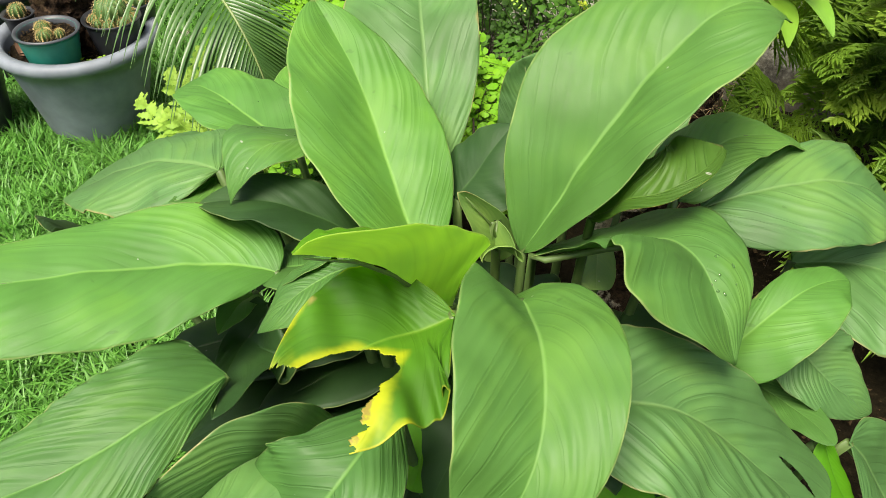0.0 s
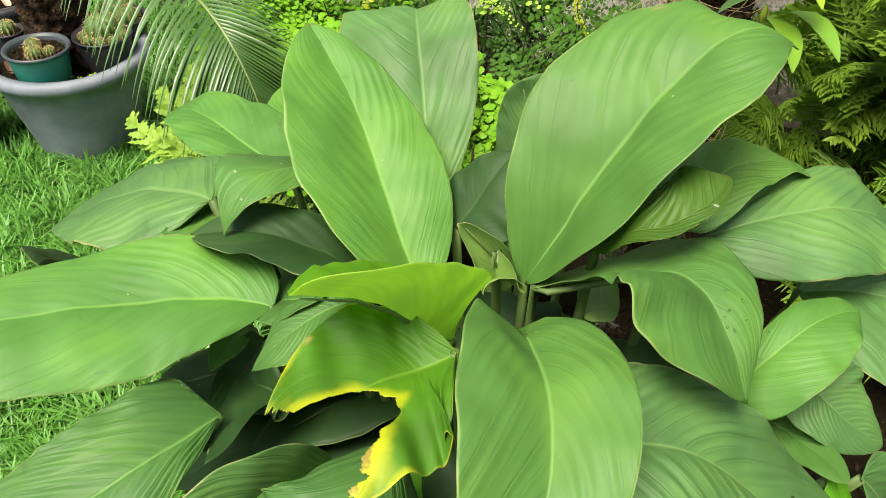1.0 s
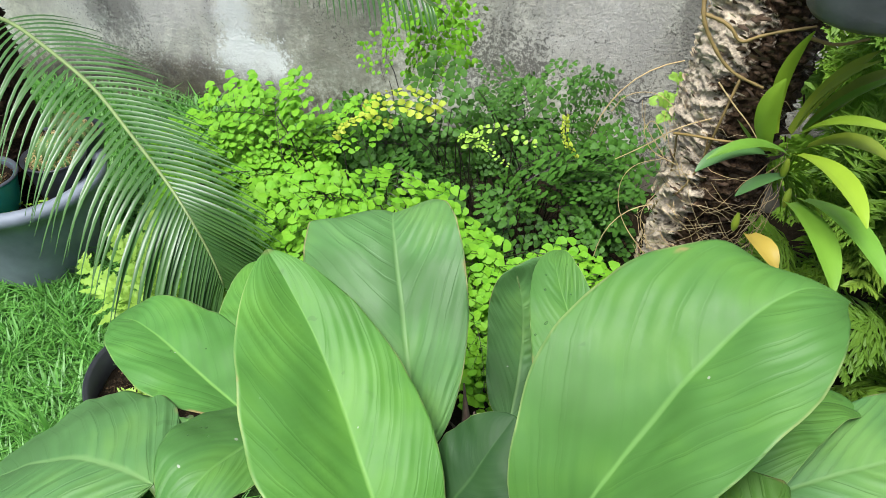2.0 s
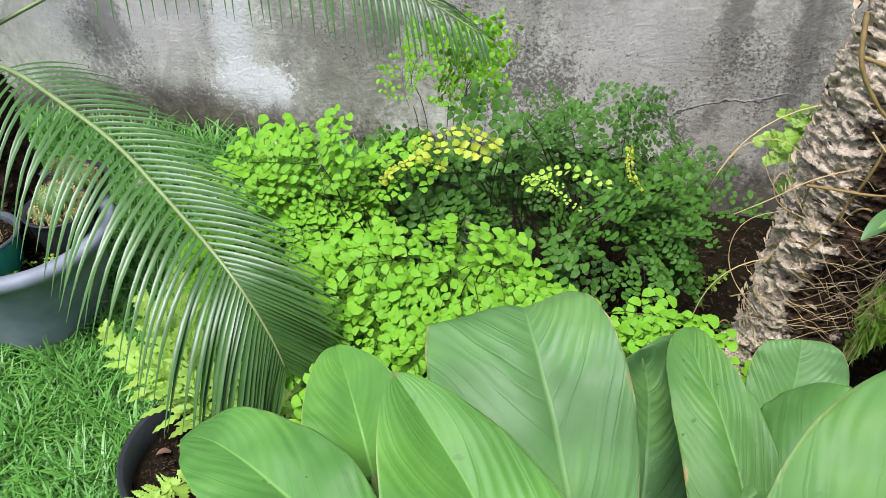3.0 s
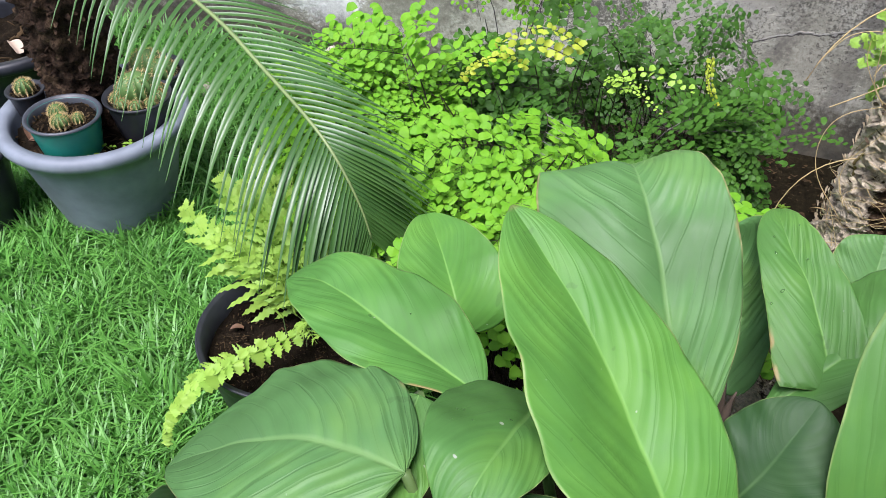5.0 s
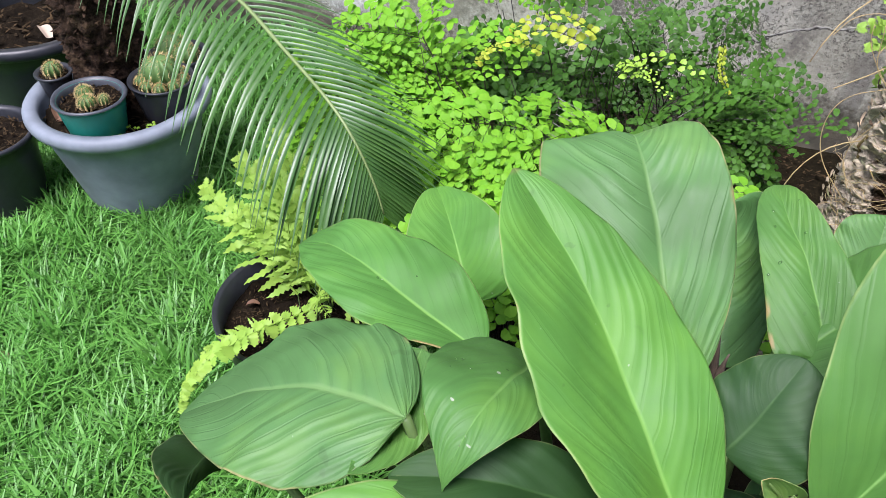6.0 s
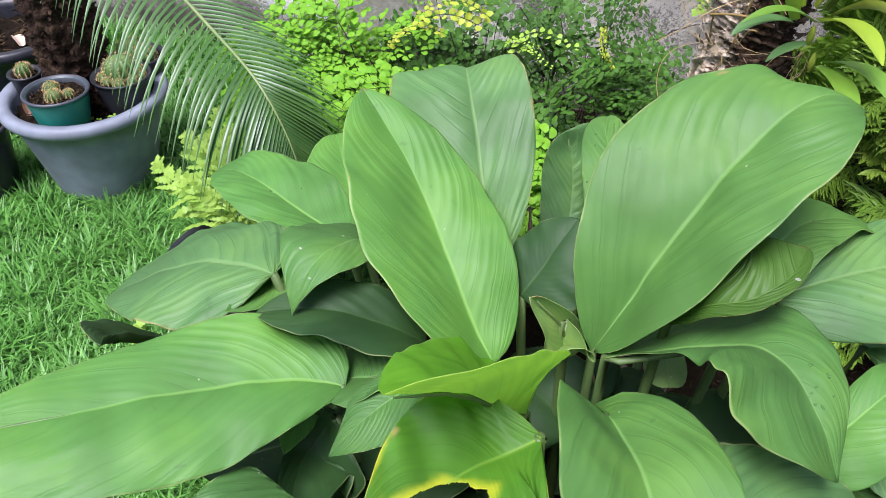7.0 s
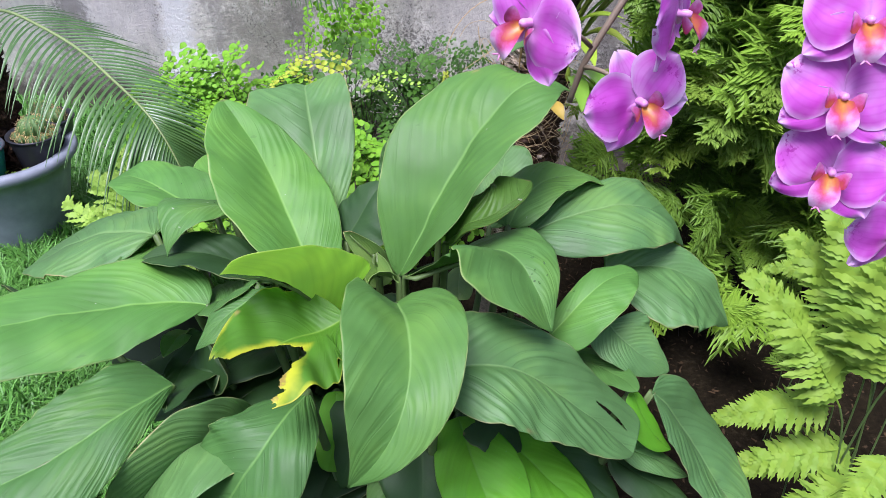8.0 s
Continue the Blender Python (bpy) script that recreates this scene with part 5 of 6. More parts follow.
fern_bush("maidenhair_fern", (-0.31, 1.75, 0.0), fresh, spots, "small pale new maidenhair frond over dark ones", 7)
spots = [aimed((-0.150, 1.90, 0.660), (-0.118, 1.88, 0.570), 0.2, 1, 0.20), aimed((-0.145, 1.89, 0.655), (-0.135, 1.85, 0.610), 0.0, 0, 0.20)]
fern_bush("maidenhair_fern", (-0.14, 1.93, 0.0), gold, spots, "small yellow maidenhair sprig by the wall", 8)
wiry = [maiden_frond("maidenhair_frond", 0.24 + 0.02 * k, 7, 0.0145, 90 + k, FERN_SHADED, 0.0180) for k in range(4)]
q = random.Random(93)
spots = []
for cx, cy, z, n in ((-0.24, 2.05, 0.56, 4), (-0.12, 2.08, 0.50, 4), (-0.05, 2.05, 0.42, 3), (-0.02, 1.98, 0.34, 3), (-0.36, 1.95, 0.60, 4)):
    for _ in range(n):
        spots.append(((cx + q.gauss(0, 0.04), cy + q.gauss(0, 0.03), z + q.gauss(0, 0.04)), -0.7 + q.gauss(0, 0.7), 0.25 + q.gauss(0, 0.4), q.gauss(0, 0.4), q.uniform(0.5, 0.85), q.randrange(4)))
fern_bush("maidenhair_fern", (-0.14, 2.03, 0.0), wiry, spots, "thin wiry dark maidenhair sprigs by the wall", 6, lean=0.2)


def sword_frond(name, length, pinna, width, pairs, seed, material, lobes=0.28, droop=0.5, rise=0.25, ragged=0.07):
    """Feathered frond along +Y: pairs of scalloped pinnae on a rachis."""
    r = random.Random(seed)
    vs, fs = [], []

    def along(s):
        return V(0.0, length * (s - 0.10 * s * s), length * (rise * math.sin(s * 2.2) - droop * 0.5 * s ** 2.2))

    tv, tf = tube([along(i / 10) for i in range(11)], [0.0018 - 0.0013 * i / 10 for i in range(11)], 4, False)
    vs += tv
    fs += tf
    for i in range(pairs):
        s = 0.06 + 0.93 * i / pairs
        size = pinna * min(1.0, 0.55 + 2.5 * s) * (1.04 - s) ** 0.55
        p = along(s)
        for sgn in (-1, 1):
            a = sgn * (1.25 - 0.5 * s + r.gauss(0, ragged))
            d = V(math.sin(a), math.cos(a), r.gauss(0.05, 0.10 + ragged)).normalized()
            w = V(-d.y, d.x, 0).normalized()
            n = 9
            o = len(vs)
            twist = r.gauss(0, 0.15 + 2 * ragged)
            for k in range(n + 1):
                u = k / n
                hw = width * (0.85 + 0.35 * math.sin(u * 2.6)) * (1 - u ** 2.4 * 0.90) * (1 + lobes * (1 if k % 2 else -1))
                c = p + d * size * u + V(0, 0, -0.25 * size * u * u + 0.05 * size * math.sin(u * 7 + i))
                t = V(0, 0, 1) * hw * (twist + 0.25 * math.sin(u * 6 + seed + i))
                vs += [c - w * hw + t, c + w * hw - t]
            fs += [(o + 2 * k, o + 2 * k + 1, o + 2 * k + 3, o + 2 * k + 2) for k in range(n)]
    me = mesh_of(name, vs, fs)
    me.materials.append(material)
    return me


pot("nursery_pot", (-0.80, 1.285, 0.0), 0.166, 0.125, 0.27, 0.003, 0.004, BLACK_POT, "round black nursery pot with dark moist soil and a fern", soil=0.80)
crumbs("soil_chips", (-0.80, 1.285), 0.14, 0.220, 700, 0.008, LITTER, "grit and leaf crumbs on dark potting soil", "soil chips", 40)
sword = [sword_frond("sword_frond", 0.24, 0.052, 0.0046, 14, 100 + k, SWORD, 0.30, 0.30, 0.22, 0.16) for k in range(4)]
sword.append(sword_frond("sword_frond", 0.30, 0.025, 0.0070, 22, 110, SWORD, 0.26, 0.80, 0.45, 0.16))


spots = []
for k, (tx, ty, tz) in enumerate(((-1.12, 1.44, 0.33), (-1.04, 1.47, 0.41), (-0.95, 1.40, 0.46), (-0.99, 1.38, 0.37), (-0.86, 1.42, 0.50), (-0.76, 1.46, 0.50), (-0.68, 1.40, 0.45), (-0.63, 1.30, 0.38),
                                  (-0.90, 1.50, 0.45), (-0.70, 1.22, 0.32), (-0.80, 1.54, 0.42), (-0.58, 1.36, 0.42), (-0.64, 1.46, 0.46), (-0.55, 1.28, 0.34), (-0.72, 1.50, 0.44), (-0.93, 1.44, 0.33), (-0.952, 1.50, 0.472), (-0.74, 1.40, 0.448), (-0.637, 1.42, 0.441), (-0.603, 1.36, 0.441), (-0.644, 1.30, 0.428), (-0.967, 1.45, 0.442), (-0.847, 1.42, 0.496), (-0.88, 1.37, 0.43), (-0.70, 1.47, 0.50), (-0.942, 1.35, 0.40), (-1.008, 1.36, 0.342), (-0.846, 1.36, 0.449))):
    tx, ty, tz = -0.775 + (0.95 if tx < -0.775 else 1.15) * (tx + 0.775), 1.335 + 1.12 * (ty - 1.335), tz + 0.025
    spots.append(aimed((-0.775 + r.gauss(0, 0.015) + 0.15 * (tx + 0.8), 1.335 + r.gauss(0, 0.015) + 0.2 * min(ty - 1.3, 0), 0.250 + 0.02 * (k % 3)), (tx, ty, tz), 0.5 + r.gauss(0, 0.5), k % 4, 0.24))
spots += [aimed((-0.745, 1.275, 0.290), (-0.945, 1.045, 0.135), 0.4, 4, 0.30), aimed((-0.83, 1.22, 0.26), (-0.925, 1.12, 0.235), 0.3, 0, 0.24)]
fern_bush("sword_fern", (-0.775, 1.335, 0.215), sword, spots, "pale green sword fern in a black pot", 5, floor=0.21, wire=PETIOLE)

big_sword = [sword_frond("sword_frond", 0.25, 0.062, 0.0052, 27, 120 + k, SWORD_LIME, 0.26, 0.30, 0.26, 0.06) for k in range(4)]
spots = []
for k, (a, b, roll) in enumerate((
        ((0.715, 0.885, 0.560), (0.539, 1.000, 0.712), 0.5), ((0.745, 0.915, 0.610), (0.591, 1.030, 0.780), 0.4), ((0.740, 0.895, 0.640), (0.623, 1.000, 0.870), 0.3),
        ((0.765, 0.880, 0.620), (0.672, 0.980, 0.880), 0.2), ((0.725, 0.930, 0.520), (0.538, 0.900, 0.468), 0.2),
        ((0.783, 0.930, 0.430), (0.575, 0.880, 0.372), 0.2), ((0.78, 0.86, 0.44), (0.635, 0.80, 0.300), 0.1), ((0.700, 1.080, 0.680), (0.599, 1.100, 0.657), 0.0),
        ((0.84, 0.86, 0.52), (0.84, 0.66, 0.48), 0.0), ((0.82, 0.95, 0.55), (0.90, 0.90, 0.86), 0.0),
        ((0.84, 0.93, 0.55), (1.05, 0.85, 0.75), -0.2), ((0.80, 1.0, 0.55), (0.75, 1.12, 0.85), 0.2), ((0.80, 0.86, 0.50), (0.720, 0.74, 0.42), 0.0))):
    spots.append(aimed(a, b, roll, k % 4, 0.25))
fern_bush("sword_fern", (0.80, 0.93, 0.0), big_sword, spots, "large lime-green sword fern with scalloped fronds", 6, wire=PETIOLE, wire_r=0.002)


def lace_frond(name, length, seed, material=LACE):
    """Finely forked frond along +Y, as of a lacy climbing fern."""
    r = random.Random(seed)
    vs, fs = [], []

    def along(s):
        return V(0.015 * math.sin(4 * s + seed), length * s, 0.12 * length * math.sin(3 * s) - 0.25 * length * s * s)

    tv, tf = tube([along(i / 6) for i in range(7)], [0.0012 - 0.0008 * i / 6 for i in range(7)], 3, False)
    vs += tv
    fs += tf

    def lobe(p, d, size, w):
        n = V(r.gauss(0, 0.3), r.gauss(0, 0.3), 1).normalized()
        s = d.cross(n).normalized()
        o = len(vs)
        vs.extend([p - s * w * 0.5, p + s * w * 0.5, p + d * size * 0.55 + s * w * 0.8 - V(0, 0, 0.1 * size), p + d * size - V(0, 0, 0.35 * size), p + d * size * 0.55 - s * w * 0.8 - V(0, 0, 0.1 * size)])
        fs.append((o, o + 1, o + 2, o + 3, o + 4))

    for b in range(9):
        s = 0.08 + 0.9 * b / 9
        for sgn in (-1, 1):
            a = sgn * r.uniform(0.7, 1.1)
            d = V(math.sin(a), math.cos(a), r.uniform(-0.1, 0.2)).normalized()
            run = length * (0.42 * (1 - s) + 0.12)
            p = along(s)
            k = 5
            for j in range(1, k + 1):
                c = p + d * run * j / k - V(0, 0, 0.15 * run * (j / k) ** 2)
                for sg in (-1, 1):
                    b2 = a + sg * r.uniform(0.5, 0.9)
                    lobe(c - d * run / k, V(math.sin(b2), math.cos(b2), r.uniform(-0.1, 0.15)).normalized(), run * r.uniform(0.36, 0.55) + 0.007, 0.0062)
                lobe(c - d * run / k, d, run / k * 1.2, 0.0058)
    me = mesh_of(name, vs, fs, smooth=False)
    me.materials.append(material)
    return me


lace = [lace_frond("lacy_frond", 0.20 + 0.02 * k, 150 + k) for k in range(5)]
r = random.Random(23)
for bx, by, n, low, top in ((0.55, 2.05, 90, 0.30, 0.98), (0.74, 1.90, 80, 0.50, 0.97), (1.0, 1.75, 90, 0.35, 1.15), (0.55, 2.35, 60, 0.15, 0.95), (0.85, 2.2, 60, 0.3, 1.25), (1.3, 1.6, 60, 0.1, 1.2), (0.74, 2.05, 34, 0.06, 0.42), (0.95, 1.85, 26, 0.10, 0.40), (0.62, 1.72, 10, 0.05, 0.30)):
    spots = []
    for _ in range(n):
        a, q = r.random() * 6.283, math.sqrt(r.random())
        z = low + (top - low) * math.sqrt(r.random())
        x, y = bx + 0.17 * q * math.cos(a), by + 0.17 * q * math.sin(a)
        turn = math.pi + r.gauss(0, 0.9) + (0.6 if x < bx else -0.4)
        spots.append(((x, y, z), turn, r.gauss(0.1, 0.6), r.gauss(0, 0.5), r.uniform(0.55, 1.0), r.randrange(5)))
    fern_bush("lacy_fern", (bx, by, 0.0), lace, spots, "bushy lacy green fern on dark soil", int(bx * 100), wire=STIPE, wire_r=0.0006, every=40)
r = random.Random(37)
for bx, by, top, n in ((0.353, 1.800, 0.60, 6), (0.459, 1.820, 0.62, 8), (0.520, 1.680, 0.50, 5)):
    spots = []
    for _ in range(n):
        x, y, z = bx + r.gauss(0, 0.06), by + r.gauss(0, 0.06), top + r.gauss(-0.02, 0.05)
        spots.append(((x, y, max(z, 0.04)), math.pi + r.gauss(0.2, 0.9), r.gauss(0.15, 0.5), r.gauss(0, 0.4), r.uniform(0.45, 0.8), r.randrange(5)))
    fern_bush("lacy_fern", (bx, by, 0.0), lace, spots, "bushy lacy green fern on dark soil", int(bx * 100), wire=STIPE, wire_r=0.0006, every=40)
# the lit bank of lacy fern, its brightness carried by the colour
young = [lace_frond("lacy_frond", 0.17 + 0.02 * k, 160 + k, LACE_LIT) for k in range(3)]
r = random.Random(41)
spots = []
for _ in range(34):
    x = r.uniform(0.46, 0.72)
    spots.append(((x, 1.78 + r.gauss(0, 0.05), 0.66 + 0.35 * (x - 0.46) + r.gauss(0, 0.045)), math.pi + r.gauss(-0.2, 0.8), r.gauss(0.1, 0.35), r.gauss(0, 0.35), r.uniform(0.6, 0.95), r.randrange(3)))
fern_bush("lacy_fern", (0.62, 1.86, 0.0), young, spots, "lacy fern beside the tree, painted light green as if lit", 61, wire=STIPE, wire_r=0.0006, every=12)
r = random.Random(29)
for x, y, s, turn in ((0.80, 1.35, 0.6, 2.0), (0.66, 1.78, 0.6, 2.9)):
    fern_bush("low_fern", (x, y, 0.0), lace, [((x + r.gauss(0, 0.03), y + r.gauss(0, 0.03), 0.16 + 0.06 * k), turn + r.gauss(0, 0.9), 0.2 + r.gauss(0, 0.3), 0.0, s * 0.6, k % 5) for k in range(4)], "low dark green fern on bare soil", 77, wire=PETIOLE)

# ---- tree with an epiphyte ----
tree = thing("tree_trunk", (0.14, 1.49, 0.0), "rough leaning tree trunk with pale lichen and fibres", "tree")
prof = [(0.085, -0.05)] + [(0.068, 0.02), (0.067, 0.14)] + [(0.067 - 0.003 * i / 380 + 0.003 * math.sin(i * 0.15), 0.26 + 1.14 * i / 380) for i in range(381)] + [(0.063, 1.6), (0.062, 2.1)] + [(0.04, 2.15), (0.0, 2.16)]
tv, tf = lathe(prof, 150)


def bark(v):
    """Ragged layered bark: broad bulges, overlapping scales and fine splinters."""
    w = V(v.x, v.y, v.z * 1.6)
    a = math.atan2(v.y, v.x)
    step = v.z * 24 + 0.6 * math.sin(2 * a + 9 * v.z) + 3.6 * noise.noise(w * 9 + V(3, 1, 0))
    lip = (step - math.floor(step)) ** 1.6
    fine = abs(noise.noise(V(v.x * 36, v.y * 36, v.z * 110)))
    splinter = abs(noise.noise(V(v.x * 90, v.y * 90, v.z * 190)))
    return 0.016 * noise.noise(v * 10) + 0.017 * (lip - 0.4) * (0.55 + 0.9 * abs(noise.noise(w * 14))) + 0.018 * (0.3 - fine) + 0.011 * (0.3 - splinter)


tv = [v + V(v.x, v.y, 0).normalized() * bark(v) + V(0.043 * v.z - 0.04, 0.0, 0) if (v.x or v.y) else v for v in tv]
part("trunk", mesh_of("trunk", tv, tf), TRUNK, tree)
r = random.Random(31)
for k in range(6):
    a, z, turn, rise = r.uniform(-3.0, 0.2), r.uniform(0.62, 1.28), r.choice((-1, 1)) * r.uniform(0.05, 0.14), r.gauss(0, 0.012)
    bend, ph = r.uniform(0.2, 0.6), r.random() * 6.28
    pts = []
    for i in range(17):
        a += turn * 0.5 * (1 + 0.8 * math.sin(bend * i + ph))
        z += 0.5 * rise + 0.010 * math.sin(bend * 1.3 * i + ph * 2)
        q = 0.082 + 0.005 * math.sin(0.7 * i + ph) + 0.016 * noise.noise((math.cos(a) * 0.95, math.sin(a) * 0.95, z * 9))
        pts.append(V(q * math.cos(a) + 0.043 * z - 0.04, q * math.sin(a), z))
    thick = 0.0026 if k % 3 == 0 else 0.0016
    wv, wf = tube(pts, [thick * (1 - 0.6 * i / 16) for i in range(17)], 6)
    part("aerial_root", mesh_of("aerial_root", wv, wf), ROOT, tree, "tan clinging aerial root")
pieces = []
for k in range(90):
    a, z = r.uniform(-2.6, 0.0), r.gauss(0.72, 0.12)
    step, fall = r.choice((-1, 1)) * r.uniform(0.10, 0.22), r.gauss(-0.004, 0.012)
    pts, q = [], 0.080 + r.uniform(0, 0.016)
    for i in range(8):
        pts.append(V(q * math.cos(a) + 0.043 * z - 0.04, q * math.sin(a), z))
        a += step
        z += fall + r.gauss(0, 0.006)
        q += r.gauss(0.0, 0.003)
    pieces.append(tube(pts, [0.0006 - 0.00004 * i for i in range(8)], 3, False))
tagged(part("root_fibre", mesh_of("root_fibre", *merge(pieces)), FIBRE, tree, "straw-coloured loose root fibre mat"), kind="stuff")


def bark_flakes(count, angles, low, high, size, material, label, seed):
    """Curled scraps of bark standing off the trunk."""
    q = random.Random(seed)
    vs, fs = [], []
    for _ in range(count):
        a, z = q.gauss(*angles), q.uniform(low, high)
        out = V(math.cos(a), math.sin(a), 0)
        side = V(-math.sin(a), math.cos(a), 0)
        c = out * 0.078 + V(0.043 * z - 0.04, 0, z)
        c += out * (0.018 * noise.noise(c * 11))
        l, h, up = size * q.uniform(0.6, 1.7), size * q.uniform(0.25, 0.60), q.uniform(0.1, 0.9)
        tilt = q.gauss(0, 0.3)
        e1 = (side * math.cos(tilt) + V(0, 0, math.sin(tilt))) * l
        e2 = (V(0, 0, 1) * math.cos(tilt) - side * math.sin(tilt)) * h
        o = len(vs)
        vs += [c - e1 * 0.5 - e2 * 0.3, c + e1 * 0.5 - e2 * 0.4, c + e1 * 0.4 + e2 * 0.5 + out * h * up, c + e2 * 0.8 + out * h * up * 1.4, c - e1 * 0.45 + e2 * 0.4 + out * h * up * 0.8, c + out * h * 0.5]
        fs += [(o, o + 1, o + 5), (o + 1, o + 2, o + 5), (o + 2, o + 3, o + 5), (o + 3, o + 4, o + 5), (o + 4, o, o + 5)]
    tagged(part("bark_flake", mesh_of("bark_flake", vs, fs, smooth=False), material, tree, label), kind="stuff")


bark_flakes(380, (-2.95, 0.45), 0.3, 1.35, 0.0110, FLAKE, "pale whitish flaking bark", 91)
bark_flakes(600, (-1.3, 0.9), 0.3, 1.35, 0.0120, DARK_FLAKE, "dark brown flaking bark", 92)
for k in range(0, 9, 4):
    p = V(-0.085, -0.03 + 0.02 * (k % 4), 0.52 + 0.06 * k)
    e = p + V(r.uniform(-0.11, -0.04), r.uniform(-0.08, 0.04), r.uniform(-0.14, 0.02))
    pv, pf = tube(bezier(p, (p + e) / 2 + V(-0.03, 0, 0.04), e, 7), [0.0009] * 8, 4, False)
    part("tendril", mesh_of("tendril", pv, pf), FIBRE, tree, "thin pale hanging tendril")
for pts, thick, mat, label in (
        (((0.131, 1.42, 0.954), (0.065, 1.43, 0.916), (0.032, 1.43, 0.882), (-0.012, 1.43, 0.847)), 0.0012, FIBRE, "pale branching air root"),
        (((0.050, 1.43, 0.895), (0.028, 1.43, 0.925), (0.020, 1.42, 0.905)), 0.0008, FIBRE, "pale branching air root"),
        (((0.075, 1.43, 0.855), (0.025, 1.42, 0.880), (0.015, 1.42, 0.947)), 0.0008, FIBRE, "thin curved air root"),
        (((0.085, 1.45, 0.660), (0.030, 1.45, 0.737), (0.070, 1.44, 0.821)), 0.0007, FIBRE, "thin curved air root"),
        (((0.072, 1.45, 0.655), (0.002, 1.46, 0.730), (0.000, 1.46, 0.820), (0.070, 1.46, 0.850)), 0.0008, FIBRE, "long looping air root"),
        (((0.062, 1.46, 0.840), (0.014, 1.46, 0.900), (0.010, 1.46, 0.932)), 0.0007, FIBRE, "thin curved air root"),
        (((-0.031, 1.47, 0.902), (-0.014, 1.47, 0.935), (0.033, 1.47, 0.945), (0.080, 1.46, 0.905)), 0.0007, FIBRE, "long looping air root"),
        (((0.058, 1.425, 1.130), (0.061, 1.405, 1.089), (0.072, 1.402, 1.065), (0.107, 1.398, 1.021), (0.155, 1.400, 1.005)), 0.0036, ROOT, "thick olive clinging aerial root"),
        (((0.064, 1.408, 1.087), (0.096, 1.395, 1.083), (0.112, 1.393, 1.060), (0.133, 1.392, 1.076), (0.192, 1.395, 1.094)), 0.0031, ROOT, "thick olive clinging aerial root"),
        (((0.187, 1.385, 1.083), (0.218, 1.385, 1.077), (0.251, 1.39, 1.089)), 0.0028, ROOT, "thick olive clinging aerial root"),
        (((0.100, 1.398, 1.005), (0.126, 1.396, 0.977), (0.149, 1.396, 0.956), (0.166, 1.396, 0.934)), 0.0013, FIBRE, "yellowish clinging aerial root"),
        (((0.062, 1.43, 0.905), (0.090, 1.405, 0.920), (0.124, 1.398, 0.922), (0.160, 1.400, 0.926)), 0.0024, ROOT, "olive clinging aerial root")):
    line = [V(*p) - V(0.14, 1.49, 0) for p in pts]
    for _ in range(3):
        line = [line[0]] + [q for i in range(len(line) - 1) for q in (line[i] * 0.75 + line[i + 1] * 0.25, line[i] * 0.25 + line[i + 1] * 0.75)] + [line[-1]]
    wv, wf = tube(line, [thick * (1 - 0.5 * i / len(line)) * (1 + 0.15 * math.sin(i * 1.7)) for i in range(len(line))], 6)
    part("aerial_root", mesh_of("aerial_root", wv, wf), mat, tree, label)
tuft = [sword_frond("trunk_fern_frond", 0.13, 0.030, 0.0062, 11, 170 + k, SWORD, 0.3, 0.4, 0.25, 0.15) for k in range(2)]
spots = [aimed((0.135, 1.64, 0.845), tip, 0.3, k % 2, 0.13) for k, tip in enumerate(((0.015, 1.60, 0.857), (0.037, 1.62, 0.900), (0.066, 1.62, 0.915), (0.075, 1.61, 0.770), (0.090, 1.60, 0.815), (0.032, 1.58, 0.835), (0.050, 1.57, 0.870)))]
fern_bush("trunk_fern", (0.15, 1.63, 0.82), tuft, spots, "small bright green fern rooted on the tree trunk", 8, floor=0.82, wire=PETIOLE)


def strap(base, mid, tip, width, fold=0.35):
    """A long strap leaf with a channel along the middle."""
    fr = leaf_frames(base, mid, tip, 14)
    vs, fs = [], []
    for i, (p, w, s, n) in enumerate(fr):
        u = i / 14
        hw = width * (0.55 + 0.45 * min(u * 3, 1)) * (1 - max(u - 0.5, 0) ** 2 * 3.7)
        for v in (-1, -0.5, 0, 0.5, 1):
            vs.append(p + s * hw * v + n * hw * fold * abs(v))
    for i in range(14):
        for j in range(4):
            fs.append((i * 5 + j, i * 5 + j + 1, i * 5 + j + 6, i * 5 + j + 5))
    return vs, fs


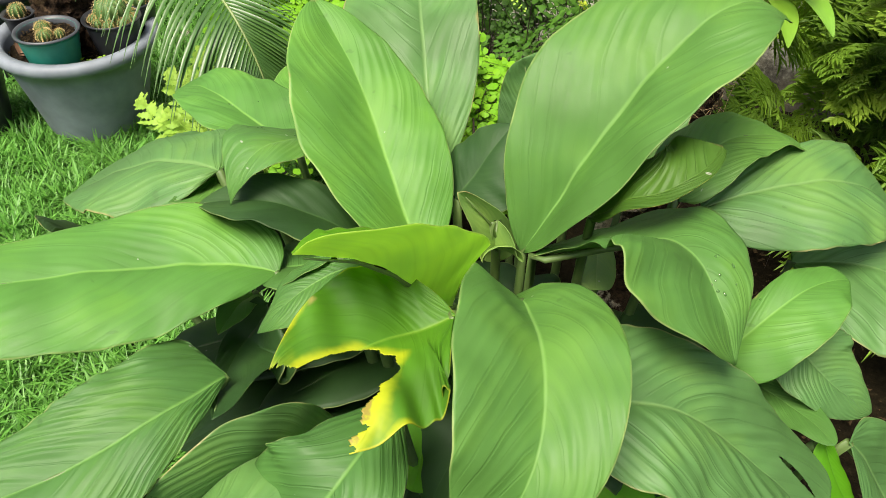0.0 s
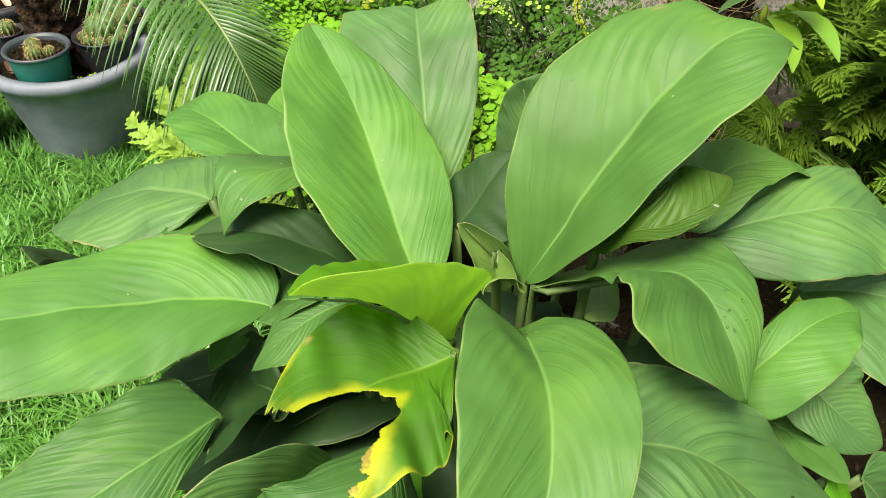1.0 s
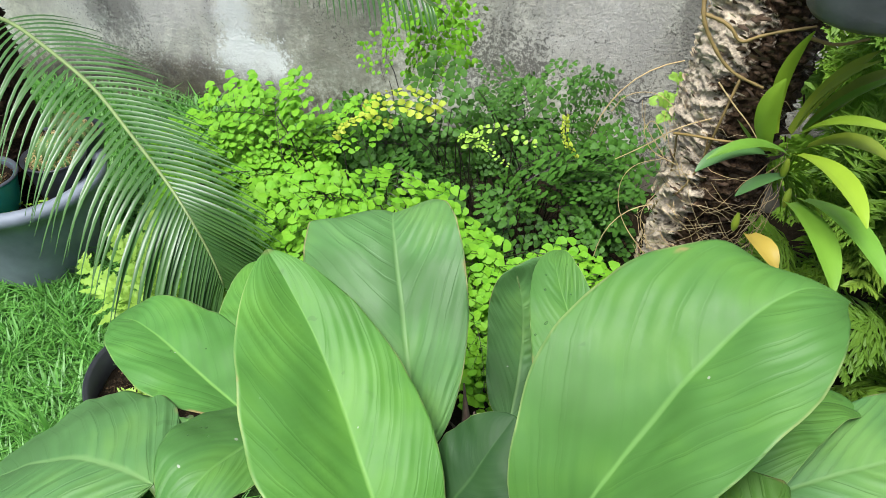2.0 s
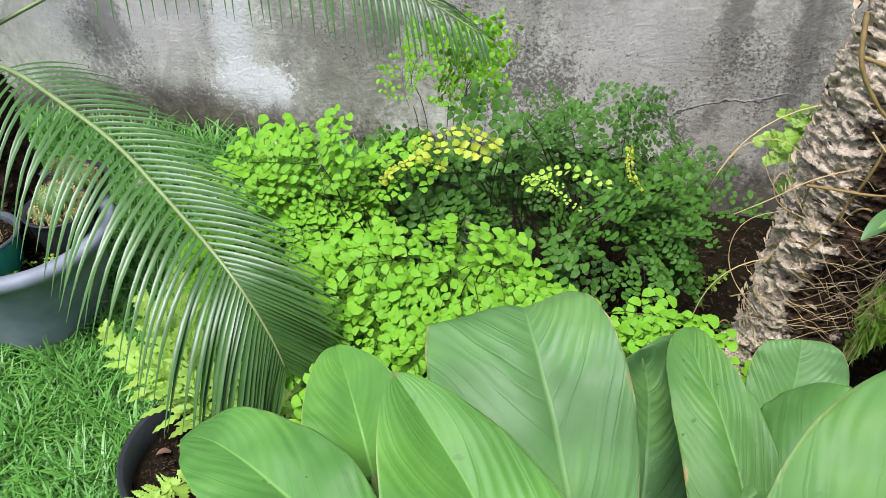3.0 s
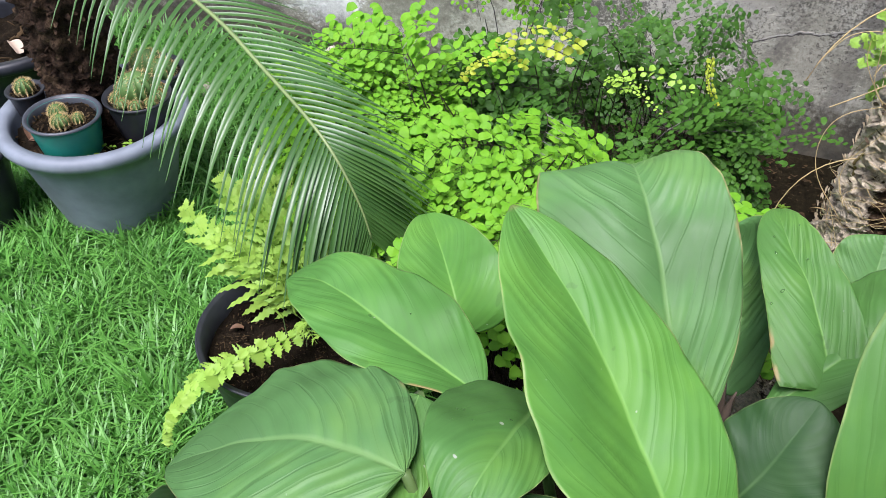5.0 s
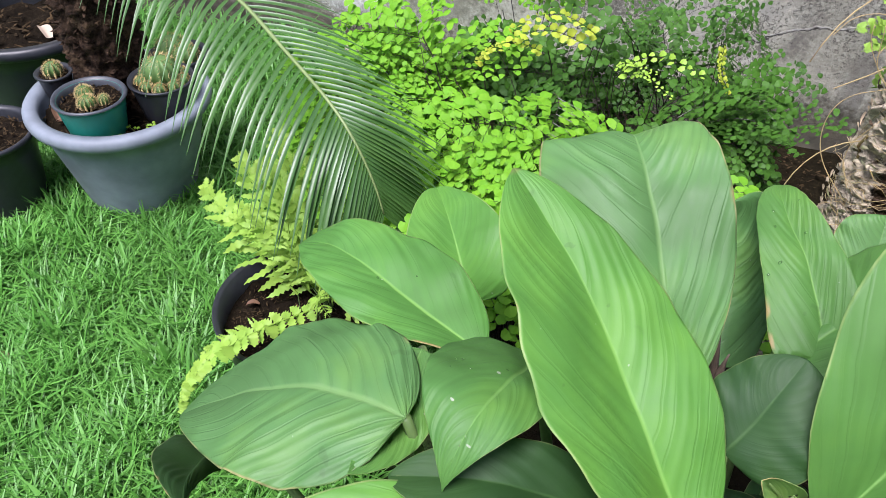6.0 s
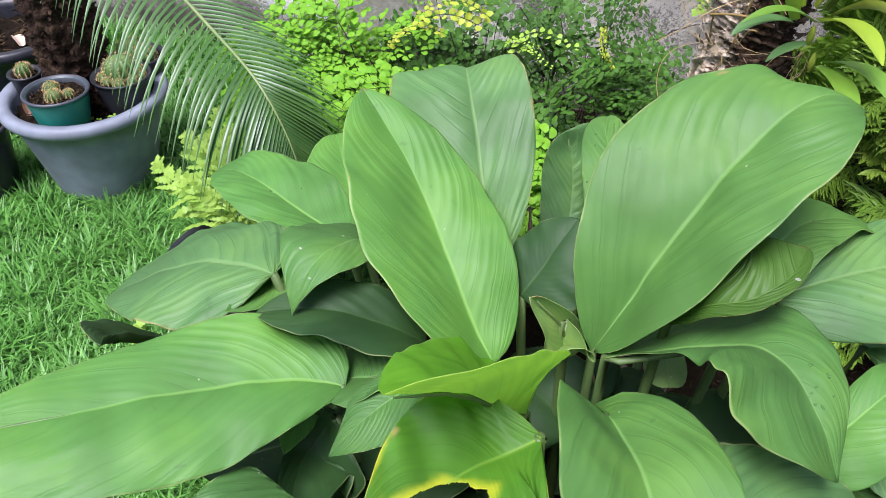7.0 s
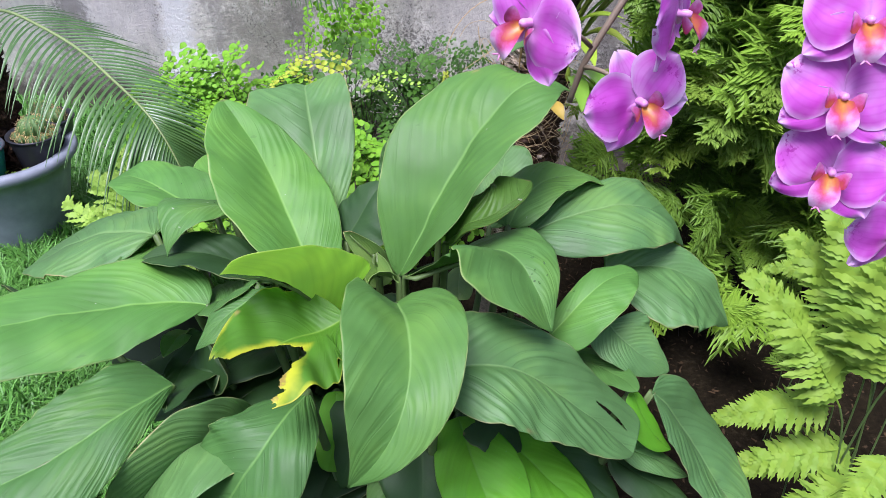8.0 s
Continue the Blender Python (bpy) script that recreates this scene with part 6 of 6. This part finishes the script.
epi = thing("epiphytic_orchid", (0.20, 1.34, 0.93), "strap-leaved orchid clinging to the tree trunk", "orchid")
EPI = V(0.20, 1.34, 0.93)
for b, m, t, w, mat in (
        ((0.196, 1.33, 0.955), (0.148, 1.30, 0.977), (0.099, 1.27, 0.965), 0.0085, EPIPHYTE),
        ((0.172, 1.34, 0.946), (0.127, 1.31, 0.954), (0.091, 1.28, 0.940), 0.0110, STRAP_BLUE),
        ((0.203, 1.32, 0.962), (0.234, 1.23, 0.993), (0.259, 1.155, 0.984), 0.0125, STRAP_LIME),
        ((0.213, 1.31, 0.900), (0.236, 1.21, 0.923), (0.248, 1.13, 0.911), 0.0125, EPIPHYTE),
        ((0.226, 1.31, 0.907), (0.261, 1.21, 0.945), (0.294, 1.13, 0.934), 0.0125, EPIPHYTE),
        ((0.182, 1.38, 0.955), (0.170, 1.37, 1.030), (0.183, 1.345, 1.107), 0.0070, STRAP_LIME),
        ((0.172, 1.34, 0.950), (0.156, 1.32, 1.008), (0.164, 1.31, 1.062), 0.0105, STRAP_LIME),
        ((0.208, 1.34, 0.984), (0.243, 1.31, 1.018), (0.297, 1.29, 1.025), 0.0125, STRAP_LIME),
        ((0.219, 1.36, 0.951), (0.262, 1.33, 0.983), (0.316, 1.32, 0.967), 0.0150, STRAP_OLIVE),
        ((0.205, 1.40, 0.946), (0.233, 1.40, 1.011), (0.270, 1.40, 1.073), 0.0190, STRAP_OLIVE),
        ((0.225, 1.42, 0.938), (0.262, 1.42, 0.999), (0.306, 1.42, 1.048), 0.0190, STRAP_OLIVE),
        ((0.204, 1.37, 0.975), (0.227, 1.36, 1.038), (0.267, 1.36, 1.078), 0.0105, STRAP_OLIVE),
        ((0.214, 1.38, 0.965), (0.250, 1.37, 1.020), (0.300, 1.37, 1.062), 0.0100, EPIPHYTE),
        ((0.200, 1.34, 0.919), (0.171, 1.32, 0.914), (0.148, 1.31, 0.896), 0.0080, STRAP_BLUE),
        ((0.162, 1.37, 0.936), (0.144, 1.36, 0.960), (0.129, 1.35, 0.982), 0.0065, EPIPHYTE),
        ((0.179, 1.31, 0.842), (0.194, 1.27, 0.853), (0.214, 1.25, 0.838), 0.0120, YELLOW_LEAF)):
    vs, fs = strap(b, m, t, w * 1.25)
    part("strap_leaf", mesh_of("strap_leaf", [v - EPI for v in vs], fs), mat, epi, "yellowed strap leaf" if mat is YELLOW_LEAF else "")
for dx, dy, dz in ((0.0, 0.0, 0.0), (0.010, -0.02, -0.03), (-0.040, -0.02, -0.080)):
    bv, bf = lathe([(0.003, -0.022), (0.008, -0.012), (0.0095, 0.0), (0.007, 0.015), (0.003, 0.026)], 12)
    part("pseudobulb", mesh_of("pseudobulb", [V(v.x * 0.55, v.y * 0.55, v.z * 0.6) + V(dx, dy, dz) for v in bv], bf), STRAP_OLIVE, epi)

pot("orchid_pot", (0.225, 1.335, 1.135), 0.078, 0.062, 0.10, 0.004, 0.008, GREY_POT, "dark plastic orchid pot fixed to the tree trunk", soil=0.85)

# ---- moth orchids in flower ----
def petal(length, width, blunt, cup, seed, n=12, m=6):
    vs, fs, uv = [], [], []
    for i in range(n + 1):
        s = i / n
        w = width * (math.sin(math.pi * s ** blunt) ** 0.62 if 0 < s < 1 else 0.03) + 0.0006
        for j in range(-m, m + 1):
            v = j / m
            ripple = 1 + 0.05 * noise.noise((s * 5, v * 2 + seed, 3.1))
            vs.append(V(w * v * ripple, length * s, cup * (s * s * 0.5 + 0.3 * v * v * s) + 0.0030 * noise.noise((v * 1.6 + seed, s * 2.4, seed)) + 0.0022 * abs(v) ** 3 * math.sin(7 * s + seed + v)))
            uv.append((s, 0.5 + 0.5 * v))
    c = 2 * m + 1
    for i in range(n):
        for j in range(c - 1):
            fs.append((i * c + j, i * c + j + 1, (i + 1) * c + j + 1, (i + 1) * c + j))
    return vs, fs, uv


def flower(parent, base, at, face, roll, size, seed):
    """A moth orchid bloom that looks along face: three sepals, two broad petals, lip and column."""
    m = look((0, 0, 0), tuple(-Vector(face)), roll).to_3x3()
    at = Vector(at) - base

    def laid(v, turn, lift):
        q = Euler((0, 0, turn)).to_matrix() @ v
        return at + m @ V(q.x * size, q.y * size, (q.z + lift) * size)

    vs, fs, uv = [], [], []
    for turn in (0.0, 2.15, -2.15):
        pv, pf, pu = petal(0.043, 0.0150, 0.9, -0.004, seed + turn)
        o = len(vs)
        vs += [laid(v, turn, -0.001) for v in pv]
        fs += [tuple(o + i for i in f) for f in pf]
        uv += pu
    ob = part("flower", mesh_of("flower", vs, fs, uv), PETAL, parent)
    for turn in (1.22, -1.22):
        pv, pf, pu = petal(0.044, 0.0265, 0.84, -0.003, seed + turn + 5)
        part("petal", mesh_of("petal", [laid(v, turn, 0.001) for v in pv], pf, pu), PETAL, ob)
    lv, lf, lu = [], [], []
    for i in range(11):
        s = i / 10
        w = 0.0082 * (0.60 + 0.75 * math.sin(2.6 * s)) * (1 - 0.40 * s ** 3) + 0.0004
        for j in range(-3, 4):
            v = j / 3
            lv.append(laid(V(w * v, -0.001 - 0.025 * s, 0.006 + 0.012 * math.sin(2.4 * s) + 0.006 * v * v * (1 - s)), 0, 0))
            lu.append((s, 0.5 + 0.5 * v))
    for i in range(10):
        for j in range(6):
            lf.append((i * 7 + j, i * 7 + j + 1, i * 7 + j + 8, i * 7 + j + 7))
    for sg in (-1, 1):
        o = len(lv)
        for i in range(7):
            for j in range(5):
                s, v = i / 6, j / 4
                lv.append(laid(V(sg * (0.003 + 0.0095 * math.sin(1.9 * s)), -0.004 + 0.014 * (v - 0.45) * math.sin(2.8 * s + 0.2) + 0.004 * s, 0.005 + 0.010 * s), 0, 0))
                lu.append((0.25 + 0.45 * s, 0.5 + 0.5 * v))
        for i in range(6):
            for j in range(4):
                lf.append((o + i * 5 + j, o + i * 5 + j + 1, o + i * 5 + j + 6, o + i * 5 + j + 5))
        tv2, tf2 = tube([laid(V(sg * q, -0.025 - 0.8 * q, 0.014 + q), 0, 0) for q in (0.0, 0.0012, 0.0024, 0.0034)], [0.0009 * size, 0.0008 * size, 0.0006 * size, 0.0003 * size], 5)
        o = len(lv)
        lv += tv2
        lu += [(0.9, 0.5)] * len(tv2)
        lf += [tuple(o + i for i in f) for f in tf2]
    part("lip", mesh_of("lip", lv, lf, lu), LIP, ob, "crimson and orange lip")
    cv, cf = lathe([(0.0, 0.011), (0.0022, 0.0106), (0.0030, 0.008), (0.0028, 0.004), (0.0034, 0.0)], 10)
    part("column", mesh_of("column", [laid(V(v.x, v.y + 0.001, v.z), 0, 0) for v in cv], cf), COLUMN, ob)
    return ob


def spike(points, blooms, label, seed):
    base = Vector(points[0])
    ob = thing("moth_orchid", points[0], label, "orchid")
    line = []
    pts = [Vector(p) for p in points]
    for i in range(len(pts) - 1):
        line += [pts[i].lerp(pts[i + 1], k / 5) for k in range(5)]
    line.append(pts[-1])
    for _ in range(3):
        line = [line[0]] + [(line[i - 1] + line[i] * 2 + line[i + 1]) / 4 for i in range(1, len(line) - 1)] + [line[-1]]
    sv, sf = tube([p - base for p in line], [0.0034 - 0.0012 * i / len(line) for i in range(len(line))], 7)
    part("spike", mesh_of("spike", sv, sf), STEM, ob, "brown-green jointed flower spike")
    for k, (at, face, roll, size) in enumerate(blooms):
        near = min(line, key=lambda p: (p - Vector(at)).length)
        back = Vector(at) - Vector(face).normalized() * 0.004
        pv, pf = tube(bezier(near - base, (near + back) / 2 + V(0, 0, 0.012) - base, back - base, 5), [0.0018] * 6, 5)
        part("pedicel", mesh_of("pedicel", pv, pf), STEM, ob)
        flower(ob, base, at, face, roll, size, seed + k)
    return ob


spike([(0.22, 1.42, 1.46), (0.32, 1.10, 1.62), (0.36, 0.75, 1.55), (0.34, 0.54, 1.42), (0.290, 0.455, 1.325), (0.264, 0.435, 1.277), (0.254, 0.430, 1.256), (0.248, 0.430, 1.228)],
      [((0.219, 0.390, 1.297), (-0.60, -0.78, 0.12), -26, 0.98), ((0.296, 0.400, 1.246), (0.46, -0.84, 0.14), 27, 0.92), ((0.310, 0.405, 1.306), (0.95, -0.30, 0.05), 16, 0.93)],
      "magenta moth orchid spike arching from the trunk", 3)
spike([(0.24, 1.42, 1.50), (0.38, 1.10, 1.72), (0.48, 0.78, 1.66), (0.49, 0.58, 1.46), (0.478, 0.50, 1.30), (0.478, 0.485, 1.17), (0.50, 0.48, 1.10)],
      [((0.437, 0.448, 1.298), (-0.05, -0.9, 0.30), 2, 1.0), ((0.434, 0.440, 1.247), (-0.05, -0.9, 0.32), -3, 1.0), ((0.441, 0.434, 1.192), (-0.16, -0.9, 0.28), -10, 0.98), ((0.503, 0.445, 1.140), (0.25, -0.85, 0.1), 10, 0.9)],
      "magenta moth orchid spike crowded with blooms", 9)

# ---- lawn and loose litter ----
rng = np.random.default_rng(11)


def lawn(name, boxes, tall, wide, label, keep=None):
    """Arched grass blades, three segments each, as one sheet of turf."""
    P, Q = [], []
    for x0, x1, y0, y1, n in boxes:
        P.append(np.stack([rng.uniform(x0, x1, n), rng.uniform(y0, y1, n)], 1))
    P = np.concatenate(P)
    if keep is not None:
        P = P[keep(P[:, 0], P[:, 1])]
    n = len(P)
    a = rng.uniform(0, 2 * np.pi, n)
    tuft = np.sin(P[:, 0] * 21 + 2 * np.sin(P[:, 1] * 17)) * np.sin(P[:, 1] * 19 + 1.3)
    length = tall * rng.uniform(0.55, 1.25, n) * (1 + 0.22 * tuft)
    lean = rng.uniform(0.25, 1.15, n)
    w = wide * rng.uniform(0.6, 1.3, n)
    d = np.stack([np.cos(a), np.sin(a)], 1)
    s = np.stack([-np.sin(a), np.cos(a)], 1)
    rows = []
    for u, ww in ((0.0, 0.8), (0.35, 1.0), (0.7, 0.75), (1.0, 0.0)):
        out = length * lean * u ** 1.6
        z = length * (u - 0.42 * lean * u * u)
        c = np.concatenate([P + d * out[:, None], z[:, None]], 1)
        off = np.concatenate([s * (w * ww)[:, None], np.zeros((n, 1))], 1)
        rows += [c - off, c + off] if ww else [c]
    vs = np.stack(rows, 1).reshape(-1, 3)
    base = np.arange(n)[:, None] * 7
    quads = np.concatenate([base + np.array([[0, 1, 3, 2]]), base + np.array([[2, 3, 5, 4]])], 1).reshape(-1, 4)
    tris = (base + np.array([[4, 5, 6]])).reshape(-1, 3)
    me = bpy.data.meshes.new(name)
    me.vertices.add(len(vs))
    me.vertices.foreach_set("co", vs.ravel())
    loops = np.concatenate([quads.ravel(), tris.ravel()]).astype(np.int32)
    me.loops.add(len(loops))
    me.loops.foreach_set("vertex_index", loops)
    starts = np.concatenate([np.arange(len(quads)) * 4, len(quads) * 4 + np.arange(len(tris)) * 3]).astype(np.int32)
    me.polygons.add(len(starts))
    me.polygons.foreach_set("loop_start", starts)
    me.update(calc_edges=True)
    return tagged(part(name, me, GRASS), label, "grass", kind="stuff")


def on_lawn(x, y):
    edge = -0.60 + 0.06 * np.sin(y * 9) + 0.05 * np.sin(y * 23 + 1)
    clear = (np.hypot(x - PX, y - PY) > 0.13) & (np.hypot(x + 1.80, y - 1.52) > 0.08) & (np.hypot(x + 1.99, y - 1.93) > 0.14) & (np.hypot(x + 0.80, y - 1.285) > 0.122)
    return (x < edge) & clear


lawn("lawn", [(-2.0, -0.5, 0.35, 1.75, 46000), (-2.6, -1.1, 1.6, 2.6, 14000), (-1.1, -0.6, 1.7, 2.62, 4500), (-3.2, -1.6, 0.0, 1.6, 9000)], 0.112, 0.0030, "lush green lawn of arched blades", on_lawn)
lawn("rough_grass", [(-5.0, -2.0, -1.5, 2.6, 16000), (-2.0, -0.6, -1.5, 0.4, 9000)], 0.10, 0.0040, "wider lawn reaching past the planting", on_lawn)
lawn("tall_grass", [(-1.75, -0.65, 2.45, 2.62, 500), (-1.0, -0.6, 1.85, 2.4, 500), (-1.3, -0.9, 1.75, 2.3, 300)], 0.16, 0.0032, "tufts of taller grass at the wall foot")

crumbs("leaf_litter", (0.20, 2.15), 0.42, 0.020, 900, 0.018, LITTER, "dry brown litter on bare soil by the wall", "leaf litter", 51)
crumbs("leaf_litter", (0.75, 1.35), 0.55, 0.020, 1100, 0.015, LITTER, "dry brown litter on dark soil", "leaf litter", 52)
r = random.Random(61)
for k in range(10):
    p = V(r.uniform(-0.05, 0.45), r.uniform(1.9, 2.5), 0.025)
    q = p + V(r.uniform(-0.25, 0.25), r.uniform(-0.1, 0.1), r.uniform(0.0, 0.02))
    tv, tf = tube(bezier(p, (p + q) / 2 + V(0, 0.05 * r.uniform(-1, 1), 0.05), q, 6), [0.0022 - 0.0002 * i for i in range(7)], 5)
    tagged(part("twig", mesh_of("twig", tv, tf), FIBRE), "thin pale dry twig on the soil", "twig", "fallen twigs")
for k, (x, y) in enumerate(((0.14, 2.30), (0.20, 2.10), (0.10, 2.0), (0.30, 2.2))):
    weed((x, y, 0.0), 22, 0.03, 0.014, 70 + k, "small green weed on bare soil")


def rock(name, at, size, material, label, category, seed):
    bm = bmesh.new()
    bmesh.ops.create_icosphere(bm, subdivisions=3, radius=1.0)
    for v in bm.verts:
        v.co *= 1 + 0.28 * noise.noise(v.co * 1.3 + V(seed, 0, 0)) + 0.10 * noise.noise(v.co * 4)
        v.co = V(v.co.x * size[0], v.co.y * size[1], max(v.co.z, -0.55) * size[2])
    me = bpy.data.meshes.new(name)
    bm.to_mesh(me)
    bm.free()
    me.polygons.foreach_set("use_smooth", [True] * len(me.polygons))
    ob = part(name, me, material)
    ob.location = at
    return tagged(ob, label, category)


rock("stone", (-1.29, 2.575, 0.045), (0.055, 0.035, 0.065), STONE, "pale broken stone at the wall foot", "stone", 1)
rock("stone", (-1.75, 2.20, 0.02), (0.05, 0.04, 0.04), STONE, "pale stone lying in the grass", "stone", 2)
rock("stone", (-1.62, 2.30, 0.02), (0.04, 0.04, 0.035), STONE, "pale stone lying in the grass", "stone", 3)


def fallen(at, size, turn, tilt, material, label):
    vs, fs = strap((0, -size / 2, 0), (0, 0, size * 0.16), (0, size / 2, 0), size * 0.28, 0.5)
    ob = part("fallen_leaf", mesh_of("fallen_leaf", vs, fs), material)
    ob.matrix_world = Matrix.Translation(at) @ Euler((tilt, 0.2, turn)).to_matrix().to_4x4()
    return tagged(ob, label, "leaf", "fallen leaves")


PALE_DRY = plain_material("pale_dry_leaf", (0.50, 0.40, 0.30), 0.2, 0.8, 40, 0.3, 0.002)
DRY = plain_material("dry_leaf", (0.15, 0.080, 0.045), 0.3, 0.7, 40, 0.3, 0.002)
fallen((-1.425, 1.075, 0.055), 0.05, 0.4, 0.3, DRY, "dry reddish leaf lying in the grass")
fallen((-1.915, 1.905, 0.328), 0.06, 1.1, 0.2, PALE_DRY, "pale dry leaf on the planter soil")
fallen((-1.64, 1.615, 0.300), 0.05, 0.9, 0.3, DRY, "dry reddish leaf on the planter soil")
fallen((-1.60, 1.59, 0.300), 0.04, 2.0, 0.2, DRY, "dry brown leaf on the planter soil")
fallen((-0.86, 1.20, 0.226), 0.022, 1.2, 0.3, DRY, "dry tan leaf on dark potting soil")
fallen((-0.91, 1.28, 0.226), 0.026, 2.2, 0.2, DRY, "dry brown leaf on dark potting soil")


# ---- rain drops on the leaves ----
def drops(leaf_ob, centre, spread, count, seed):
    """Flattened beads of water lying on a blade round a point."""
    r = random.Random(seed)
    me = leaf_ob.data
    near = [p for p in me.polygons if (p.center + PLANT_AT - Vector(centre)).length < spread]
    if not near:
        return
    bm = bmesh.new()
    for _ in range(count):
        p = r.choice(near)
        nrm = p.normal if p.normal.z > 0 else -p.normal
        c = p.center + V(r.gauss(0, 0.002), r.gauss(0, 0.002), 0)
        size = r.uniform(0.0008, 0.0021)
        m = Matrix.Translation(c) @ nrm.to_track_quat("Z", "X").to_matrix().to_4x4() @ Matrix.Rotation(r.random() * 6.28, 4, "Z") @ Matrix.Diagonal((size * r.uniform(0.8, 2.0), size, size * 0.32, 1))
        bmesh.ops.create_icosphere(bm, subdivisions=2, radius=1.0, matrix=m)
    out = bpy.data.meshes.new("water_drop")
    bm.to_mesh(out)
    bm.free()
    out.polygons.foreach_set("use_smooth", [True] * len(out.polygons))
    tagged(part("water_drop", out, WATER, leaf_ob, "clear beads of rain water"), kind="stuff")


for k, (which, centre, spread, count) in enumerate(DROPS):
    drops(which, centre, spread, count, k)
